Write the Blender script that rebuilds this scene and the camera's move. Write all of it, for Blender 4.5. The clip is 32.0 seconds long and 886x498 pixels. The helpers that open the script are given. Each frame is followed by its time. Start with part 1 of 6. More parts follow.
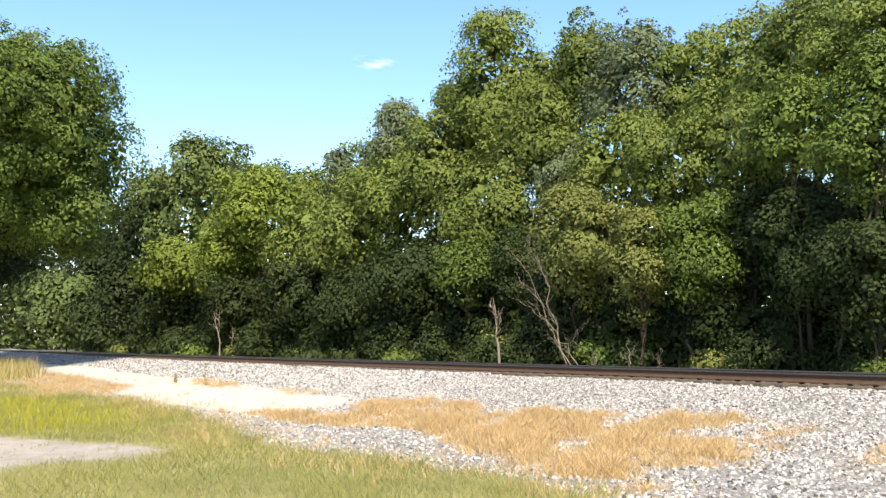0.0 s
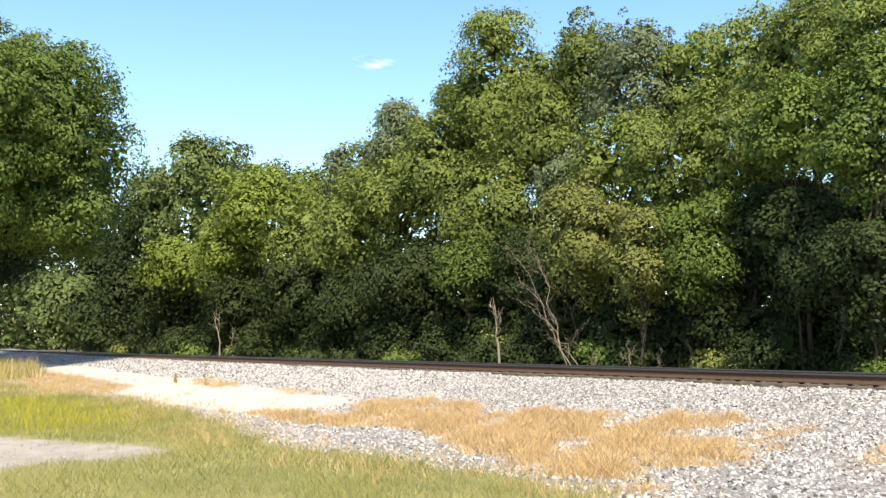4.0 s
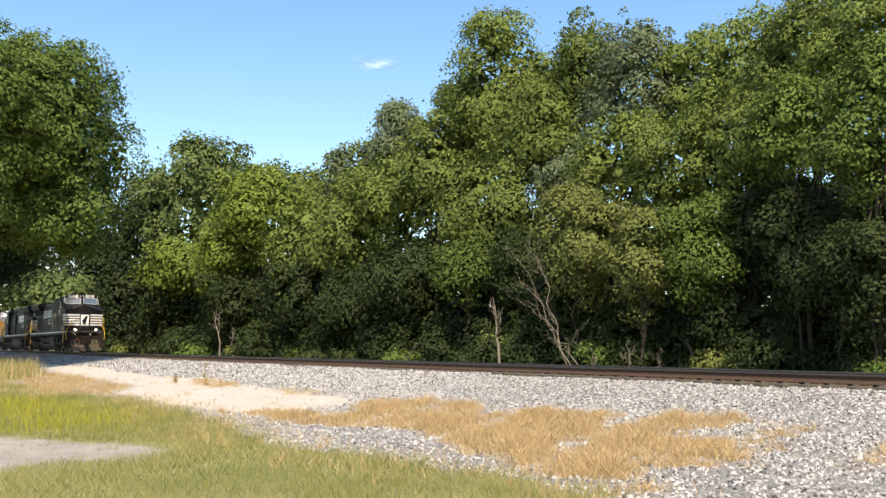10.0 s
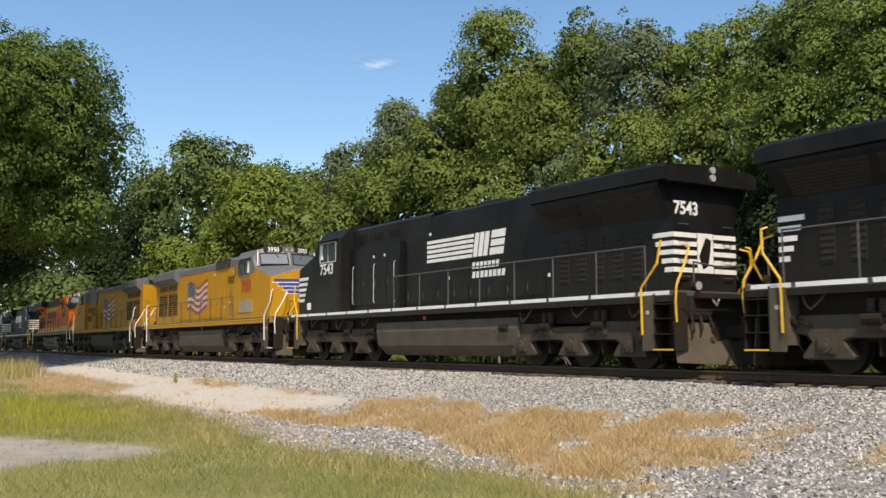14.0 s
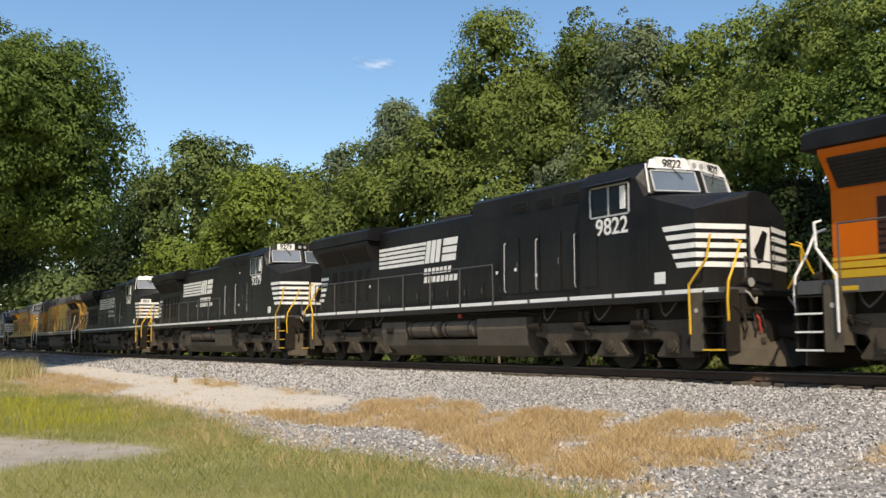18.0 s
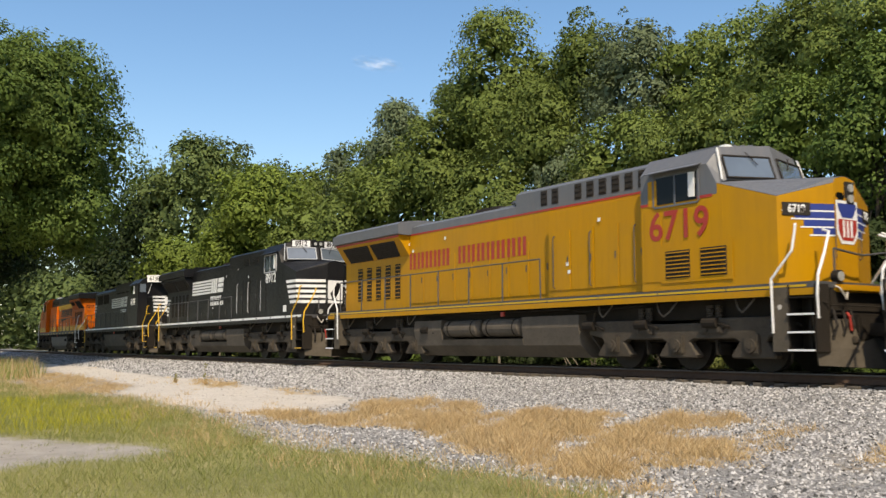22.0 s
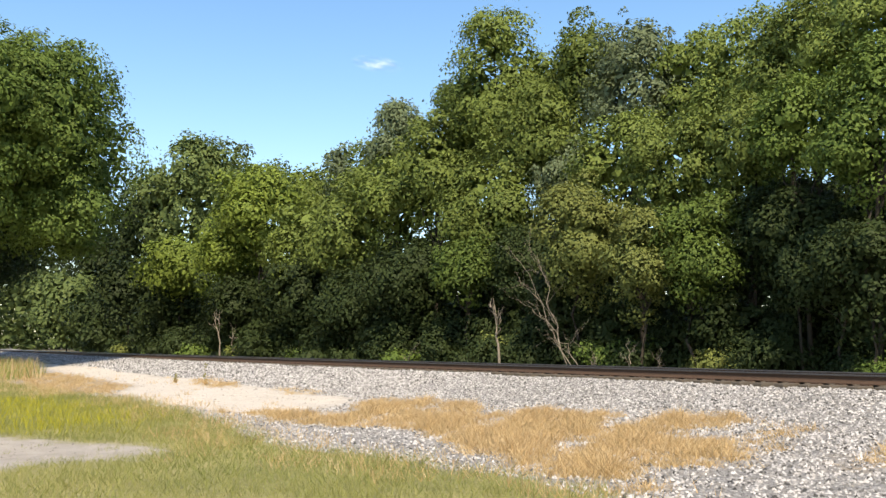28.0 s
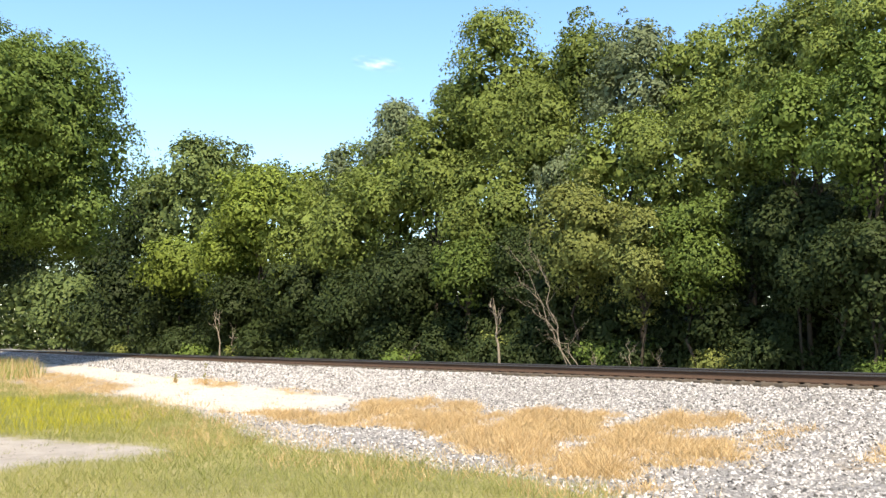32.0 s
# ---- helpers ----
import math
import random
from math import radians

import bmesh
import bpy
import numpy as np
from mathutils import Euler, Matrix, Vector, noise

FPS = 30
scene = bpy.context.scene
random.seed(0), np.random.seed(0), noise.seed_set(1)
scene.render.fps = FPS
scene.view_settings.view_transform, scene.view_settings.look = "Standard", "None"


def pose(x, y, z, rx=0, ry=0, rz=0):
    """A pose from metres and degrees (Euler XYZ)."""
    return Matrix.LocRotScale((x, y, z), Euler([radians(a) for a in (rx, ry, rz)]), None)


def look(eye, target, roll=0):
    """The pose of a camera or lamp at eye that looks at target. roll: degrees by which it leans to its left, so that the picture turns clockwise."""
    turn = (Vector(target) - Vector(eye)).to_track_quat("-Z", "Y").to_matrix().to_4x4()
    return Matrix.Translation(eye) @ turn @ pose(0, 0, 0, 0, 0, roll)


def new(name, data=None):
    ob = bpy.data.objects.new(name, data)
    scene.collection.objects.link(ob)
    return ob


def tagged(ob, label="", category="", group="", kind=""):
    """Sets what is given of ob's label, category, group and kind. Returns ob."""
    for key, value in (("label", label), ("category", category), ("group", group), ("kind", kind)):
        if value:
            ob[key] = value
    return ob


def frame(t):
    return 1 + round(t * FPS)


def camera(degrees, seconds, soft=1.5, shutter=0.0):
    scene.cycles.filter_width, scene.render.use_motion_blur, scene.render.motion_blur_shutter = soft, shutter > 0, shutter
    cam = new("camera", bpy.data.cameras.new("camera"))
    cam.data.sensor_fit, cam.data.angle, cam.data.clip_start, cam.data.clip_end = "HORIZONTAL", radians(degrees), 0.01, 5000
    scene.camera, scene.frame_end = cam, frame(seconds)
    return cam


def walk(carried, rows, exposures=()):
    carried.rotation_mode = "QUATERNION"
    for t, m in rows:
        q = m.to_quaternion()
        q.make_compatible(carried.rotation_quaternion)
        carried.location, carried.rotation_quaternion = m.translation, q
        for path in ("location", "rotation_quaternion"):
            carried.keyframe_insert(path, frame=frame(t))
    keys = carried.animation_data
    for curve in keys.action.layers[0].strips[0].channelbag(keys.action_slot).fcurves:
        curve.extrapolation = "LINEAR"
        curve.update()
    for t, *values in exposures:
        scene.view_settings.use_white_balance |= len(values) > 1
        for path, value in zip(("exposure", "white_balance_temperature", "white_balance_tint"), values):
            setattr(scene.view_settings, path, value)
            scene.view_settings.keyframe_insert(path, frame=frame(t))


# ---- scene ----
# World: x along the track (trains run towards +x), y across it, away from the camera; z = 0 at the rail heads.
EYE_Z, PITCH, YAW = 0.538, radians(5.742), radians(32.897)
cam = camera(49.42, 32.0, 1.45, 0.06)
AIM = look((0.0, 0.0, EYE_Z), (-math.cos(YAW), math.sin(YAW), EYE_Z + math.tan(PITCH)))
walk(cam, [(0.0, AIM), (32.0, AIM)], [(0.0, 1.20, 7450, 12), (7.5, 1.20, 7450, 12), (9.0, 1.0, 7450, 12), (10.5, 0.80, 7450, 12), (13.0, 0.40, 7500, 12), (25.5, 0.40, 7500, 12), (27.5, 0.74, 7450, 12), (29.0, 1.02, 7450, 12), (30.0, 1.20, 7450, 12), (32.0, 1.20, 7450, 12)])

# ---- light ----
SUN_AZ, SUN_EL = radians(-27.0), radians(52.0)   # azimuth from +x
sky = bpy.data.worlds.new("sky")
scene.world = sky
sky.use_nodes = True
nt = sky.node_tree
bg = nt.nodes["Background"]
st = nt.nodes.new("ShaderNodeTexSky")
st.sky_type, st.sun_disc = "NISHITA", False
st.sun_elevation, st.sun_rotation = SUN_EL, radians(90.0) - SUN_AZ
st.air_density, st.dust_density, st.ozone_density = 1.0, 1.0, 1.6
deep = nt.nodes.new("ShaderNodeHueSaturation")
deep.inputs["Saturation"].default_value = 1.24
nt.links.new(st.outputs[0], deep.inputs["Color"])
nt.links.new(deep.outputs[0], bg.inputs[0])
bg.inputs[1].default_value = 0.15
sun_data = bpy.data.lights.new("sun", "SUN")
sun_data.energy, sun_data.angle, sun_data.color = 3.7, radians(0.5), (1.0, 0.93, 0.80)
sun = new("sun", sun_data)
SUN_DIR = Vector((math.cos(SUN_AZ) * math.cos(SUN_EL), math.sin(SUN_AZ) * math.cos(SUN_EL), math.sin(SUN_EL)))
sun.matrix_basis = SUN_DIR.to_track_quat("Z", "Y").to_matrix().to_4x4()

# ---- materials ----
def material(name, build):
    m = bpy.data.materials.new(name)
    m.use_nodes = True
    t = m.node_tree
    p = t.nodes["Principled BSDF"]
    build(t, p)
    return m


def node(t, kind, **inputs):
    n = t.nodes.new(kind)
    for k, v in inputs.items():
        n.inputs[k.replace("_", " ")].default_value = v
    return n


def noise_tex(t, scale, detail=4.0, rough=0.55, coords="Object"):
    co = t.nodes.new("ShaderNodeTexCoord")
    n = node(t, "ShaderNodeTexNoise", Scale=scale, Detail=detail, Roughness=rough)
    t.links.new(co.outputs[coords], n.inputs["Vector"])
    return n


def ramp(t, src, stops):
    r = t.nodes.new("ShaderNodeValToRGB")
    e = r.color_ramp.elements
    while len(e) < len(stops):
        e.new(0.5)
    for el, (pos, col) in zip(e, stops):
        el.position, el.color = pos, (*col, 1.0)
    t.links.new(src, r.inputs[0])
    return r


def mix_rgb(t, fac, a, b, mode="MIX"):
    m = t.nodes.new("ShaderNodeMix")
    m.data_type, m.blend_type = "RGBA", mode
    for sock, v in ((m.inputs["Factor"], fac), (m.inputs[6], a), (m.inputs[7], b)):
        if hasattr(v, "is_output"):
            t.links.new(v, sock)
        elif isinstance(v, tuple):
            sock.default_value = (*v, 1.0)
        else:
            sock.default_value = v
    return m.outputs[2]


def bump(t, p, src, strength, distance):
    b = node(t, "ShaderNodeBump", Strength=strength, Distance=distance)
    t.links.new(src, b.inputs["Height"])
    t.links.new(b.outputs[0], p.inputs["Normal"])


def paint(name, col, rough=0.45, dirt=(0.16, 0.13, 0.10), amount=0.35, coat=0.0, spec=0.4, dust=None):
    """Weathered enamel: two scales of fading, road dust streaked down the sides."""
    def build(t, p):
        big, fine = noise_tex(t, 0.7, 5.0), noise_tex(t, 14.0, 6.0, 0.65)
        faded = mix_rgb(t, ramp(t, big.outputs[0], [(0.35, (0, 0, 0)), (0.75, (1, 1, 1))]).outputs[0], col, tuple(min(1.0, c * 0.86 + 0.012) for c in col))
        co = t.nodes.new("ShaderNodeTexCoord")
        mp = node(t, "ShaderNodeMapping", Scale=(2.2, 2.2, 0.25))
        t.links.new(co.outputs["Object"], mp.inputs[0])
        streak = node(t, "ShaderNodeTexNoise", Scale=2.5, Detail=5.0, Roughness=0.7)
        t.links.new(mp.outputs[0], streak.inputs["Vector"])
        s = ramp(t, streak.outputs[0], [(0.45, (0, 0, 0)), (0.8, (amount, amount, amount))])
        c = mix_rgb(t, s.outputs[0], faded, dirt)
        if dust:
            # brown road dust thrown up from the track clings to the lower body
            sep = t.nodes.new("ShaderNodeSeparateXYZ")
            t.links.new(co.outputs["Object"], sep.inputs[0])
            high = node(t, "ShaderNodeMapRange")
            for sock, val in (("From Min", 1.5), ("From Max", 3.1), ("To Min", 0.95), ("To Max", 0.0)):
                high.inputs[sock].default_value = val
            t.links.new(sep.outputs["Z"], high.inputs["Value"])
            patch = t.nodes.new("ShaderNodeMath")
            patch.operation = "MULTIPLY"
            t.links.new(high.outputs[0], patch.inputs[0])
            t.links.new(ramp(t, streak.outputs[0], [(0.3, (0.25, 0.25, 0.25)), (0.62, (1, 1, 1))]).outputs[0], patch.inputs[1])
            c = mix_rgb(t, patch.outputs[0], c, dust)
        t.links.new(c, p.inputs["Base Color"])
        r = ramp(t, fine.outputs[0], [(0.3, (rough - 0.08,) * 3), (0.7, (min(1.0, rough + 0.15),) * 3)])
        t.links.new(r.outputs[0], p.inputs["Roughness"])
        p.inputs["Coat Weight"].default_value, p.inputs["Specular IOR Level"].default_value = coat, spec
        bump(t, p, fine.outputs[0], 0.12, 0.004)
    return material(name, build)


def grime(name, dark, light, rough=0.85, scale=3.0, metal=0.0):
    def build(t, p):
        a, b = noise_tex(t, scale, 6.0, 0.6), noise_tex(t, scale * 9, 5.0, 0.7)
        c = mix_rgb(t, a.outputs[0], dark, light)
        c2 = mix_rgb(t, ramp(t, b.outputs[0], [(0.5, (0, 0, 0)), (0.85, (0.5, 0.5, 0.5))]).outputs[0], c, tuple(x * 0.45 for x in dark))
        t.links.new(c2, p.inputs["Base Color"])
        p.inputs["Roughness"].default_value, p.inputs["Metallic"].default_value = rough, metal
        p.inputs["Specular IOR Level"].default_value = 0.2
        bump(t, p, b.outputs[0], 0.35, 0.01)
    return material(name, build)


def glow(name, col, power):
    def build(t, p):
        p.inputs["Base Color"].default_value = (*col, 1)
        p.inputs["Emission Color"].default_value = (*col, 1)
        p.inputs["Emission Strength"].default_value = power
    return material(name, build)


def glass(name, col, rough=0.06, shine=1.0):
    def build(t, p):
        n = noise_tex(t, 1.5, 2.0)
        c = mix_rgb(t, n.outputs[0], col, tuple(x * 0.6 for x in col))
        t.links.new(c, p.inputs["Base Color"])
        p.inputs["Roughness"].default_value = rough
        p.inputs["Specular IOR Level"].default_value = 0.9 * shine
        p.inputs["Coat Weight"].default_value = shine
    return material(name, build)


def leaf_material(name, cols, trans=0.35):
    def build(t, p):
        g = t.nodes.new("ShaderNodeNewGeometry")
        o = t.nodes.new("ShaderNodeObjectInfo")
        base = ramp(t, g.outputs["Random Per Island"], [(0.0, cols[0]), (0.5, cols[1]), (1.0, cols[2])])
        big = noise_tex(t, 0.35, 3.0)
        c = mix_rgb(t, ramp(t, big.outputs[0], [(0.35, (0, 0, 0)), (0.7, (0.55, 0.55, 0.55))]).outputs[0], base.outputs[0], cols[3])
        hsv = node(t, "ShaderNodeHueSaturation")
        sh = node(t, "ShaderNodeMapRange")
        sh.inputs["To Min"].default_value, sh.inputs["To Max"].default_value = 0.82, 1.16
        t.links.new(o.outputs["Random"], sh.inputs["Value"])
        t.links.new(sh.outputs[0], hsv.inputs["Value"])
        t.links.new(c, hsv.inputs["Color"])
        t.links.new(hsv.outputs[0], p.inputs["Base Color"])
        p.inputs["Roughness"].default_value, p.inputs["Specular IOR Level"].default_value = 0.6, 0.12
        tr = t.nodes.new("ShaderNodeBsdfTranslucent")
        t.links.new(hsv.outputs[0], tr.inputs[0])
        mx = t.nodes.new("ShaderNodeMixShader")
        mx.inputs[0].default_value = trans
        t.links.new(p.outputs[0], mx.inputs[1])
        t.links.new(tr.outputs[0], mx.inputs[2])
        t.links.new(mx.outputs[0], t.nodes["Material Output"].inputs["Surface"])
    return material(name, build)


LEAF_MID = leaf_material("leaf_mid", [(0.120, 0.154, 0.038), (0.142, 0.184, 0.045), (0.169, 0.217, 0.053), (0.121, 0.166, 0.040)], 0.24)
# Near-black green: the wood's shade is put into this leaf colour.
LEAF_DARK_SHADED = leaf_material("leaf_dark_shaded", [(0.028, 0.044, 0.015), (0.035, 0.052, 0.017), (0.044, 0.062, 0.020), (0.032, 0.047, 0.016)], 0.24)
# Mid green lowered; on low trees it stands in for shade.
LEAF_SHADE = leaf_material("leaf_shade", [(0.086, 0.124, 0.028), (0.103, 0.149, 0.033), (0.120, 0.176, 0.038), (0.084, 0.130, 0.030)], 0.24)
LEAF_PALE = leaf_material("leaf_pale", [(0.091, 0.125, 0.043), (0.114, 0.151, 0.048), (0.136, 0.173, 0.056), (0.095, 0.134, 0.043)], 0.24)
LEAF_BRIGHT = leaf_material("leaf_bright", [(0.137, 0.184, 0.035), (0.165, 0.220, 0.042), (0.194, 0.252, 0.048), (0.147, 0.202, 0.038)], 0.24)
LEAF_GREY = leaf_material("leaf_grey", [(0.107, 0.137, 0.070), (0.129, 0.162, 0.085), (0.151, 0.191, 0.100), (0.109, 0.141, 0.075)], 0.24)
LEAF_OLIVE = leaf_material("leaf_olive", [(0.137, 0.165, 0.046), (0.163, 0.194, 0.056), (0.195, 0.222, 0.064), (0.179, 0.192, 0.052)], 0.24)
LEAF_YELLOW = leaf_material("leaf_yellow", [(0.16, 0.17, 0.02), (0.24, 0.22, 0.03), (0.30, 0.26, 0.05), (0.14, 0.16, 0.02)])
BARK = grime("bark", (0.03, 0.025, 0.019), (0.07, 0.058, 0.044), 0.95, 5.0)
BARK_PALE = grime("dead_wood", (0.14, 0.115, 0.085), (0.27, 0.235, 0.18), 0.95, 6.0)
GRASS = leaf_material("grass_blade", [(0.155, 0.20, 0.05), (0.235, 0.27, 0.075), (0.40, 0.37, 0.14), (0.36, 0.34, 0.12)], 0.4)
STRAW = leaf_material("straw_blade", [(0.44, 0.29, 0.13), (0.57, 0.41, 0.21), (0.70, 0.55, 0.33), (0.54, 0.39, 0.19)], 0.3)
FLOWER = leaf_material("yellow_flower", [(0.36, 0.35, 0.03), (0.46, 0.42, 0.03), (0.55, 0.49, 0.03), (0.34, 0.34, 0.04)], 0.25)

# ---- ground ----
TRACK_Y, BEND = 17.137, 0.0003853


def track_y(x):
    """The track's centre line: straight, bending away in a wide curve, then straight again."""
    u, beyond = min(max(-20.0 - x, 0.0), 50.0), max(-70.0 - x, 0.0)
    return TRACK_Y + BEND * u * (u + 2.0 * beyond)


PROFILE_W = (-60.0, -6.0, -4.0, -2.2, 2.0, 4.6, 7.0, 12.0, 40.0)
PROFILE_Z = (-0.5, -0.5, -0.6, -0.27, -0.27, -0.62, -0.78, -0.9, -0.95)


def ground_z(x, y):
    return float(np.interp(track_y(x) - y, PROFILE_W, PROFILE_Z)) + 0.03 * noise.noise((x * 0.5, y * 0.5, 0.3))


PALE = [(-100.8, 15.7), (-65.8, 13.2), (-54.7, 13.4), (-41.5, 11.9), (-34.8, 11.8), (-29.7, 11.6), (-20.7, 11.1), (-18.9, 9.5), (-18.3, 7.2), (-23.8, 6.7), (-29.1, 7.2), (-33.3, 9.0), (-48.4, 9.8)]
STRAW_AREAS = [
    [(-46.4, 7.5), (-50.5, 10.0), (-32.9, 8.9), (-28.3, 7.0), (-30.2, 5.4)],
    [(-19.9, 7.3), (-18.9, 8.1), (-17.0, 8.9), (-19.8, 10.6), (-19.7, 11.4), (-16.6, 11.7), (-15.2, 10.7), (-13.4, 8.2), (-14.6, 7.6), (-16.4, 7.3)],
    [(-15.3, 9.2), (-14.6, 10.4), (-14.4, 11.5), (-12.6, 11.8), (-11.2, 10.7), (-11.4, 11.9), (-11.3, 12.8), (-10.6, 12.4), (-10.0, 10.6), (-9.1, 10.7), (-8.1, 10.0),
     (-7.5, 8.4), (-8.0, 7.1), (-8.4, 6.6), (-9.9, 7.2), (-10.8, 7.5), (-12.1, 7.8)],
    [(-9.1, 11.1), (-9.6, 12.3), (-9.0, 11.9), (-8.5, 10.9)],
    [(-7.0, 9.8), (-7.2, 10.8), (-7.0, 11.4), (-6.3, 10.2), (-6.6, 9.5)],
    [(-31.4, 10.5), (-35.6, 12.3), (-30.8, 11.8), (-28.2, 10.6)],
    [(-26.3, 11.4), (-24.9, 11.7), (-23.1, 11.1), (-24.4, 10.7)],
    [(-7.1, 6.5), (-7.3, 7.1), (-6.6, 6.7), (-6.7, 6.1)]]
GREEN = [(-62.7, 4.0), (-45.5, 6.0), (-34.3, 6.3), (-28.3, 6.4), (-26.0, 7.1), (-20.2, 6.7), (-16.6, 6.4), (-14.3, 5.8), (-12.0, 5.7), (-10.9, 6.3), (-9.6, 6.3), (-8.7, 6.5), (-8.1, 6.5), (-6.9, 6.4), (-5.4, 5.1), (-2.0, -4.0), (-30.0, -6.0), (-62.0, -2.0)]
SAND = [(-19.0, 0.8), (-17.0, 2.2), (-15.9, 3.0), (-14.6, 3.8), (-13.3, 4.3), (-12.9, 3.7), (-12.8, 2.9), (-12.7, 2.4), (-12.0, 1.8), (-11.9, 1.0), (-12.5, 0.0), (-18.0, -0.5)]
FLOWERS = [(-29.5, 3.4), (-27.0, 5.2), (-19.5, 5.7), (-16.8, 4.2), (-17.1, 2.4)]
WEEDS = [(-92.9, 11.9), (-66.0, 11.0), (-56.9, 10.2), (-45.2, 8.2), (-41.1, 6.1), (-43.8, 5.0), (-60.0, 4.0)]


def inside(poly, x, y):
    """How far inside (+) or outside (-) of a polygon the points lie."""
    x, y = np.asarray(x, float), np.asarray(y, float)
    hit, near = np.zeros(x.shape, bool), np.full(x.shape, 1e9)
    for (ax, ay), (bx, by) in zip(poly, poly[1:] + poly[:1]):
        if ay != by:
            hit ^= ((ay > y) != (by > y)) & (x < (bx - ax) * (y - ay) / (by - ay) + ax)
        k = np.clip(((x - ax) * (bx - ax) + (y - ay) * (by - ay)) / ((bx - ax) ** 2 + (by - ay) ** 2), 0, 1)
        near = np.minimum(near, np.hypot(x - ax - k * (bx - ax), y - ay - k * (by - ay)))
    return np.where(hit, near, -near)


def spread(lo, hi, parts):
    out = []
    for a, b, n in parts:
        out += list(np.linspace(a, b, n, endpoint=False))
    return np.array([lo] + out + [hi])


def waves(x, y, s, seed=0.0):
    """Cheap smooth noise in -1..1 for arrays."""
    return (np.sin(x * s * 1.7 + seed) * np.cos(y * s * 2.1 + seed * 2.3) + np.sin((x + y) * s * 3.3 + seed * 0.7) * 0.6 + np.cos((x - 1.7 * y) * s * 5.9 + seed) * 0.4) / 2.0


def build_ground():
    xs = spread(-2500.0, 2500.0, [(-2500, -300, 8), (-300, -100, 20), (-100, -30, 100), (-30, 14, 190), (14, 60, 20), (60, 2500, 8)])
    ys = spread(-2500.0, 2500.0, [(-2500, -60, 6), (-60, 0, 15), (0, 13, 100), (13, 22, 40), (22, 60, 20), (60, 2500, 10)])
    X, Y = np.meshgrid(xs, ys, indexing="ij")
    ty = TRACK_Y + BEND * np.minimum(np.maximum(X, -260.0) + 20.0, 0.0) ** 2
    Z = np.interp(ty - Y, PROFILE_W, PROFILE_Z) + 0.03 * waves(X, Y, 0.5)
    n, m = X.shape
    verts = np.stack([X, Y, Z], -1).reshape(-1, 3)
    i = np.arange(n * m).reshape(n, m)
    faces = np.stack([i[:-1, :-1], i[1:, :-1], i[1:, 1:], i[:-1, 1:]], -1).reshape(-1, 4)
    me = bpy.data.meshes.new("ground")
    me.from_pydata(verts.tolist(), [], faces.tolist())
    x, y = verts[:, 0], verts[:, 1]
    jx, jy = x + 0.35 * waves(x, y, 0.9, 1.0) + 0.25 * waves(x, y, 3.1, 5.0), y + 0.22 * waves(x, y, 1.3, 4.0) + 0.18 * waves(x, y, 3.7, 2.0)
    soft = lambda v, w: np.clip(v / w + 0.5, 0, 1)
    straw = np.max([soft(inside(p, jx, jy), 0.5) for p in STRAW_AREAS], 0)
    sand = soft(inside(SAND, jx, jy) + 0.12 * waves(x, y, 5.0, 2.0), 0.5)
    green = np.maximum(soft(inside(GREEN, jx, jy), 0.6), soft(inside(WEEDS, jx, jy), 1.0)) * (1 - sand)
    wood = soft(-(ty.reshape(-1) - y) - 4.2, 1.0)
    far = soft(-y - 3.0, 3.0) * (1 - sand)
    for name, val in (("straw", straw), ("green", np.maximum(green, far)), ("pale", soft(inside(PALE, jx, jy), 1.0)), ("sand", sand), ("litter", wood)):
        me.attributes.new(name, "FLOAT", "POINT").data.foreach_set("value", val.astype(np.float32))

    def build(t, p):
        def att(name):
            a = t.nodes.new("ShaderNodeAttribute")
            a.attribute_name = name
            return a.outputs["Fac"]
        fine, mid, big = noise_tex(t, 22.0, 6.0, 0.7), noise_tex(t, 3.0, 5.0, 0.6), noise_tex(t, 0.4, 4.0)
        stone = ramp(t, fine.outputs[0], [(0.3, (0.05, 0.05, 0.05)), (0.5, (0.20, 0.195, 0.185)), (0.72, (0.46, 0.45, 0.43))])
        pale = mix_rgb(t, mid.outputs[0], (0.38, 0.34, 0.285), (0.61, 0.555, 0.48))
        pale = mix_rgb(t, ramp(t, fine.outputs[0], [(0.55, (0, 0, 0)), (0.7, (0.6, 0.6, 0.6))]).outputs[0], pale, (0.30, 0.26, 0.20))
        soil = mix_rgb(t, ramp(t, fine.outputs[0], [(0.35, (0, 0, 0)), (0.65, (1, 1, 1))]).outputs[0], (0.11, 0.115, 0.035), (0.31, 0.29, 0.11))
        soil = mix_rgb(t, ramp(t, big.outputs[0], [(0.4, (0, 0, 0)), (0.62, (0.5, 0.5, 0.5))]).outputs[0], soil, (0.36, 0.30, 0.13))
        dry = mix_rgb(t, mid.outputs[0], (0.26, 0.18, 0.09), (0.42, 0.31, 0.17))
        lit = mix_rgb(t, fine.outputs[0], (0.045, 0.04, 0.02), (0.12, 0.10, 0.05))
        c = mix_rgb(t, att("pale"), stone.outputs[0], pale)
        c = mix_rgb(t, att("sand"), c, mix_rgb(t, mid.outputs[0], (0.20, 0.175, 0.145), (0.42, 0.385, 0.335)))
        thin = t.nodes.new("ShaderNodeMath")
        thin.operation = "MULTIPLY"
        t.links.new(att("straw"), thin.inputs[0])
        t.links.new(ramp(t, mid.outputs[0], [(0.38, (0.1, 0.1, 0.1)), (0.6, (0.95, 0.95, 0.95))]).outputs[0], thin.inputs[1])
        c = mix_rgb(t, thin.outputs[0], c, dry)
        c = mix_rgb(t, att("green"), c, soil)
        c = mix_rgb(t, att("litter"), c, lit)
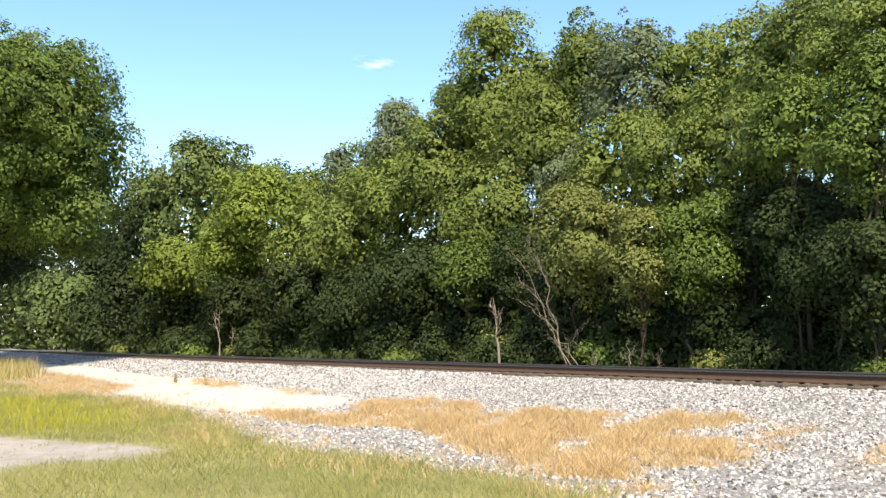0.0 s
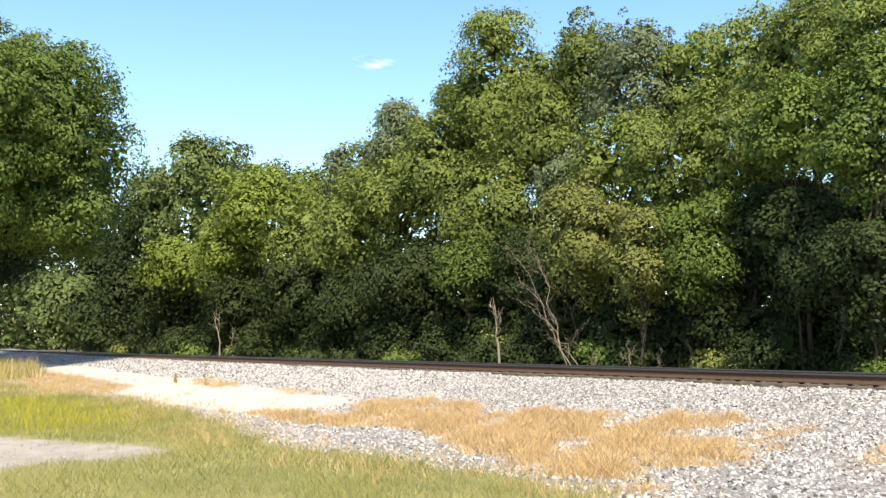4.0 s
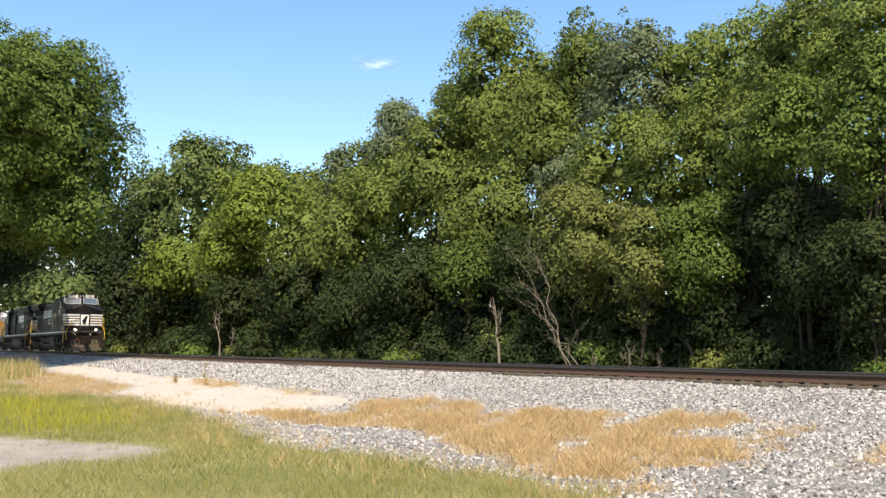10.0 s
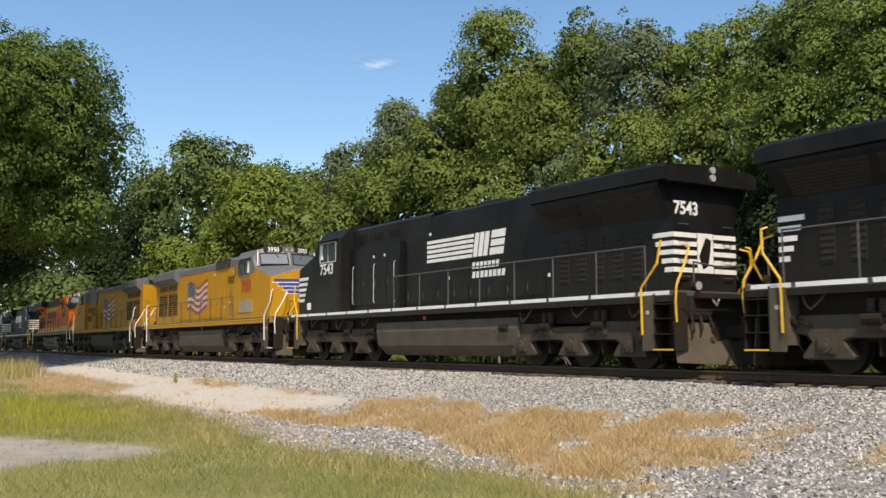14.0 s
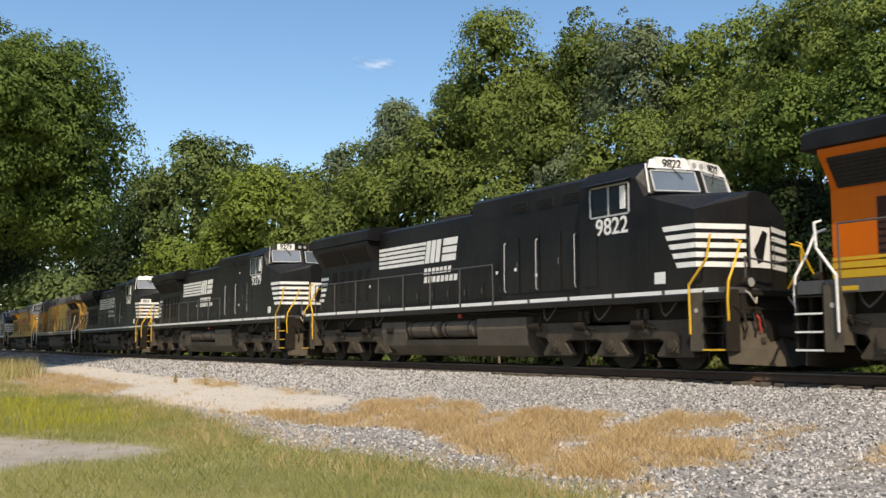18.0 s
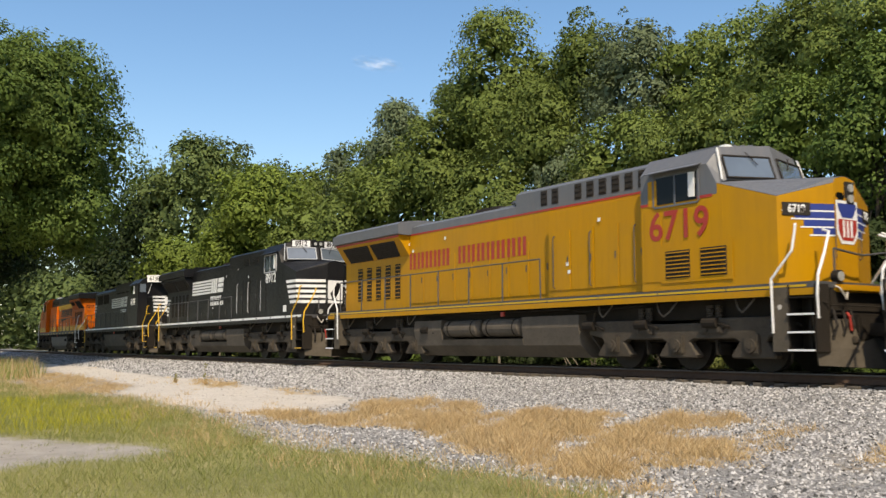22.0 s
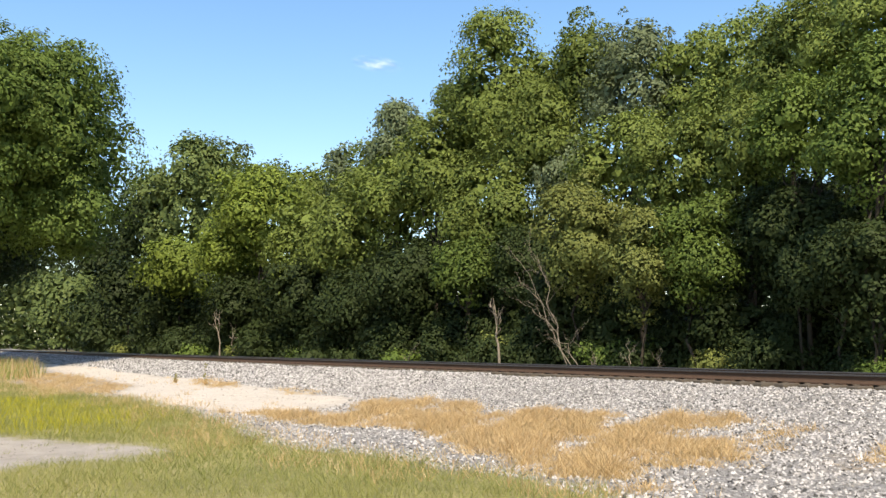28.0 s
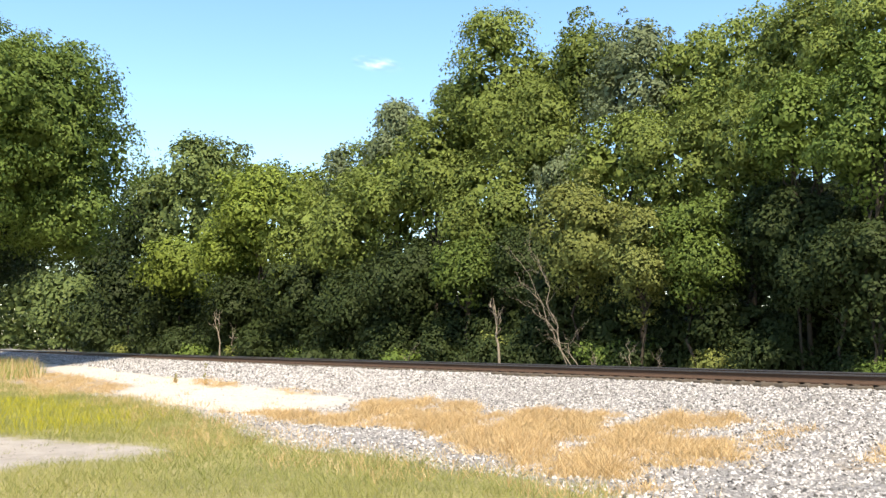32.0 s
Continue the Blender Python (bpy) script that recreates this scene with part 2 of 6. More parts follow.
        c = mix_rgb(t, 0.25, c, ramp(t, big.outputs[0], [(0.3, (0.6, 0.6, 0.6)), (0.7, (1, 1, 1))]).outputs[0], "MULTIPLY")
        t.links.new(c, p.inputs["Base Color"])
        p.inputs["Roughness"].default_value = 0.95
        bump(t, p, fine.outputs[0], 0.8, 0.03)
    me.materials.append(material("ground", build))
    me.polygons.foreach_set("use_smooth", np.ones(len(me.polygons), bool))
    return tagged(new("ground", me), "gravel, sandy dirt and grass ground beside a railway", kind="structure")


def mesh_object(name, verts, faces, mat, parent=None):
    me = bpy.data.meshes.new(name)
    verts, faces = np.asarray(verts, np.float32), np.asarray(faces, np.int32)
    k = faces.shape[1]
    me.vertices.add(len(verts))
    me.vertices.foreach_set("co", verts.reshape(-1))
    me.loops.add(faces.size)
    me.loops.foreach_set("vertex_index", faces.reshape(-1))
    me.polygons.add(len(faces))
    me.polygons.foreach_set("loop_start", np.arange(0, faces.size, k, dtype=np.int32))
    me.update(calc_edges=True)
    me.materials.append(mat)
    ob = new(name, me)
    ob.parent = parent
    return ob


def ground_heights(x, y):
    ty = TRACK_Y + BEND * np.minimum(x + 20.0, 0.0) ** 2
    return np.interp(ty - y, PROFILE_W, PROFILE_Z) + 0.03 * waves(x, y, 0.5)


RNG = np.random.default_rng(7)


def stones(name, label, x, y, size, mat):
    """Loose broken stone: one mesh of small uneven octahedra bedded in the ground."""
    n = len(x)
    base = np.array([(1, 0, -0.25), (0, 1, -0.25), (-1, 0, -0.25), (0, -1, -0.25), (0.25, 0.15, 0.75)])
    v = base[None] * (size[:, None, None] * (0.6 + 0.7 * RNG.random((n, 5, 3))))
    v[:, :, :2] += v[:, :, 2:] * (RNG.random((n, 1, 2)) - 0.5)
    a = RNG.random(n) * 6.28
    c, s = np.cos(a)[:, None], np.sin(a)[:, None]
    vx, vy = v[:, :, 0] * c - v[:, :, 1] * s, v[:, :, 0] * s + v[:, :, 1] * c
    tilt = (RNG.random((n, 1)) - 0.5) * 1.1
    vy, vz = vy * np.cos(tilt) - v[:, :, 2] * np.sin(tilt), vy * np.sin(tilt) + v[:, :, 2] * np.cos(tilt)
    z = ground_heights(x, y)
    V = np.stack([vx + x[:, None], vy + y[:, None], vz + z[:, None] + size[:, None] * 0.2], -1).reshape(-1, 3)
    tri = np.array([(0, 1, 4), (1, 2, 4), (2, 3, 4), (3, 0, 4)])
    F = (tri[None] + 5 * np.arange(n)[:, None, None]).reshape(-1, 3)
    return tagged(mesh_object(name, V, F, mat), label, "gravel", kind="stuff")


def stone_material(name, dark, mid, light):
    def build(t, p):
        g = t.nodes.new("ShaderNodeNewGeometry")
        f = noise_tex(t, 60.0, 3.0)
        r = ramp(t, g.outputs["Random Per Island"], [(0.0, dark), (0.35, mid), (1.0, light)])
        c = mix_rgb(t, 0.35, r.outputs[0], ramp(t, f.outputs[0], [(0.3, (0.5, 0.5, 0.5)), (0.7, (1, 1, 1))]).outputs[0], "MULTIPLY")
        t.links.new(c, p.inputs["Base Color"])
        p.inputs["Roughness"].default_value = 0.9
    return material(name, build)


def blades(name, label, category, x, y, height, width, mat, lean=0.5, seg=2):
    """Grass: bent tapering blades rooted in the ground."""
    n = len(x)
    a = RNG.random(n) * 6.28
    dx, dy = np.cos(a), np.sin(a)
    b = RNG.random(n) * 6.28
    sx, sy = np.cos(b) * width, np.sin(b) * width
    L = lean * height * (0.2 + RNG.random(n))
    z = ground_heights(x, y) - 0.01
    rows = [np.stack([x - sx, y - sy, z], -1), np.stack([x + sx, y + sy, z], -1), np.stack([x + dx * L, y + dy * L, z + height], -1)]
    V = np.stack(rows, 1).reshape(-1, 3)
    F = np.arange(3 * n).reshape(-1, 3)
    return tagged(mesh_object(name, V, F, mat), label, category, kind="stuff")


def scatter(poly, count, edge=0.4, bias=0.0):
    """Random places inside a polygon, thinning towards a ragged edge."""
    px, py = np.array([p[0] for p in poly]), np.array([p[1] for p in poly])
    x, y = RNG.uniform(px.min() - 1, px.max() + 1, count), RNG.uniform(py.min() - 1, py.max() + 1, count)
    jx, jy = x + 0.35 * waves(x, y, 0.9, 1.0) + 0.25 * waves(x, y, 3.1, 5.0), y + 0.22 * waves(x, y, 1.3, 4.0) + 0.18 * waves(x, y, 3.7, 2.0)
    keep = inside(poly, jx, jy) + bias > edge * (RNG.random(count) - 0.35)
    return x[keep], y[keep]


def build_cover():
    bal = stone_material("ballast", (0.035, 0.034, 0.032), (0.235, 0.226, 0.213), (0.57, 0.553, 0.527))
    # near gravel, dense; then the shoulder running away along the track
    n = 150000
    x, y = RNG.uniform(-30, 3, n), RNG.uniform(5.0, 16.3, n)
    k = (inside(GREEN, x, y) < 0.15) & (inside(PALE, x, y) < 0.2) & (RNG.random(n) < np.clip(0.6 + (y - 8.5) / 8.0, 0.6, 1.0))
    x, y = x[k], y[k]
    stones("near_gravel", "broken pale grey ballast stone beside the track", x, y, 0.014 + 0.023 * RNG.random(len(x)) ** 2, bal)
    n = 42000
    x = -22.0 - 120.0 * RNG.random(n) ** 1.7
    y = TRACK_Y + BEND * np.minimum(x + 20, 0) ** 2 - RNG.uniform(0.9, 5.5, n)
    k = inside(PALE, x, y) < 0.5
    x, y = x[k], y[k]
    stones("shoulder_gravel", "pale grey ballast stone on the track shoulder", x, y, (0.028 + 0.03 * RNG.random(len(x))) * (1 + (-x - 22) / 90.0), bal)
    n = 16000
    x = 14.0 - 120.0 * RNG.random(n)
    y = TRACK_Y + BEND * np.minimum(x + 20, 0) ** 2 + RNG.uniform(-1.0, 2.4, n)
    stones("track_gravel", "ballast stone between and behind the rails", x, y, 0.03 + 0.03 * RNG.random(n), bal)
    peb = stone_material("pebble", (0.30, 0.27, 0.23), (0.44, 0.405, 0.35), (0.54, 0.505, 0.45))
    x, y = scatter(PALE, 26000, 0.5)
    stones("path_pebbles", "small pale stones on the sandy strip", x, y, 0.010 + 0.034 * RNG.random(len(x)) ** 3, peb)
    x, y = scatter(SAND, 3600, 0.5)
    peb = stone_material("sand_stone", (0.14, 0.12, 0.10), (0.27, 0.24, 0.20), (0.42, 0.385, 0.335))
    stones("sand_pebbles", "small grey stones on the sandy track", x, y, 0.006 + 0.02 * RNG.random(len(x)) ** 4, peb)
    # grass
    x, y = scatter(GREEN, 760000, 0.5)
    k = (inside(SAND, x, y) < 0.05) & (x < -3) & ((x > -30) | (RNG.random(len(x)) < 0.5)) & (y > -1.5)
    x, y = x[k], y[k]
    tall = 0.62 + 0.42 * waves(x, y, 0.9, 2.0) + 0.25 * waves(x, y, 3.4, 1.0)
    blades("green_grass", "uneven green grass with dry tips", "grass", x, y, (0.04 + 0.15 * RNG.random(len(x)) ** 1.4) * np.clip(tall + 0.35, 0.35, 1.6), 0.0018 + 0.0026 * RNG.random(len(x)), GRASS, 1.25)
    # dead grass stands in tufts, close together in the middle of a patch, scattered at its edge
    sx, sy, sh = [], [], []
    for poly, n in zip(STRAW_AREAS + [PALE], (2600, 5200, 11500, 700, 1000, 900, 300, 260, 1500)):
        a, b = scatter(poly, n, 0.45)
        bare = waves(0.7 * a - 0.5 * b, 1.2 * a + 1.8 * b, 0.7, 6.0) + 0.5 * waves(a, b, 2.9, 3.0)
        k = bare + 0.35 * RNG.random(len(a)) > (-0.16 if poly is not PALE else 0.72)
        a, b, bare = a[k], b[k], bare[k]
        m = 34
        r = np.repeat(0.05 + 0.07 * RNG.random(len(a)), m)
        sx.append(np.repeat(a, m) + r * RNG.normal(size=len(a) * m))
        sy.append(np.repeat(b, m) + r * RNG.normal(size=len(a) * m))
        sh.append(np.repeat(np.clip(0.75 + 0.5 * bare, 0.4, 1.5) * (0.5 + 0.9 * RNG.random(len(a)) ** 1.5), m))
    x, y, tall = np.concatenate(sx), np.concatenate(sy), np.concatenate(sh)
    blades("dry_grass", "dead straw-coloured grass in ragged patches", "grass", x, y, (0.04 + 0.15 * RNG.random(len(x)) ** 1.3) * tall, 0.003 + 0.004 * RNG.random(len(x)), STRAW, 1.3)
    x, y = scatter(SAND, 16000, 0.5)
    k = waves(x, y, 2.2, 4.0) + 0.5 * waves(x, y, 5.5, 1.0) - 0.5 * np.minimum(inside(SAND, x, y), 0.8) > 0.18
    x, y = x[k], y[k]
    blades("sand_grass", "sparse grass creeping over the sandy track", "grass", x, y, 0.02 + 0.06 * RNG.random(len(x)), 0.003 + 0.003 * RNG.random(len(x)), GRASS, 1.0)
    # dry blades among the green, along its edge and through it
    x, y = scatter(GREEN, 140000, 1.6, 0.5)
    k = (inside(SAND, x, y) < 0.05) & (y > -1) & (inside(GREEN, x, y) + waves(x, y, 0.8, 3.0) * 1.4 < 1.15)
    x, y = x[k], y[k]
    blades("dry_grass_fringe", "dry yellowed grass at the edge of the green", "grass", x, y, 0.06 + 0.16 * RNG.random(len(x)), 0.003 + 0.004 * RNG.random(len(x)), STRAW, 1.0)
    x, y = scatter(FLOWERS, 15000, 1.8)
    k = waves(x, y, 1.3, 2.0) + 0.8 * RNG.random(len(x)) > 0.1
    x, y = x[k], y[k]
    blades("yellow_flowers", "low patch of small yellow flowers in grass", "flowers", x, y, 0.09 + 0.12 * RNG.random(len(x)), 0.005 + 0.006 * RNG.random(len(x)), FLOWER, 0.7)
    x, y = scatter(WEEDS, 7000, 1.0)
    blades("dry_weeds", "tall dry brown weeds by the track", "weeds", x, y, 0.3 + 0.6 * RNG.random(len(x)), 0.012 + 0.012 * RNG.random(len(x)), STRAW, 0.4)
    x, y = scatter(WEEDS, 6000, 1.0)
    blades("tall_weeds", "tall rank weeds by the track", "weeds", x, y, 0.3 + 0.55 * RNG.random(len(x)), 0.02 + 0.015 * RNG.random(len(x)), GRASS, 0.4)


# ---- track ----
STEEL = grime("rail_rust", (0.055, 0.034, 0.022), (0.105, 0.065, 0.045), 0.8, 8.0)
RAIL_TOP = grime("rail_head", (0.10, 0.085, 0.075), (0.17, 0.15, 0.135), 0.4, 12.0, 0.8)
TIE = grime("tie_wood", (0.06, 0.05, 0.04), (0.13, 0.11, 0.085), 0.95, 6.0)


def build_track():
    xs = [30.0 - 2.0 * i for i in range(175)]
    sect = [(-0.07, -0.18), (0.07, -0.18), (0.07, -0.165), (0.012, -0.145), (0.012, -0.05), (0.036, -0.035), (0.036, -0.006), (0.028, 0.0), (-0.028, 0.0), (-0.036, -0.006), (-0.036, -0.035), (-0.012, -0.05), (-0.012, -0.145), (-0.07, -0.165)]
    track = tagged(new("railway_track"), "single railway track with rusty rails on pale ballast", "railway track", kind="structure")
    for side in (-0.7535, 0.7535):
        V = [(x, track_y(x) + side + a, b) for x in xs for a, b in sect]
        k = len(sect)
        F = [(i * k + j, i * k + (j + 1) % k, (i + 1) * k + (j + 1) % k, (i + 1) * k + j) for i in range(len(xs) - 1) for j in range(k)]
        ob = mesh_object("rail", V, F, STEEL, track)
        ob.data.materials.append(RAIL_TOP)
        ob.data.polygons.foreach_set("material_index", np.array([1 if 5 <= j <= 9 else 0 for i in range(len(xs) - 1) for j in range(k)], np.int32))
    bm = bmesh.new()
    bmesh.ops.create_cube(bm, size=1.0, matrix=Matrix.Diagonal((0.23, 2.6, 0.18, 1)))
    bmesh.ops.bevel(bm, geom=bm.edges[:], offset=0.012, segments=1, affect="EDGES")
    me = bpy.data.meshes.new("tie")
    bm.to_mesh(me)
    bm.free()
    me.materials.append(TIE)
    plate = bpy.data.meshes.new("tie_plate")
    bm = bmesh.new()
    bmesh.ops.create_cube(bm, size=1.0, matrix=Matrix.Diagonal((0.19, 0.34, 0.025, 1)))
    bm.to_mesh(plate)
    bm.free()
    plate.materials.append(STEEL)
    for i in range(200):
        x = 12.0 - 0.53 * i
        slope = 2 * BEND * min(x + 20.0, 0.0)
        tie = new("tie", me)
        tie.parent = track
        tie.matrix_basis = pose(x, track_y(x), -0.288, 0, 0, math.degrees(math.atan(slope)) + random.uniform(-1, 1))
        if i < 120:
            p = new("tie_plate", plate)
            p.parent = track
            p.matrix_basis = pose(x, track_y(x) - 0.7535, -0.19)


# ---- trees ----
CROWNS = []


def unit(v):
    return v / (np.linalg.norm(v, axis=-1, keepdims=True) + 1e-9)


def leaf_quads(p, up, size, rng, wide=0.3):
    """One folded leaf blade at each place, lying across its up direction."""
    n = len(p)
    t = rng.normal(size=(n, 3))
    t = unit(t - up * np.sum(t * up, 1)[:, None])
    b = np.cross(up, t)
    ln = np.broadcast_to(size, (n,))[:, None] * (0.65 + 0.7 * rng.random((n, 1)))
    wd = ln * wide
    V = np.stack([p - t * ln * 0.5, p + b * wd - up * ln * 0.06, p + t * ln * 0.5 - up * ln * 0.14, p - b * wd - up * ln * 0.06], 1).reshape(-1, 3)
    return V, np.arange(4 * n).reshape(-1, 4)[:, ::-1]


def leaves(centres, radii, flat, count, size, rng):
    """Loose leaves scattered round places."""
    which = rng.integers(0, len(centres), count)
    d = unit(rng.normal(size=(count, 3)))
    off = d * (rng.random(count) ** 0.45 * radii[which])[:, None]
    off[:, 2] *= flat
    up = unit(d * 0.55 + rng.normal(size=(count, 3)) * 0.3 + np.array([0, 0, 0.55]))
    return leaf_quads(centres[which] + off, up, size, rng, 0.34)


def limb_mesh(paths):
    """Tapered round branches along polylines of (point, radius)."""
    V, F, sides = [], [], 7
    for path in paths:
        base = len(V)
        for i, (p, r) in enumerate(path):
            a = Vector(path[min(i + 1, len(path) - 1)][0]) - Vector(path[max(i - 1, 0)][0])
            q = a.normalized().to_track_quat("Z", "Y")
            for k in range(sides):
                ang = 6.2832 * k / sides
                V.append(Vector(p) + q @ Vector((math.cos(ang) * r, math.sin(ang) * r, 0)))
        for i in range(len(path) - 1):
            for k in range(sides):
                F.append((base + i * sides + k, base + i * sides + (k + 1) % sides, base + (i + 1) * sides + (k + 1) % sides, base + (i + 1) * sides + k))
    return V, F


def crooked(p, q, r0, r1, n, wob, rng):
    p, q = np.array(p, float), np.array(q, float)
    out = []
    for i in range(n + 1):
        k = i / n
        w = rng.normal(size=3) * wob * math.sin(math.pi * k)
        out.append((tuple(p + (q - p) * k + w), r0 + (r1 - r0) * k))
    return out


def crown_mesh(masses, bough, leaf, fill, rng, ragged=0.14):
    """Foliage of a crown: leaf-clad boughs that bulge from overlapping masses (place, radius, half height), over darker inner leaves."""
    mc = np.array([m[0] for m in masses], float)
    mr = np.array([(m[1], m[1], m[2]) for m in masses], float)
    P, N, S = [], [], []
    for c, r in zip(mc, mr):
        area = 4.19 * (r[0] * r[0] + 2 * r[0] * r[2])
        nb = max(10, int(area * 0.46 / (bough * bough)))
        i = np.arange(nb) + 0.5
        z = 1 - 2 * i / nb
        a = i * 2.39996 + rng.random() * 6.28
        d = np.stack([np.cos(a) * np.sqrt(1 - z * z), np.sin(a) * np.sqrt(1 - z * z), z], 1)
        d = unit(d + rng.normal(size=d.shape) * 0.22)
        b = c + d * (r - bough * 0.45) * (0.68 + 0.42 * rng.random((nb, 1)))
        # boughs buried in a neighbouring mass are left out
        deep = np.min(np.where(np.all(mc[None] == c, -1), 9.0, np.linalg.norm((b[:, None] - mc[None]) / mr[None], axis=2)), axis=1)
        keep = (deep > 0.72) & (b[:, 2] > 0.15)
        b, d = b[keep], d[keep]
        nb = len(b)
        if not nb:
            continue
        R = bough * (0.55 + 0.85 * rng.random(nb))
        # shoots stand out of the upper boughs
        shoot = (d[:, 2] > 0.1) & (rng.random(nb) < 0.25)
        R = np.where(shoot, R * 0.55, R)
        b = b + d * np.where(shoot, bough * (0.5 + 0.4 * rng.random(nb)), 0.0)[:, None]
        many = np.where(d[:, 1] > 0.35, 0.45, 1.0) * np.where(d[:, 2] < -0.5, 0.6, 1.0)
        cnt = np.maximum(8, (fill * 9.5 * R * R / (leaf * leaf) * many).astype(int))
        w = np.repeat(np.arange(nb), cnt)
        n = len(w)
        v = unit(d[w] * 0.45 + np.array([0, 0, 0.35]) + unit(rng.normal(size=(n, 3))) * 0.95)
        far = 0.62 + 0.40 * rng.random(n) ** 0.6
        loose = rng.random(n) < ragged
        far = np.where(loose, 0.95 + 0.55 * rng.random(n), far)
        # twigs gather the leaves of a bough into small tufts
        tuft = np.sin(v[:, 0] * 9 + w) * np.sin(v[:, 1] * 8 + 2.1 * w) * np.sin(v[:, 2] * 9 + 0.7 * w)
        far = far * (1 + 0.22 * tuft)
        off = v * (far * R[w])[:, None]
        off[:, 2] = off[:, 2] * 0.72 - 0.22 * (off[:, 0] ** 2 + off[:, 1] ** 2) / R[w]
        P.append(b[w] + off)
        N.append(unit(v * 0.75 + d[w] * 0.35 + np.array([0, 0, 0.22]) + rng.normal(size=(n, 3)) * 0.16))
        S.append(np.full(n, leaf))
        # inner leaves close the mass
        k = int(1.3 * area / (leaf * leaf * 9))
        q = unit(rng.normal(size=(k, 3)))
        P.append(c + q * r * (0.45 + 0.32 * rng.random((k, 1))))
        N.append(unit(q + np.array([0, 0, 0.3])))
        S.append(np.full(k, leaf * 3.0))
    P, N, S = np.concatenate(P), np.concatenate(N), np.concatenate(S)
    k = P[:, 2] > 0.05
    P, N, S = P[k], N[k], S[k]
    tilt = unit(N + rng.normal(size=P.shape) * 0.38)
    V, F = leaf_quads(P, tilt, S, rng)
    return V, F, np.repeat(unit(N + tilt * 0.35), 4, 0)


def tree(x, y, zc, rad, half, mat, label, seed, leaf=0.14, bough=0.8, fill=1.0, extra=(), name="tree", group="trees behind the track", bark=None, lobes=5, ragged=0.14):
    """A broadleaf tree: trunk, limbs and an uneven crown round the height zc; extra adds masses (dx, dy, dz, radius, half height)."""
    rng = np.random.default_rng(seed)
    z0 = ground_z(x, y)
    root = tagged(new(name), label, "tree" if name != "shrub" else "shrub", group)
    root.matrix_basis = pose(x, y, z0)
    c = np.array([0.0, 0.0, zc - z0])
    masses = [(c, rad * 0.80, half * 0.90)]
    for i in range(lobes):
        a, e = i * 2.4 + rng.random() * 1.2, rng.uniform(-0.55, 0.85)
        d = np.array([math.cos(a) * math.cos(e), math.sin(a) * math.cos(e) * 0.8, math.sin(e)])
        k = 0.34 + 0.2 * rng.random()
        masses.append((c + d * np.array([rad, rad, half]) * (1.06 - k * 0.92), rad * k, min(half, rad * 1.1) * k))
    for dx, dy, dz, r, h in extra:
        masses.append((c + np.array([dx, dy, dz]), r, h))
    V, F, N = crown_mesh(masses, bough, leaf, fill, rng, ragged)
    crown = mesh_object("crown", V, F, mat, root)
    # the leaves of one bough are shaded together, as a soft mass
    crown.data.attributes.new("custom_normal", "FLOAT_VECTOR", "POINT").data.foreach_set("vector", N.astype(np.float32).reshape(-1))
    CROWNS.append((crown, x, y, zc + half))
    top = c[2] + half
    tr = max(0.04, top * 0.0095)
    lean = rng.normal(size=2) * 0.25
    mesh_object("trunk", *limb_mesh([crooked((0, 0, -0.1), (lean[0], lean[1], c[2] + half * 0.45), tr, tr * 0.25, 8, 0.10, rng)]), bark or BARK, root)
    for m in masses[1:7]:
        s = (lean[0] * 0.4, lean[1] * 0.4, max(c[2] * 0.35, m[0][2] * 0.6))
        mesh_object("limb", *limb_mesh([crooked(s, tuple(m[0]), tr * 0.5, tr * 0.12, 5, 0.15, rng)]), bark or BARK, root)
    return root


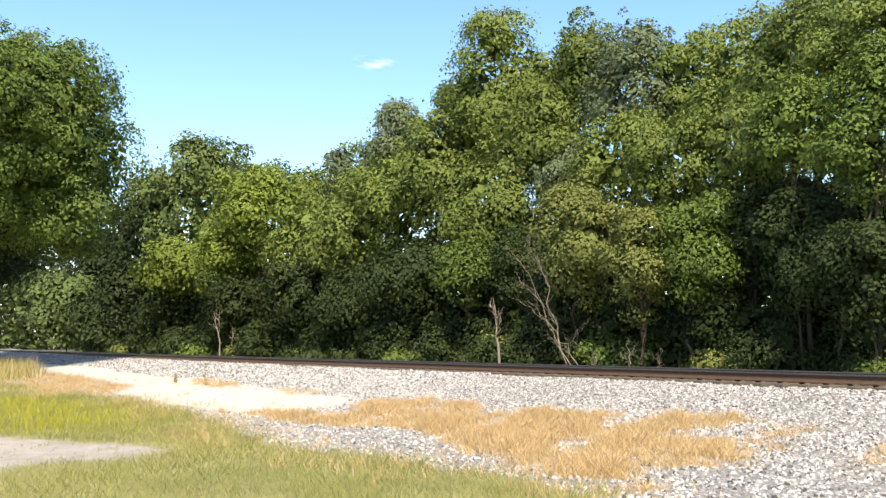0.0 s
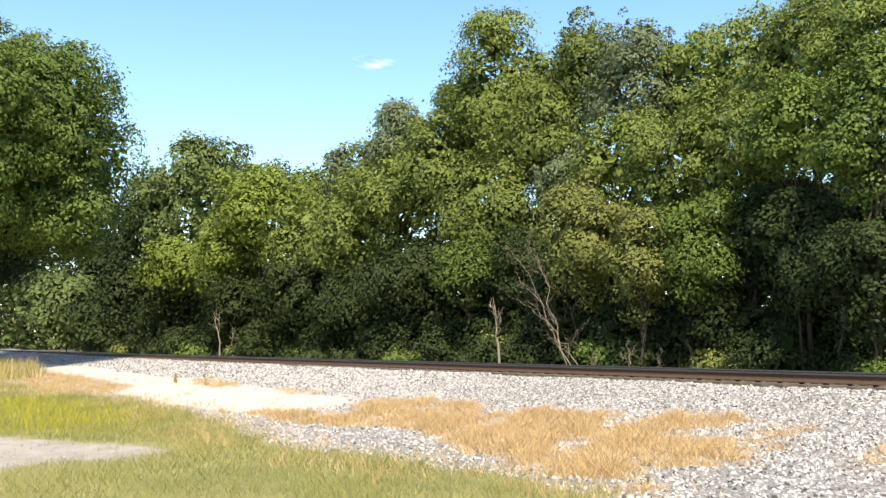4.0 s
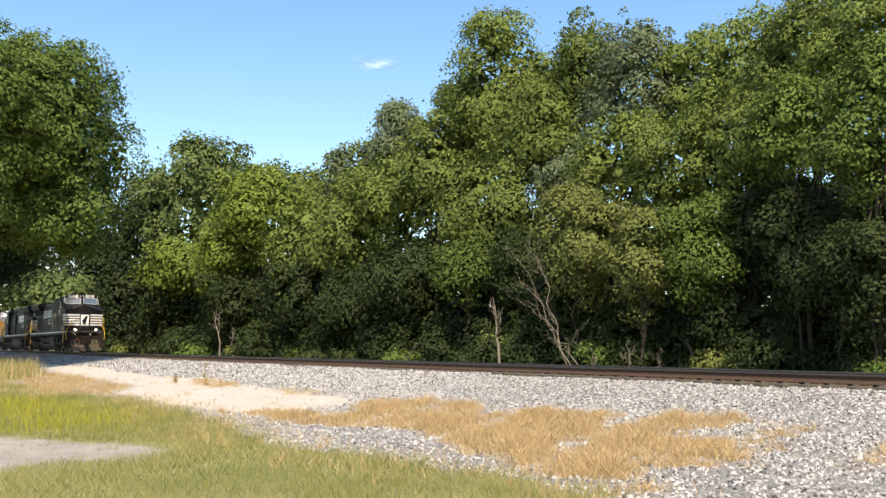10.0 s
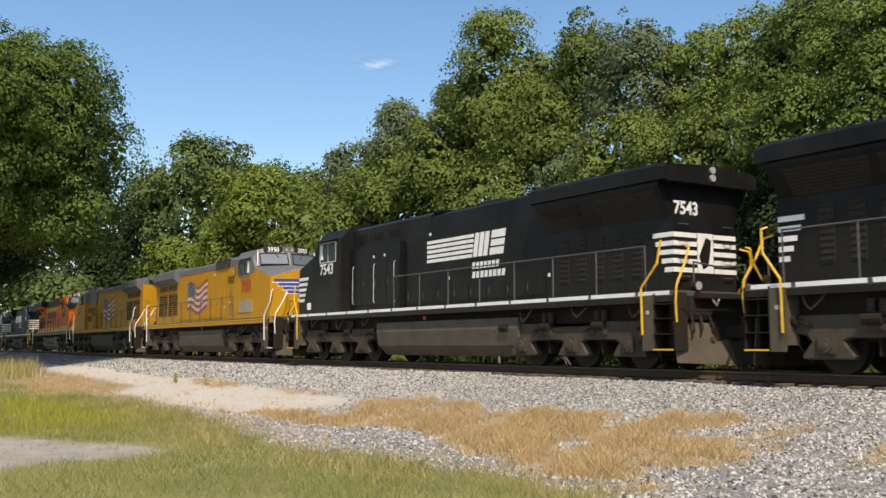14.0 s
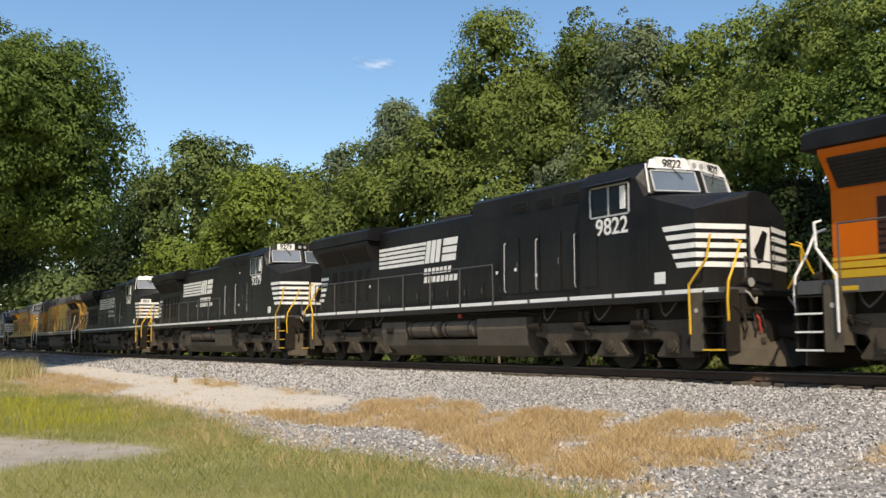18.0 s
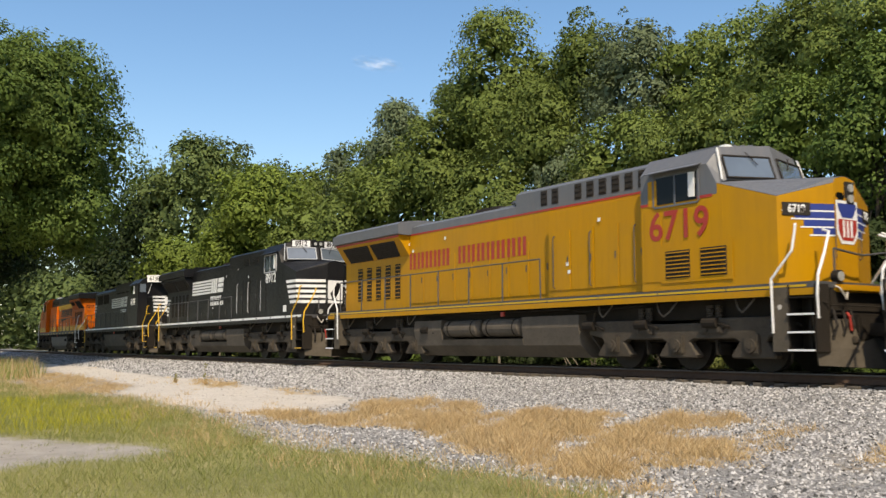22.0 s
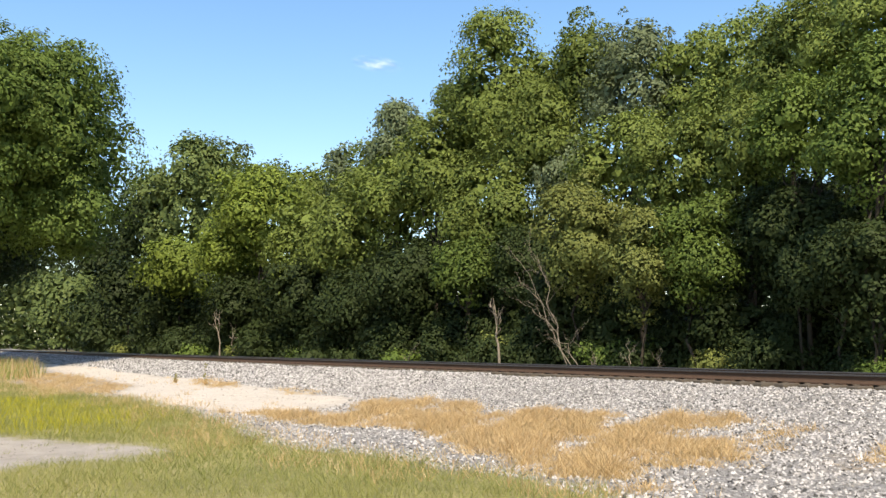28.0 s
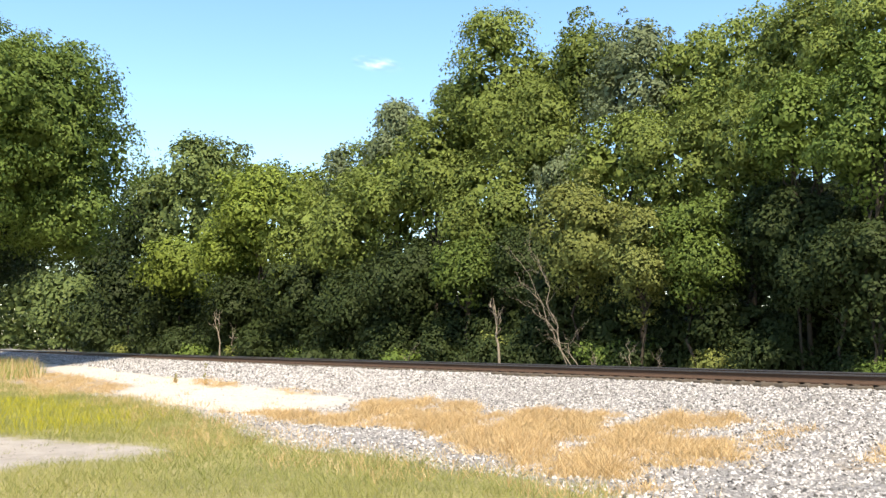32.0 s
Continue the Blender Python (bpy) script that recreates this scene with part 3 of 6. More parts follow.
def build_trees():
    look_of = {
        "M": (LEAF_MID, "broadleaf tree in full mid-green summer leaf"),
        "D": (LEAF_DARK_SHADED, "dense broadleaf tree at the wood's edge, leaves coloured dark for shade"),
        "B": (LEAF_BRIGHT, "bright yellow-green broadleaf tree in sun"),
        "G": (LEAF_GREY, "tall grey-green leafed tree in the wood"),
        "S": (LEAF_SHADE, "broadleaf tree with drooping leafy boughs, its green lowered for shade"),
        "O": (LEAF_OLIVE, "olive-green tree hung with climbing vines"),
        "F": (LEAF_PALE, "large rounded broadleaf tree far behind the track"),
        "L": (LEAF_PALE, "pale green bushy tree by the bend of the line")}
    # place, height of the crown's middle, crown radius, half height
    back = [
        (-151.0, 50, 22.6, 10.8, 11.55, "F"), (-121.6, 48, 20.1, 5.6, 7.95, "F"), (-159.9, 44, 19.9, 5.6, 10.75, "D"), (-66.5, 34, 13.2, 1.5, 3.93, "G"),
        (-70.2, 33, 11.8, 2.3, 3.83, "M"), (-60.3, 33, 12.3, 2.4, 3.93, "M"), (-54.8, 32, 14.1, 2.0, 3.43, "G"), (-40.5, 30, 14.0, 3.55, 4.72, "M"),
        (-45.2, 31, 12.6, 2.6, 4.12, "M"), (-38.0, 31.5, 12.6, 2.6, 3.3, "M"), (-34.5, 31, 13.8, 2.0, 3.68, "M"), (-30.4, 30, 11.9, 2.4, 3.68, "G"), (-28.0, 31, 11.7, 1.95, 3.08, "M"),
        (-24.4, 30, 11.0, 1.9, 2.88, "M"), (-20.6, 28.5, 10.7, 1.9, 2.73, "M"), (-17.2, 27, 10.5, 1.95, 2.73, "M")]
    middle = [
        (-66.8, 27.5, 9.7, 3.9, 4.1, "B"), (-71.6, 26.5, 7.4, 3.4, 3.2, "B"), (-86.6, 27.5, 7.3, 4.0, 3.2, "B"), (-59.3, 27.5, 7.1, 3.0, 4.0, "M"),
        (-51.8, 27, 7.1, 3.1, 4.3, "M"), (-48.4, 28, 8.8, 2.65, 3.65, "M"), (-43.8, 28, 10.1, 2.85, 4.0, "M"), (-37.3, 27, 7.1, 2.95, 4.1, "M"), (-20.1, 26.8, 4.9, 1.5, 1.5, "D"),
        (-34.7, 28, 10.1, 2.0, 2.65, "M"), (-32.7, 28, 7.7, 1.5, 2.3, "G"), (-28.4, 27, 7.9, 1.95, 2.4, "M"), (-24.3, 26, 6.9, 1.9, 2.45, "M"),
        (-21.6, 26, 7.1, 1.75, 2.5, "M"), (-17.9, 24.5, 7.1, 1.7, 2.0, "S"), (-14.9, 23.2, 6.4, 1.45, 2.55, "S")]
    # Most low crowns take lowered leaf colours that stand in for understory shade.
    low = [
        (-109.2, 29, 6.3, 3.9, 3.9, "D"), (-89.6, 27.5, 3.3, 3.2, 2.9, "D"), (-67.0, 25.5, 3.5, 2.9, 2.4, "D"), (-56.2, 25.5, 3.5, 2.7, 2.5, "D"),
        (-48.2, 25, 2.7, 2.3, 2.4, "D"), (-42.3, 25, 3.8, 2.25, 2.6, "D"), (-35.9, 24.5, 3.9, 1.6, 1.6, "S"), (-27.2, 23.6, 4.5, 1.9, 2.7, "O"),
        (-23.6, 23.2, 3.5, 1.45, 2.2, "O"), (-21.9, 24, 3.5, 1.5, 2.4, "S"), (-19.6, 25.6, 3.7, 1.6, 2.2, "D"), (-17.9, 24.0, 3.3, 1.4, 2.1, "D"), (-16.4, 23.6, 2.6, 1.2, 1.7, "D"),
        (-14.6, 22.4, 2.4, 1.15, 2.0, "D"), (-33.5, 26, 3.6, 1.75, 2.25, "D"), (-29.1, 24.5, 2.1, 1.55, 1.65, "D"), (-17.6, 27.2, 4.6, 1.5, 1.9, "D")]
    beyond = [
        (-165.0, 34, 6.1, 6.4, 7.0, "L"), (-126.3, 30.5, 3.2, 3.6, 4.3, "D"), (-288.0, 52, 16.7, 10.5, 12.0, "D"), (-177.0, 42, 13.7, 8.0, 9.0, "D"),
        (-12.0, 24.5, 8.0, 2.2, 4.0, "M"), (-6.0, 26.0, 7.0, 3.6, 5.0, "M"), (3.0, 26.0, 7.0, 4.0, 5.0, "M"), (12.0, 26.0, 7.0, 4.0, 5.0, "M")]
    seed = 100
    for rows in (back, middle, low, beyond):
        for x, y, zc, rad, half, kind in rows:
            far = math.hypot(x, y)
            mat, label = look_of[kind]
            tree(x, y, zc, rad, half, mat, label, seed, leaf=min(0.85, max(0.125, 0.0038 * far)), bough=min(2.2, max(0.55, 0.0185 * far)) * (0.85 if kind in "GO" else 1.0), fill=0.85, lobes=6)
            seed += 1
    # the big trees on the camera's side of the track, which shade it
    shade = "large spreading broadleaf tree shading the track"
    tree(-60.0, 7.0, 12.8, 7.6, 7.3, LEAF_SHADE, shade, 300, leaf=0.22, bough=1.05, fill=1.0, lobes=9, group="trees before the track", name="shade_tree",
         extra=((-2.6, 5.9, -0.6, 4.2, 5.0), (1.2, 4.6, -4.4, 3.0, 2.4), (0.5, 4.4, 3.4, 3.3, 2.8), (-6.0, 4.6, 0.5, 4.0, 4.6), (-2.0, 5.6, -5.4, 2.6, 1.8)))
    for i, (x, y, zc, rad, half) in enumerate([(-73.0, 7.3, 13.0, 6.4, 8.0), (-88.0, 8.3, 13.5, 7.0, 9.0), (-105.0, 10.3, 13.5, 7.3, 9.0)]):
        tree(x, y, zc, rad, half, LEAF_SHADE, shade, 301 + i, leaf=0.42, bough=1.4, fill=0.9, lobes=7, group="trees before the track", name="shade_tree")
    # Placed to shade the train; their own shade is in the leaf colour.
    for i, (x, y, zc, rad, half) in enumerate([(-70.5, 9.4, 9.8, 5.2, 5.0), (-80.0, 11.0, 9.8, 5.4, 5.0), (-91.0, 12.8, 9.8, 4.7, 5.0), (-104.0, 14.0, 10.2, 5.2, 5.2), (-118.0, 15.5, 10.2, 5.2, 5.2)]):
        tree(x, y, zc, rad, half, LEAF_DARK_SHADED, "broadleaf tree beside larger ones, its shade put into the leaf colour", 320 + i, leaf=0.34, bough=1.1, fill=0.8, lobes=4, group="trees before the track", name="shade_tree")
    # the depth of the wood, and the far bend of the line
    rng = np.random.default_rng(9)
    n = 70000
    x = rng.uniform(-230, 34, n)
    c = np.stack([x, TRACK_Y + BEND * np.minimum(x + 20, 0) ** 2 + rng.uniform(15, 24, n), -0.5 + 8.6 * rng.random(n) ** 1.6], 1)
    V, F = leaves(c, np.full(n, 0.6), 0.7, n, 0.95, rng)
    # Leaf sheet whose dark colour imitates the shade inside the wood.
    tagged(mesh_object("deep_wood", V, F, LEAF_DARK_SHADED), "leaves in the depth of the wood, coloured dark for its shade", "woodland", kind="stuff")
    n = 22000
    c = np.stack([rng.uniform(-330, -262, n), rng.uniform(-40, 75, n), rng.uniform(-0.5, 23, n) * (0.75 + 0.25 * rng.random(n))], 1)
    V, F = leaves(c, np.full(n, 1.2), 0.7, n, 1.7, rng)
    tagged(mesh_object("far_wood", V, F, LEAF_PALE), "far green woodland beyond the bend", "woodland", kind="stuff")
    # undergrowth at the foot of the wood; dark leaf colours imitate its shade
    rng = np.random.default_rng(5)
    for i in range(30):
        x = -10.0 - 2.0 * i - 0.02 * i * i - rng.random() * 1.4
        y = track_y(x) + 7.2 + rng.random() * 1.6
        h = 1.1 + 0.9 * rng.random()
        tree(x, y, ground_z(x, y) + h * 0.9, 1.2 + 0.7 * rng.random(), h, LEAF_DARK_SHADED, "tall leafy shrub at the edge of the wood, coloured dark for shade", 560 + i, leaf=min(0.28, max(0.11, 0.0040 * math.hypot(x, y))), bough=0.5, fill=0.55, name="shrub", group="undergrowth", lobes=4, ragged=0.35)
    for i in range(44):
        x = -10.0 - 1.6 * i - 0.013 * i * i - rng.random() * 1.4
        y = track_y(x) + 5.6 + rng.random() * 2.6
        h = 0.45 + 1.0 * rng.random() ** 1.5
        kind = (LEAF_DARK_SHADED, LEAF_DARK_SHADED, LEAF_SHADE, LEAF_DARK_SHADED, LEAF_DARK_SHADED, LEAF_DARK_SHADED, LEAF_OLIVE)[i % 7]
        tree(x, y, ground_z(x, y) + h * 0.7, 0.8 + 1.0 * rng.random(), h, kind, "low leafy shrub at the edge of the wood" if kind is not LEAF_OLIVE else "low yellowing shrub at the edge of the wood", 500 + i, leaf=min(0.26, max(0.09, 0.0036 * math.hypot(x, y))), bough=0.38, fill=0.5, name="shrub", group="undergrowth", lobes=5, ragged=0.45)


def twig_tree(name, label, x, y, height, mat, seed, lean=(0.0, 0.0), forks=4, spread=0.8, r=0.06, low=0.45):
    """A thin crooked stem with bare forking branches; each branch is a part."""
    rng = np.random.default_rng(seed)
    z0 = ground_z(x, y)
    root = tagged(new(name), label, "tree", "bare stems at the wood's edge")
    root.matrix_basis = pose(x, y, z0)
    tip = (lean[0], lean[1], height)
    stem = crooked((0, 0, -0.05), tip, r, r * 0.3, 7, 0.07, rng)
    mesh_object("trunk", *limb_mesh([stem]), mat, root)
    for k in range(forks):
        i = int(len(stem) * (low + (0.95 - low) * k / forks))
        p = np.array(stem[min(i, len(stem) - 1)][0])
        a = rng.random() * 6.28
        d = np.array([math.cos(a) * spread, -abs(math.sin(a)) * spread * 0.4, 0.35 + 0.5 * rng.random()]) * (0.5 + 0.6 * rng.random()) * height * 0.4
        br = crooked(tuple(p), tuple(p + d), r * 0.5, r * 0.15, 5, 0.06, rng)
        paths = [br]
        for _ in range(3):
            q = np.array(br[rng.integers(2, 5)][0])
            e = d * 0.5 + rng.normal(size=3) * 0.25 * np.linalg.norm(d)
            paths.append(crooked(tuple(q), tuple(q + e), r * 0.25, r * 0.08, 4, 0.04, rng))
        mesh_object("branch", *limb_mesh(paths), mat, root)
    return root


def build_bare_stems():
    pale = "slender pale-barked leaning sapling at the wood's edge"
    dead = "dead grey shrub with bare forking branches"
    twig_tree("sapling", pale, -28.07, 20.6, 2.5, BARK_PALE, 1, (-0.45, 0.1), 4, 0.5, 0.06, 0.6)
    twig_tree("sapling", pale, -61.9, 22.4, 3.2, BARK_PALE, 2, (-0.2, 0.0), 5, 0.5, 0.075, 0.5)
    twig_tree("sapling", pale, -59.6, 22.4, 2.2, BARK_PALE, 3, (0.1, 0.0), 3, 0.4, 0.06, 0.6)
    for i, (x, y, h, l, n, sp) in enumerate([(-24.2, 20.9, 3.6, (-2.4, -0.1), 9, 1.0), (-24.7, 21.0, 4.3, (-1.7, 0.0), 8, 0.9), (-23.6, 20.7, 1.8, (-1.6, -0.2), 5, 0.9), (-23.0, 20.4, 0.7, (0.3, 0.0), 4, 0.9), (-22.7, 20.4, 0.6, (-0.3, 0.0), 4, 1.0), (-21.4, 20.5, 1.2, (-0.1, 0.0), 4, 0.7), (-20.6, 20.6, 0.9, (0.5, 0.0), 4, 0.9), (-35.5, 21.0, 1.0, (0.9, 0.0), 5, 1.0)]):
        twig_tree("dead_shrub", dead, x, y, h, BARK_PALE, 20 + i, l, n, sp, 0.019, 0.3)


def weed(x, y, height, seed):
    """A single upright weed: a stalk, small leaves up it and a tuft of grass at its foot."""
    rng = np.random.default_rng(seed)
    root = tagged(new("weed"), "single upright weed growing in the ballast", "weed", "weeds in the gravel")
    root.matrix_basis = pose(x, y, ground_z(x, y))
    mesh_object("stalk", *limb_mesh([crooked((0, 0, -0.03), (rng.normal() * 0.05, 0, height), 0.012, 0.004, 5, 0.015, rng)]), BARK, root)
    n = 40
    c = np.stack([rng.normal(size=n) * 0.03, rng.normal(size=n) * 0.03, height * (0.15 + 0.85 * rng.random(n))], 1)
    V, F = leaves(c, np.full(n, 0.05), 1.0, n, 0.06, rng)
    mesh_object("foliage", V, F, LEAF_YELLOW, root)
    n = 120
    a, r = rng.random(n) * 6.28, rng.random(n) * 0.05
    b = np.stack([np.cos(a) * r, np.sin(a) * r, np.zeros(n)], 1)
    tip = b + np.stack([np.cos(a) * 0.2 * rng.random(n), np.sin(a) * 0.2 * rng.random(n), 0.08 + 0.16 * rng.random(n)], 1)
    side = np.stack([-np.sin(a), np.cos(a), np.zeros(n)], 1) * 0.006
    mesh_object("tuft", np.stack([b - side, b + side, tip], 1).reshape(-1, 3), np.arange(3 * n).reshape(-1, 3), STRAW, root)


def build_weeds():
    for i, (x, y, h) in enumerate([(-31.4, 10.9, 0.75), (-33.6, 10.6, 0.3)]):
        weed(x, y, h, 40 + i)


def build_cloud():
    """A small wisp of high cloud and a fainter one above it."""
    def build(t, p):
        n = noise_tex(t, 0.035, 6.0, 0.65)
        g = t.nodes.new("ShaderNodeTexGradient")
        g.gradient_type = "SPHERICAL"
        co = t.nodes.new("ShaderNodeTexCoord")
        mp = node(t, "ShaderNodeMapping", Location=(-1.0, -1.0, 0.0), Scale=(2.0, 2.0, 0.0))
        t.links.new(co.outputs["Generated"], mp.inputs[0])
        t.links.new(mp.outputs[0], g.inputs[0])
        m = t.nodes.new("ShaderNodeMath")
        m.operation = "MULTIPLY"
        t.links.new(g.outputs["Fac"], m.inputs[0])
        t.links.new(ramp(t, n.outputs[0], [(0.35, (0, 0, 0)), (0.7, (1, 1, 1))]).outputs[0], m.inputs[1])
        m2 = t.nodes.new("ShaderNodeMath")
        m2.operation = "MULTIPLY"
        m2.inputs[1].default_value = 0.42
        t.links.new(m.outputs[0], m2.inputs[0])
        p.inputs["Base Color"].default_value = (0.9, 0.9, 0.9, 1)
        t.links.new(m2.outputs[0], p.inputs["Alpha"])
    mat = material("cloud_wisp", build)
    right, fwd = Vector((math.sin(YAW), math.cos(YAW), 0)), Vector((-math.cos(YAW), math.sin(YAW), 0))
    for az, el, w, h in ((-4.0, 16.6, 110.0, 34.0), (2.5, 20.7, 160.0, 40.0)):
        d = (fwd * math.cos(radians(az)) + right * math.sin(radians(az))) * 2000 * math.cos(radians(el)) + Vector((0, 0, 2000 * math.sin(radians(el))))
        bm = bmesh.new()
        bmesh.ops.create_grid(bm, x_segments=12, y_segments=4, size=1.0)
        for v in bm.verts:
            v.co = Vector((v.co.x * w / 2, v.co.y * h / 2, 4.0 * math.sin(v.co.x * 5 + v.co.y * 3)))
        me = bpy.data.meshes.new("cloud")
        bm.to_mesh(me)
        bm.free()
        me.materials.append(mat)
        ob = tagged(new("cloud", me), "thin white wisp of high cloud", "cloud")
        ob.matrix_basis = look(d, (0, 0, 0)) @ pose(0, 0, 0, 0, 0, 8)
        ob["kind"] = "structure"

# ---- locomotives ----
BLACK = paint("black_enamel", (0.004, 0.004, 0.0046), 0.42, (0.020, 0.017, 0.014), 0.5, 0.0, 0.16, (0.022, 0.019, 0.015))
WHITE = paint("white_enamel", (0.78, 0.78, 0.76), 0.45, (0.40, 0.36, 0.30), 0.35)
YELLOW = paint("armour_yellow", (0.445, 0.215, 0.004), 0.42, (0.24, 0.13, 0.02), 0.35, 0.0, 0.14)
YELLOW_FADED = paint("faded_yellow", (0.47, 0.275, 0.075), 0.6, (0.13, 0.07, 0.035), 0.8, 0.0, 0.15, (0.16, 0.10, 0.06))
YELLOW_NEW = paint("patched_yellow", (0.48, 0.31, 0.012), 0.4, (0.30, 0.21, 0.06), 0.25)
PRIMER = paint("bare_primer", (0.33, 0.265, 0.20), 0.7, (0.14, 0.095, 0.06), 0.7)
GREY = paint("harbour_grey", (0.11, 0.115, 0.125), 0.45, (0.20, 0.18, 0.16), 0.3)
ORANGE = paint("bright_orange", (0.56, 0.115, 0.002), 0.42, (0.27, 0.075, 0.012), 0.3, 0.0, 0.13)
OLD_RED = paint("old_red", (0.20, 0.035, 0.022), 0.55, (0.16, 0.09, 0.05), 0.5)
RED_SCREEN = grime("rusty_screen", (0.03, 0.014, 0.011), (0.07, 0.032, 0.024), 0.9, 8.0)
RED = paint("signal_red", (0.36, 0.026, 0.015), 0.45, (0.2, 0.1, 0.06), 0.3)
PLOW_DIRT = grime("plow_dust", (0.05, 0.041, 0.029), (0.125, 0.104, 0.078), 0.85, 2.5)
FLAG_RED = paint("faded_red", (0.28, 0.045, 0.035), 0.5, (0.15, 0.1, 0.06), 0.5)
FLAG_WHITE = paint("faded_white", (0.50, 0.46, 0.40), 0.5, (0.3, 0.22, 0.14), 0.5)
FLAG_BLUE = paint("faded_blue", (0.03, 0.05, 0.12), 0.5, (0.12, 0.1, 0.08), 0.5)
BLUE = paint("flag_blue", (0.02, 0.04, 0.22), 0.45, (0.10, 0.10, 0.12), 0.2)
BAND = paint("band_yellow", (0.56, 0.34, 0.008), 0.42, (0.3, 0.2, 0.06), 0.3)
SAFETY = paint("safety_yellow", (0.72, 0.42, 0.02), 0.45, (0.25, 0.17, 0.06), 0.4)
SILL_GREY = paint("sill_grey", (0.06, 0.06, 0.062), 0.6, (0.14, 0.12, 0.10), 0.4)
FRAME_DIRT = grime("underframe", (0.010, 0.008, 0.006), (0.032, 0.025, 0.018), 0.9, 2.2)
TRUCK_DIRT = grime("truck_dust", (0.02, 0.0165, 0.012), (0.11, 0.089, 0.066), 0.9, 2.0)
TANK_DIRT = grime("tank_dust", (0.055, 0.046, 0.035), (0.15, 0.124, 0.096), 0.85, 1.4)
TANK_GREY = grime("tank_grey", (0.13, 0.115, 0.092), (0.23, 0.20, 0.165), 0.75, 1.2)
WHEEL_STEEL = grime("wheel_steel", (0.02, 0.018, 0.016), (0.05, 0.043, 0.037), 0.6, 6.0, 0.5)
GRILLE = grime("grille_dark", (0.012, 0.011, 0.010), (0.05, 0.042, 0.035), 0.9, 8.0)
PANE = glass("cab_glass", (0.008, 0.009, 0.010), 0.12, 0.12)
WINDSHIELD = glass("windshield_glass", (0.14, 0.17, 0.20), 0.10)
LAMP = glow("headlight", (1.0, 0.93, 0.82), 2.2)
LAMP_OFF = glass("lamp_glass", (0.45, 0.45, 0.42), 0.2)
ALU = paint("window_frame", (0.42, 0.43, 0.44), 0.4, (0.2, 0.18, 0.16), 0.2)


def part(name, bm, mat, parent, label=""):
    me = bpy.data.meshes.new(name)
    bm.normal_update()
    bm.to_mesh(me)
    bm.free()
    me.materials.append(mat)
    ob = new(name, me)
    ob.parent = parent
    if label:
        ob["label"] = label
    return ob


def add_box(bm, x0, x1, y0, y1, z0, z1, bevel=0.0):
    made = bmesh.ops.create_cube(bm, size=1.0, matrix=Matrix.Translation(((x0 + x1) / 2, (y0 + y1) / 2, (z0 + z1) / 2)) @ Matrix.Diagonal((abs(x1 - x0), abs(y1 - y0), abs(z1 - z0), 1)))
    if bevel:
        es = list({e for v in made["verts"] for e in v.link_edges})
        bmesh.ops.bevel(bm, geom=es, offset=bevel, segments=2, affect="EDGES")


def box(name, mat, parent, x0, x1, y0, y1, z0, z1, bevel=0.015, label=""):
    bm = bmesh.new()
    add_box(bm, x0, x1, y0, y1, z0, z1, bevel)
    return part(name, bm, mat, parent, label)


def add_plate(bm, pts, thick):
    """A flat plate: a polygon raised along its normal."""
    pts = [Vector(p) for p in pts]
    n = (pts[1] - pts[0]).cross(pts[2] - pts[1]).normalized() * thick
    a, b = [bm.verts.new(p) for p in pts], [bm.verts.new(p + n) for p in pts]
    bm.faces.new(b)
    bm.faces.new(a[::-1])
    for i in range(len(pts)):
        j = (i + 1) % len(pts)
        bm.faces.new((a[i], a[j], b[j], b[i]))


def add_rod(bm, p, q, r, sides=8):
    p, q = Vector(p), Vector(q)
    m = Matrix.Translation((p + q) / 2) @ (q - p).to_track_quat("Z", "Y").to_matrix().to_4x4()
    bmesh.ops.create_cone(bm, cap_ends=True, segments=sides, radius1=r, radius2=r, depth=(q - p).length, matrix=m)


def rod(name, mat, parent, pts, r, sides=7, label=""):
    bm = bmesh.new()
    for a, b in zip(pts, pts[1:]):
        add_rod(bm, a, b, r, sides)
    for p in pts[1:-1]:
        bmesh.ops.create_icosphere(bm, subdivisions=1, radius=r * 1.02, matrix=Matrix.Translation(p))
    return part(name, bm, mat, parent, label)


def loft(bm, sections, cap=True):
    """Skins half-profiles (y, z) at stations x, mirrored about y = 0."""
    rings = []
    for x, half in sections:
        ring = [(x, y, z) for y, z in half] + [(x, -y, z) for y, z in reversed(half) if y > 1e-6]
        rings.append([bm.verts.new(p) for p in ring])
    k = len(rings[0])
    for a, b in zip(rings, rings[1:]):
        for i in range(k):
            bm.faces.new((a[i], a[(i + 1) % k], b[(i + 1) % k], b[i]))
    if cap:
        bm.faces.new(rings[0][::-1])
        bm.faces.new(rings[-1])
    bmesh.ops.recalc_face_normals(bm, faces=bm.faces[:])


def text_plate(name, text, size, mat, parent, m, squeeze=1.0, label="", bold=0.012):
    cu = bpy.data.curves.new(name, "FONT")
    cu.body, cu.size, cu.extrude, cu.offset = text, size, 0.004, bold
    cu.align_x, cu.align_y = "CENTER", "CENTER"
    tmp = bpy.data.objects.new("text_source", cu)
    me = bpy.data.meshes.new_from_object(tmp)
    bpy.data.objects.remove(tmp)
    bpy.data.curves.remove(cu)
    me.materials.clear()
    me.materials.append(mat)
    me.transform(Matrix.Diagonal((squeeze, 1, 1, 1)))
    ob = new(name, me)
    ob.parent = parent
    ob.matrix_basis = m
    if label:
        ob["label"] = label
    return ob


def on_side(side, x, z, y):
    """Pose of a flat thing on the flank facing -y (side -1) or +y (side 1)."""
    return pose(x, side * y, z, 90, 0, 0 if side < 0 else 180)


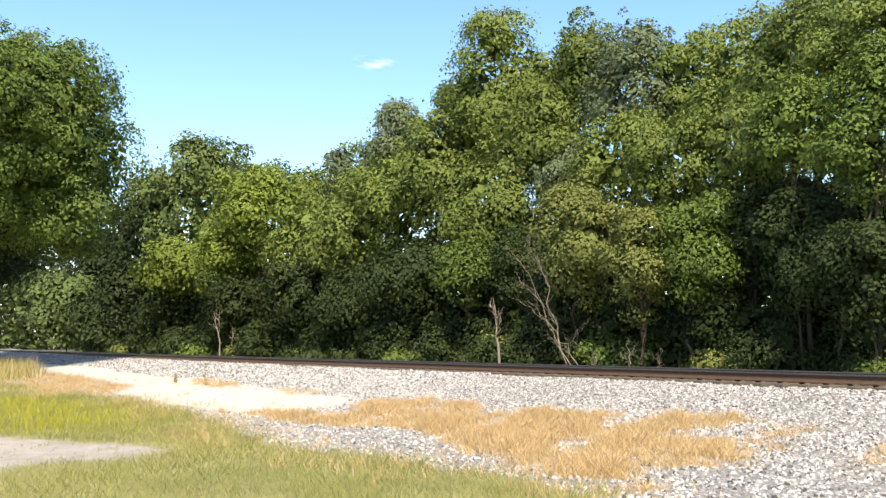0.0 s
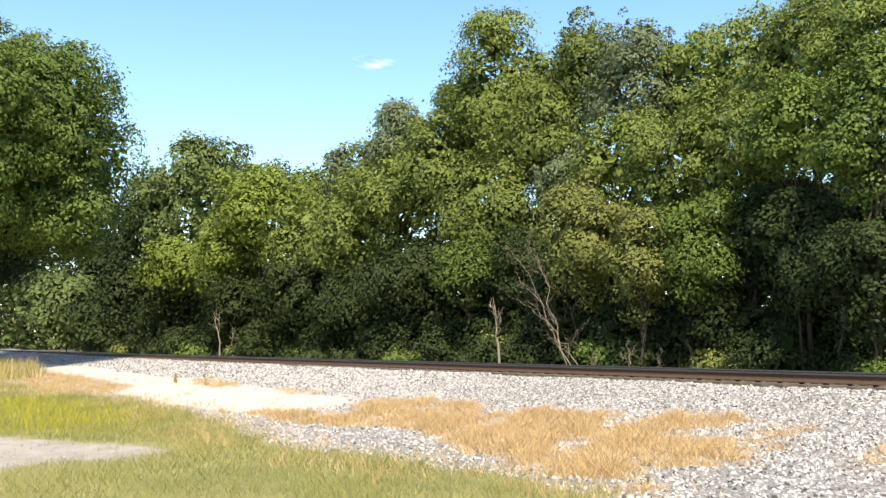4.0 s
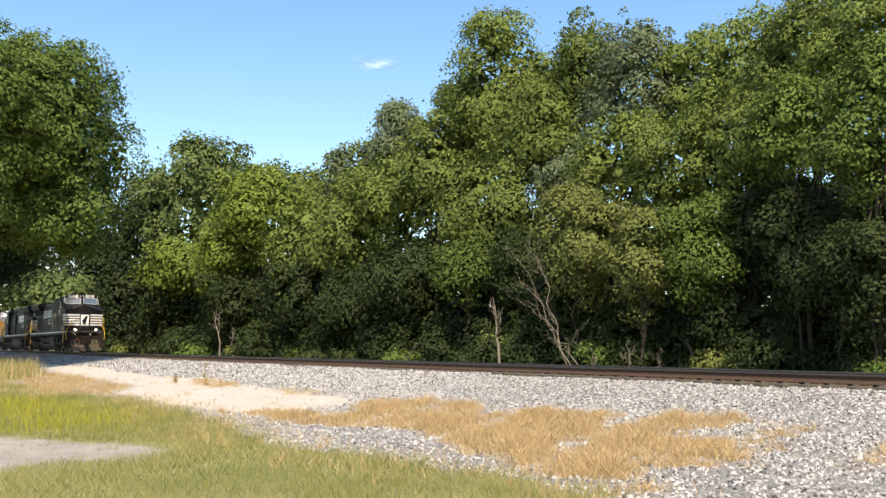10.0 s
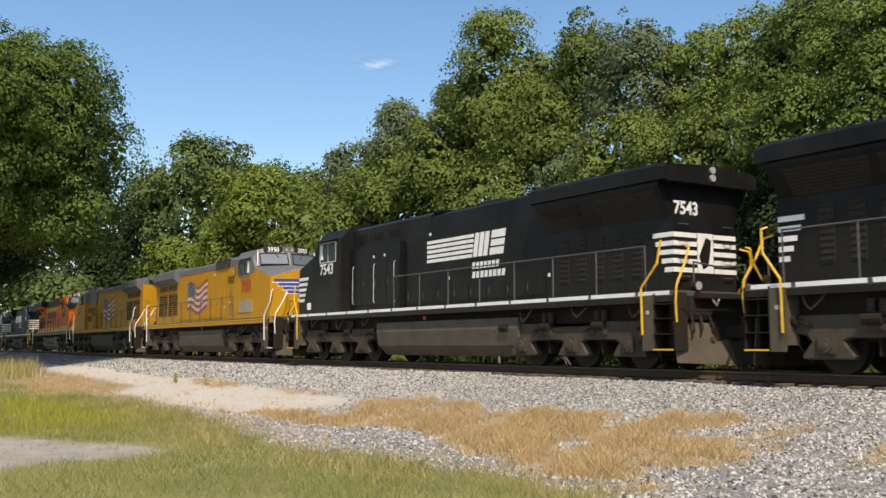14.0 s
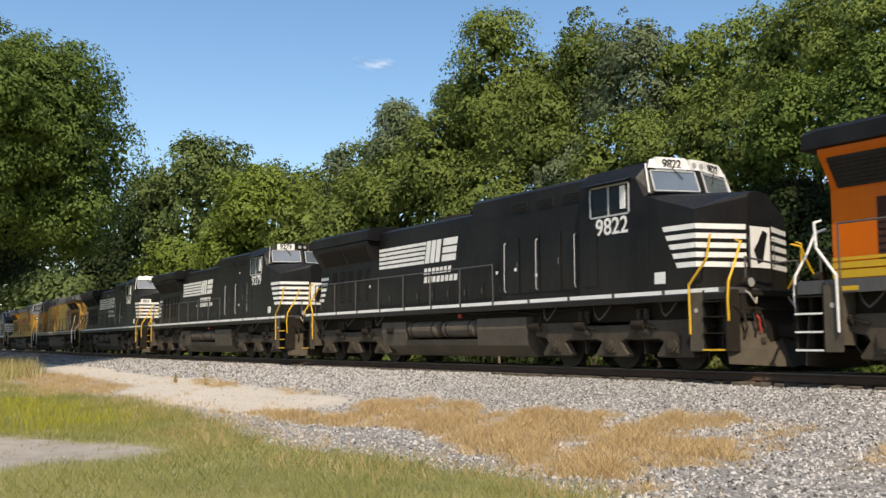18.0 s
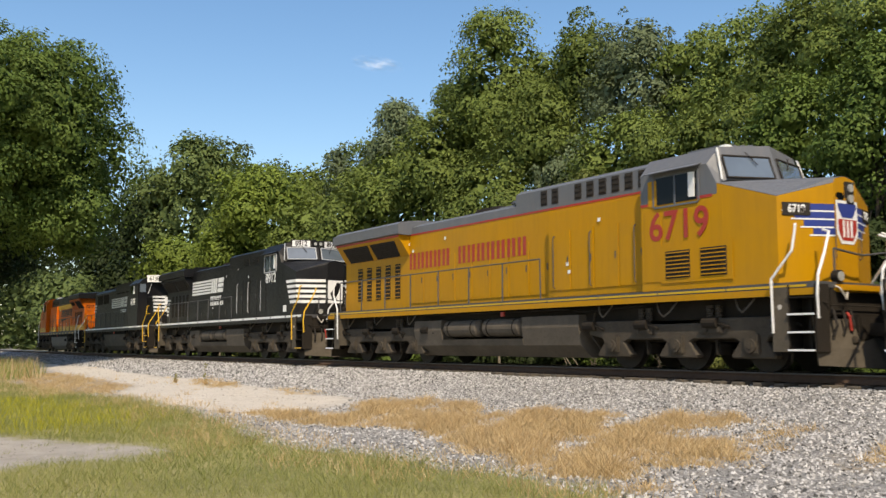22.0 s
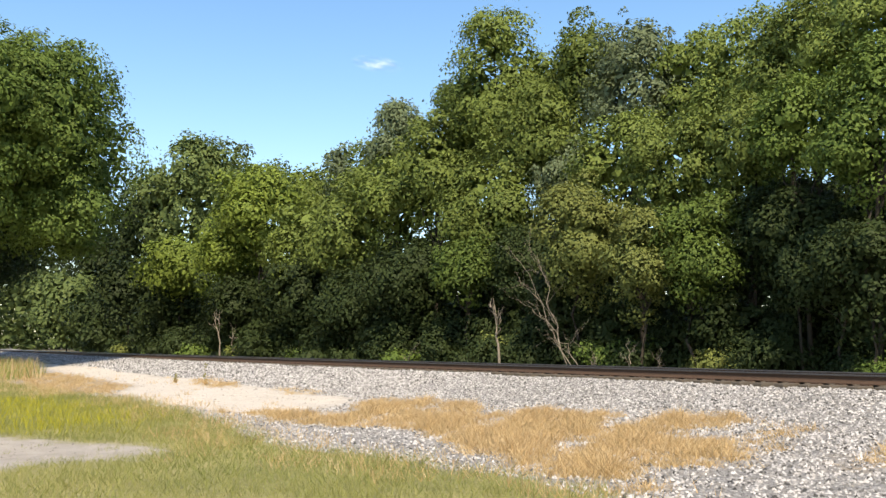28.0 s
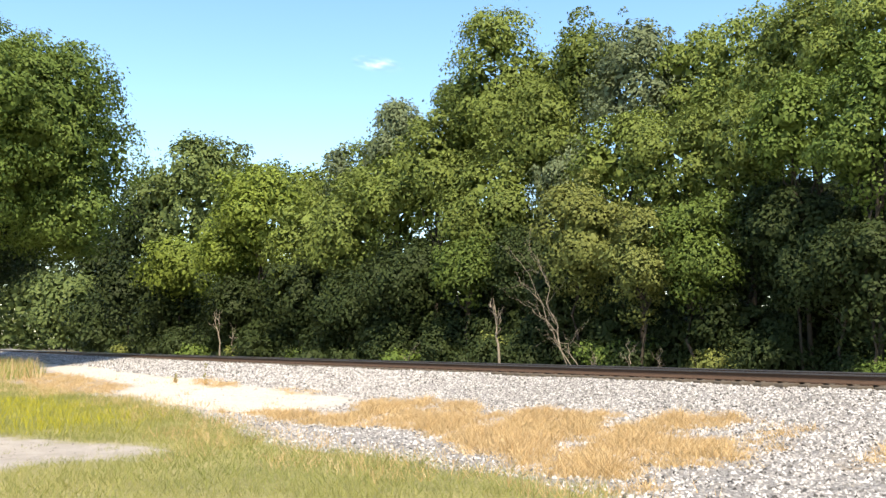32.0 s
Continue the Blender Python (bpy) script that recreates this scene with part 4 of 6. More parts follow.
def side_quad(bm, side, x0, x1, z0, z1, y, thick=0.006, slant=0.0):
    """A plate on the flank; slant leans its upright edges towards +x in the reading direction."""
    x0, x1 = min(x0, x1), max(x0, x1)
    pts = [(x0, side * y, z0), (x1, side * y, z0), (x1 + slant, side * y, z1), (x0 + slant, side * y, z1)]
    add_plate(bm, pts if side < 0 else pts[::-1], thick)


class Loco:
    """Shared lengths of a locomotive, measured back from its front coupler."""
    def __init__(self, name, label, length, livery, reverse):
        self.root = tagged(new(name), label, "locomotive", "locomotives in the train")
        self.half, self.length, self.livery, self.reverse = length / 2, length, livery, reverse

    def x(self, u):
        return self.half - u


LIVERY = {
    "black": dict(pilot=FRAME_DIRT, body=BLACK, roof=BLACK, cab_roof=BLACK, sill=BLACK, rail=SAFETY, number=WHITE, hand=SILL_GREY),
    "yellow": dict(pilot=YELLOW, body=YELLOW, roof=GREY, cab_roof=GREY, sill=YELLOW, rail=WHITE, number=RED, hand=SILL_GREY),
    "faded": dict(pilot=FRAME_DIRT, body=YELLOW_FADED, roof=GREY, cab_roof=GREY, sill=PRIMER, rail=WHITE, number=RED, hand=SILL_GREY),
    "orange": dict(pilot=BAND, body=ORANGE, roof=BLACK, cab_roof=ORANGE, sill=SILL_GREY, rail=WHITE, number=BLACK, hand=SILL_GREY),
}


def wheelset(parent, x, name="wheelset"):
    ws = new(name, WHEELSET_MESH)
    ws.parent = parent
    ws.matrix_basis = pose(x, 0, 0.533)
    return ws


def make_wheelset():
    bm = bmesh.new()
    add_rod(bm, (0, -1.15, 0), (0, 1.15, 0), 0.09, 10)
    for s in (-1, 1):
        add_rod(bm, (0, s * 0.69, 0), (0, s * 0.82, 0), 0.533, 28)
        add_rod(bm, (0, s * 0.66, 0), (0, s * 0.695, 0), 0.56, 28)
        add_rod(bm, (0, s * 0.82, 0), (0, s * 0.86, 0), 0.2, 14)
        for k in range(3):
            a = k * 2.094
            add_rod(bm, (0.34 * math.cos(a), s * 0.815, 0.34 * math.sin(a)), (0.34 * math.cos(a), s * 0.826, 0.34 * math.sin(a)), 0.06, 8)
    me = bpy.data.meshes.new("wheelset")
    bm.to_mesh(me)
    bm.free()
    me.materials.append(WHEEL_STEEL)
    return me


def make_spring():
    """A coil spring as a ribbed column."""
    bm = bmesh.new()
    rings = []
    for i in range(13):
        rad = 0.088 if i % 2 else 0.062
        rings.append([bm.verts.new((math.cos(k * 0.6283) * rad, math.sin(k * 0.6283) * rad, i * 0.026)) for k in range(10)])
    for a, b in zip(rings, rings[1:]):
        for k in range(10):
            bm.faces.new((a[k], a[(k + 1) % 10], b[(k + 1) % 10], b[k]))
    me = bpy.data.meshes.new("spring")
    bm.to_mesh(me)
    bm.free()
    me.materials.append(TRUCK_DIRT)
    return me


SPRING_MESH = make_spring()
WHEELSET_MESH = make_wheelset()
WHEELS = []


def truck(lo, u, emd=False):
    """A three-axle truck: side frames with pedestals, axle boxes, springs, brake cylinders, wheelsets."""
    r, cx = lo.root, lo.x(u)
    bog = new("truck")
    bog.parent = r
    bog.matrix_basis = pose(cx, 0, 0)
    gap = 2.03 if not emd else 2.07
    out = [(-gap - 0.9, 1.0), (-gap - 0.62, 1.12), (-gap * 0.55, 1.12), (-gap * 0.45, 1.02), (gap * 0.45, 1.02), (gap * 0.55, 1.12), (gap + 0.62, 1.12), (gap + 0.9, 1.0), (gap + 0.85, 0.80), (gap + 0.42, 0.72)]
    for k in (1, 0, -1):
        out += [(k * gap + 0.34, 0.62), (k * gap + 0.56, 0.34), (k * gap + 0.52, 0.28), (k * gap - 0.52, 0.28), (k * gap - 0.56, 0.34), (k * gap - 0.34, 0.62), (k * gap - 0.46, 0.68)]
        if k > -1:
            out += [((k - 1) * gap + 0.46, 0.68)]
    out[-1:] = [(-gap - 0.42, 0.72), (-gap - 0.85, 0.80)]
    for s in (-1, 1):
        bm = bmesh.new()
        n = len(out)
        va, vb = [bm.verts.new((x, s * 1.08, z)) for x, z in out], [bm.verts.new((x, s * 1.30, z)) for x, z in out]
        bm.faces.new(va), bm.faces.new(vb)
        for i in range(n):
            bm.faces.new((va[i], va[(i + 1) % n], vb[(i + 1) % n], vb[i]))
        bmesh.ops.recalc_face_normals(bm, faces=bm.faces[:])
        bmesh.ops.bevel(bm, geom=[e for e in bm.edges if abs(e.verts[0].co.y - e.verts[1].co.y) < 1e-5], offset=0.025, segments=1, affect="EDGES")
        part("side_frame", bm, TRUCK_DIRT, bog)
        for k in (-1, 0, 1):
            bm = bmesh.new()
            add_box(bm, k * gap - 0.2, k * gap + 0.2, s * 1.2, s * 1.36, 0.36, 0.78, 0.03)
            add_rod(bm, (k * gap, s * 1.3, 0.54), (k * gap, s * 1.40, 0.54), 0.14, 14)
            add_rod(bm, (k * gap, s * 1.39, 0.54), (k * gap, s * 1.42, 0.54), 0.07, 8)
            part("axle_box", bm, TRUCK_DIRT, bog)
        for k in (-0.5, 0.5):
            for d in (-0.12, 0.12):
                sp = new("spring", SPRING_MESH)
                sp.parent = bog
                sp.matrix_basis = pose(k * gap + d, s * 1.24, 1.08)
            bm = bmesh.new()
            add_box(bm, k * gap - 0.3, k * gap + 0.3, s * 1.28, s * 1.335, 0.78, 0.96, 0.02)
            add_rod(bm, (k * gap - 0.17, s * 1.33, 0.87), (k * gap - 0.17, s * 1.36, 0.87), 0.05, 8)
            add_rod(bm, (k * gap + 0.17, s * 1.33, 0.87), (k * gap + 0.17, s * 1.36, 0.87), 0.05, 8)
            part("frame_bracket", bm, TRUCK_DIRT, bog)
        for k, dx in ((-1.25, 0.5), (-0.3, 0.62), (0.8, 0.5)):
            z0 = random.uniform(1.12, 1.25)
            rod("cable_loop", TANK_DIRT, bog, [(k * gap, s * 1.3, 1.5), (k * gap + dx * 0.25, s * 1.38, z0 + 0.1), (k * gap + dx * 0.5, s * 1.4, z0), (k * gap + dx * 0.75, s * 1.38, z0 + 0.1), (k * gap + dx, s * 1.3, 1.5)], 0.02, 5)
        rod("sand_pipe", TRUCK_DIRT, bog, [(gap + 0.75, s * 1.2, 1.35), (gap + 0.9, s * 1.2, 0.8), (gap + 0.62, s * 0.9, 0.2)], 0.022, 5)
        rod("sand_pipe", TRUCK_DIRT, bog, [(-gap - 0.75, s * 1.2, 1.35), (-gap - 0.9, s * 1.2, 0.8), (-gap - 0.62, s * 0.9, 0.2)], 0.022, 5)
        # Dark underframe colour stands in for the sill's shade on these cylinders.
        for k in (-1.38, -0.5, 0.5, 1.38):
            bm = bmesh.new()
            add_rod(bm, (k * gap - 0.22, s * 1.33, 1.02), (k * gap + 0.16, s * 1.33, 1.02), 0.115, 12)
            add_rod(bm, (k * gap + 0.16, s * 1.33, 1.02), (k * gap + 0.46, s * 1.34, 0.92), 0.035, 6)
            part("brake_cylinder", bm, FRAME_DIRT, bog)
        for k in (-0.5, 0.5):
            bm = bmesh.new()
            add_rod(bm, (k * gap, s * 1.22, 0.95), (k * gap, s * 1.18, 0.35), 0.035, 6)
            part("brake_hanger", bm, FRAME_DIRT, bog)
            box("brake_shoe", FRAME_DIRT, bog, k * gap - 0.06, k * gap + 0.06, min(s * 0.8, s * 1.16), max(s * 0.8, s * 1.16), 0.34, 0.6, 0.01)
    box("bolster", FRAME_DIRT, bog, -2.7, 2.7, -1.06, 1.06, 0.62, 1.0, 0.05)
    for k in (-1, 0, 1):
        WHEELS.append((wheelset(bog, k * gap), lo))
    return bog


def end_gear(lo, front, plow=True, lit=False):
    """Pilot, plow, coupler, hoses, corner steps and grab rails at one end."""
    r, lv = lo.root, lo.livery
    X = (lambda u: lo.half - u + 0.16) if front else (lambda u: -(lo.half - u + 0.16))
    bm = bmesh.new()
    add_box(bm, X(1.18), X(1.26), -1.42, 1.42, 0.48, 1.68, 0.01)
    part("pilot_sheet", bm, FRAME_DIRT, r)
    if plow:
        bm = bmesh.new()
        rows = [(0.10, 0.62, 1.06), (0.45, 0.74, 1.10), (1.02, 0.98, 1.16)]
        grid = []
        for z, uc, us in rows:
            grid.append([bm.verts.new((X(uc + (us - uc) * (abs(y) / 1.42) ** 1.3), y, z + 0.05 * abs(y))) for y in (-1.42, -0.95, -0.45, 0.0, 0.45, 0.95, 1.42)])
        for a, b in zip(grid, grid[1:]):
            for i in range(6):
                bm.faces.new((a[i], a[i + 1], b[i + 1], b[i]))
        bmesh.ops.recalc_face_normals(bm, faces=bm.faces[:])
        bmesh.ops.solidify(bm, geom=bm.faces[:], thickness=0.03)
        part("snow_plow", bm, PLOW_DIRT, r, "dusty steel snow plow")
    bm = bmesh.new()
    add_box(bm, X(0.35), X(1.25), -0.14, 0.14, 0.72, 0.98, 0.03)
    add_box(bm, X(0.20), X(0.52), -0.22, 0.20, 0.66, 1.02, 0.06)
    add_box(bm, X(0.85), X(1.22), -0.42, 0.42, 0.6, 1.12, 0.04)
    part("coupler", bm, FRAME_DIRT, r)
    for y in (-1.05, -0.75, -0.5, 0.5, 0.75, 1.05):
        d = random.uniform(-0.06, 0.06)
        rod("air_hose", GRILLE, r, [(X(1.16), y, 1.35), (X(0.98), y + d * 0.4, 1.2), (X(0.9), y + d, 0.92), (X(0.98), y + d, 0.72)], 0.028, 6)
    for s in (-1, 1):
        y0, y1 = sorted((s * 1.16, s * 1.56))
        ladder = box("step_well", FRAME_DIRT, r, X(1.6), X(1.0), *sorted((s * 1.14, s * 1.17)), 0.42, 1.7, 0.004)
        for u in (1.0, 1.6):
            box("step_side", FRAME_DIRT, ladder, X(u + 0.02), X(u - 0.02), y0, y1, 0.42, 1.7, 0.006)
        for z in (0.44, 0.78, 1.12, 1.44):
            bm = bmesh.new()
            add_box(bm, X(0.99), X(1.61), s * 1.17, s * 1.6, z, z + 0.028, 0.008)
            part("step_tread", bm, FRAME_DIRT, ladder)
            if z < 1.2 and (lo.bright_steps or z < 0.5):
                bm = bmesh.new()
                add_box(bm, X(1.0), X(1.6), *sorted((s * 1.6, s * 1.612)), z - 0.004, z + 0.032)
                part("tread_edge", bm, lv["rail"], ladder)
        bm = bmesh.new()
        add_box(bm, X(1.6), X(1.98), *sorted((s * 1.535, s * 1.565)), 0.42, 1.66, 0.008)
        add_box(bm, X(1.94), X(1.98), *sorted((s * 1.15, s * 1.55)), 0.55, 1.6)
        plate = part("step_plate", bm, PLOW_DIRT, r)
        bm = bmesh.new()
        add_rod(bm, (X(1.79), s * 1.56, 1.28), (X(1.79), s * 1.572, 1.28), 0.05, 12)
        part("jacking_mark", bm, FLAG_WHITE, plate)
        rod("grab_rail", lv["rail"], r, [(X(1.93), s * 1.60, 0.78), (X(1.93), s * 1.62, 1.82), (X(1.48), s * 1.55, 2.36), (X(1.42), s * 1.5, 2.84), (X(1.50), s * 1.4, 2.88)], 0.026)
        rod("grab_rail", lv["rail"], r, [(X(0.98), s * 1.50, 1.05), (X(0.96), s * 1.54, 1.5), (X(0.96), s * 1.5, 1.86), (X(1.02), s * 1.2, 2.3), (X(1.06), s * 0.98, 2.72), (X(1.25), s * 0.9, 2.78)], 0.026)
    rod("end_rail", lv["hand"], r, [(X(1.06), -0.85, 1.7), (X(1.06), -0.85, 2.4), (X(1.02), 0.0, 2.3), (X(1.06), 0.85, 2.4), (X(1.06), 0.85, 1.7)], 0.022)
    rod("uncoupling_lever", FRAME_DIRT, r, [(X(1.0), -1.4, 1.38), (X(0.92), -1.2, 1.3), (X(0.92), 1.2, 1.3), (X(1.0), 1.4, 1.38)], 0.013)
    for y in (-0.62, 0.58):
        rod("jumper_cable", FLAG_WHITE, r, [(X(1.1), y, 1.74), (X(0.9), y - 0.08, 1.62), (X(0.84), y - 0.2, 1.42), (X(0.88), y - 0.34, 1.62), (X(1.05), y - 0.3, 1.7)], 0.02, 6)
    rod("red_hose", RED, r, [(X(1.1), -0.62, 1.3), (X(0.95), -0.6, 1.1), (X(0.93), -0.58, 0.82)], 0.026, 6)
    for y0, z0 in ((-0.62, 0.58), (0.44, 0.6)):
        box("hose_coupling", TRUCK_DIRT, r, X(0.92), X(0.84), y0, y0 + 0.12, z0, z0 + 0.14, 0.02)
    box("anticlimber", lv["pilot"], r, X(0.84), X(1.22), -0.95, 0.95, 1.56, 1.7, 0.03)
    for s in (-1, 1):
        bm = bmesh.new()
        add_rod(bm, (X(1.1), s * 0.82, 1.86), (X(0.95), s * 0.82, 1.86), 0.12, 14)
        dl = part("ditch_light", bm, FRAME_DIRT, r)
        bm = bmesh.new()
        add_rod(bm, (X(0.96), s * 0.82, 1.86), (X(0.935), s * 0.82, 1.86), 0.095, 14)
        part("lens", bm, LAMP if lit else LAMP_OFF, dl)


def handrails(lo, u0, u1, side, y=1.5, z=2.78, step=1.55):
    r, lv = lo.root, lo.livery
    n = max(2, round((u1 - u0) / step))
    rod("handrail", lv["hand"], r, [(lo.x(u0), side * (y - 0.02), 1.76), (lo.x(u0), side * y, z), (lo.x(u1), side * y, z), (lo.x(u1), side * (y - 0.02), 1.76)], 0.02)
    for i in range(1, n):
        u = u0 + (u1 - u0) * i / n
        rod("stanchion", lv["hand"], r, [(lo.x(u), side * y, 1.74), (lo.x(u), side * y, z)], 0.022)


def widecab(lo, kind):
    """The wide-nosed safety cab with windows, number boards, headlights and nose door."""
    r, lv, x = lo.root, lo.livery, lo.x
    ge = kind == "ge"
    c0, c1, c2, c3, c4 = (1.20, 1.68, 3.0, 3.26, 5.35) if ge else (1.02, 1.5, 3.05, 3.4, 5.75)
    zn, zb, zr = (3.50, 3.92, 4.76) if ge else (3.46, 3.92, 4.76)
    prof = lambda w, zs, wsh, zsh, zt: [(w, 1.75), (w, 2.3), (w, zs), (wsh, zsh), (0.0, zt)]
    bm = bmesh.new()
    loft(bm, [(x(c0), prof(0.36, zn + 0.26, 0.30, zn + 0.36, zn + 0.42)), (x(c1), prof(1.49, zn - 0.04, 0.36, zn + 0.36, zn + 0.46)), (x(c2), prof(1.53, zb, 1.2, zb + 0.05, zb + 0.12))])
    # the cab front is a shallow V in plan, its ridge on the centre line
    vee = lambda y: 0.27 - 0.4 * abs(y) / 1.53
    for v in bm.verts:
        if abs(v.co.x - x(c2)) < 1e-4:
            v.co.x += vee(v.co.y)
    bm.normal_update()
    tops = [[v.co.copy() for v in f.verts] for f in bm.faces if f.normal.z > 0.55]
    part("nose", bm, lv["body"], r)
    if lo.livery_name != "black":
        bm = bmesh.new()
        for q in tops:
            bm.faces.new([bm.verts.new(p + Vector((0, 0, 0.006))) for p in q])
        bmesh.ops.remove_doubles(bm, verts=bm.verts[:], dist=0.0005)
        bmesh.ops.recalc_face_normals(bm, faces=bm.faces[:])
        bmesh.ops.solidify(bm, geom=bm.faces[:], thickness=-0.006)
        part("nose_top", bm, lv["roof"], r, "dark anti-glare nose top")
    bm = bmesh.new()
    zs = zb - 0.22
    loft(bm, [(x(c2), [(1.53, 1.75), (1.53, zs)] + [(0.0, zs)]), (x(c4), [(1.53, 1.75), (1.53, zs)] + [(0.0, zs)])])
    part("cab_lower", bm, lv["body"], r)
    bm = bmesh.new()
    loft(bm, [(x(c2), [(1.53, zs), (1.53, zb), (1.3, zb + 0.08), (0.0, zb + 0.13)]), (x(c3), [(1.53, zs), (1.53, zr - 0.38), (1.22, zr), (0.0, zr + 0.1)]), (x(c4), [(1.53, zs), (1.53, zr - 0.38), (1.22, zr), (0.0, zr + 0.1)])])
    for v in bm.verts:
        if v.co.x > x(c3) - 1e-4:
            v.co.x += vee(v.co.y)
    part("cab_upper", bm, lv["cab_roof"], r)
    # windshields lie on the sloping front
    sl = lambda k, y: (x(c2 + (c3 - c2) * k) + vee(y), y, (zb + 0.1) + (zr + 0.04 - zb - 0.1) * k)
    for s in (-1, 1):
        q = [sl(0.07, s * 0.12), sl(0.03, s * 1.28), sl(0.66, s * 1.26), sl(0.68, s * 0.12)]
        bm = bmesh.new()
        add_plate(bm, q if s < 0 else q[::-1], 0.012)
        bmesh.ops.translate(bm, verts=bm.verts[:], vec=(0.03, 0, 0.02))
        w = part("windshield", bm, WINDSHIELD, r)
        bm = bmesh.new()
        for a, b in zip(q, q[1:] + q[:1]):
            add_rod(bm, Vector(a) + Vector((0.035, 0, 0.02)), Vector(b) + Vector((0.035, 0, 0.02)), 0.022, 6)
        part("window_gasket", bm, ALU if lo.livery_name == "black" else GRILLE, w)
        rod("wiper", GRILLE, w, [Vector(sl(0.78, s * 0.7)) + Vector((0.06, 0, 0.03)), Vector(sl(0.42, s * 0.5)) + Vector((0.07, 0, 0.03))], 0.012, 5)
        bm = bmesh.new()
        add_rod(bm, Vector(sl(-0.02, s * 1.40)) + Vector((0.02, s * 0.02, 0.0)), Vector(sl(0.9, s * 1.30)) + Vector((0.02, s * 0.02, 0.0)), 0.022, 6)
        part("pillar_strip", bm, WHITE if lo.white_top or lo.livery_name != "black" else ALU, r)
        # cab side windows
        for u0, u1 in ((c3 + 0.42, c3 + 1.02), (c3 + 1.06, c3 + 1.62)):
            bm = bmesh.new()
            side_quad(bm, s, min(x(u0), x(u1)), max(x(u0), x(u1)), zb - 0.26, zb + 0.34, 1.532, 0.008)
            p = part("side_window", bm, PANE, r)
        bm = bmesh.new()
        xa, xb, za, zc = x(c3 + 1.66), x(c3 + 0.38), zb - 0.3, zb + 0.38
        for (a0, a1, b0, b1) in ((xa, xb, za - 0.04, za), (xa, xb, zc, zc + 0.04), (xa - 0.04, xa, za, zc), (xb, xb + 0.04, za, zc), (x(c3 + 1.06), x(c3 + 1.02), za, zc)):
            side_quad(bm, s, min(a0, a1), max(a0, a1), b0, b1, 1.532, 0.025)
        part("side_window_frame", bm, ALU if lo.livery_name == "black" else lv["roof"], r)
        bm = bmesh.new()
        side_quad(bm, s, x(c3 + 0.62), x(c3 + 0.46), zb - 0.2, zb + 0.34, 1.545, 0.03)
        part("wind_deflector", bm, WHITE, r, "pale wind deflector at the cab window")
        bm = bmesh.new()
        add_plate(bm, [(x(c3 + 1.8), s * 1.50, zb + 0.52), (x(c3 + 0.3), s * 1.50, zb + 0.52), (x(c3 + 0.3), s * 1.74, zb + 0.43), (x(c3 + 1.8), s * 1.74, zb + 0.43)], 0.02)
        part("awning", bm, lv["cab_roof"], r)
        bm = bmesh.new()
        side_quad(bm, s, x(c4 - 0.62), x(c4 - 0.12), 1.95, 3.5, 1.532, 0.014)
        side_quad(bm, s, x(c4 - 0.5), x(c4 - 0.24), zb - 0.28, zb + 0.3, 1.532, 0.012)
        part("cab_panel", bm, lv["body"], r)
    bm = bmesh.new()
    fx = x(c0)
    add_box(bm, fx, fx + 0.025, -0.36, 0.32, 1.78, zn - 0.02, 0.01)
    part("nose_door", bm, lv["body"], r)
    for s in (-0.42, 0.40):
        rod("nose_grab", lv["hand"], r, [(fx + 0.01, s, 2.25), (fx + 0.06, s, 2.28), (fx + 0.06, s, 2.85), (fx + 0.01, s, 2.88)], 0.010, 5)
    # roof details
    box("air_conditioner", lv["cab_roof"] if lo.livery_name != "orange" else ALU, r, x(c4 - 0.4), x(c4 - 1.4), -0.5, 0.5, zr + 0.06, zr + 0.24, 0.05)
    box("antenna_dome", WHITE, r, x(c3 + 0.5), x(c3 + 0.25), -0.75, -0.5, zr + 0.04, zr + 0.16, 0.04)
    bm = bmesh.new()
    for k, y in enumerate((-0.16, 0.0, 0.16)):
        add_rod(bm, (x(c3 + 1.0), y, zr + 0.2), (x(c3 + 0.5 - 0.1 * k), y, zr + 0.2), 0.05, 8)
    add_rod(bm, (x(c3 + 0.9), 0, zr), (x(c3 + 0.9), 0, zr + 0.2), 0.05, 8)
    part("horn", bm, lv["roof"], r)
    return dict(vee=vee, c0=c0, c1=c1, c2=c2, c3=c3, c4=c4, zn=zn, zb=zb, zr=zr)


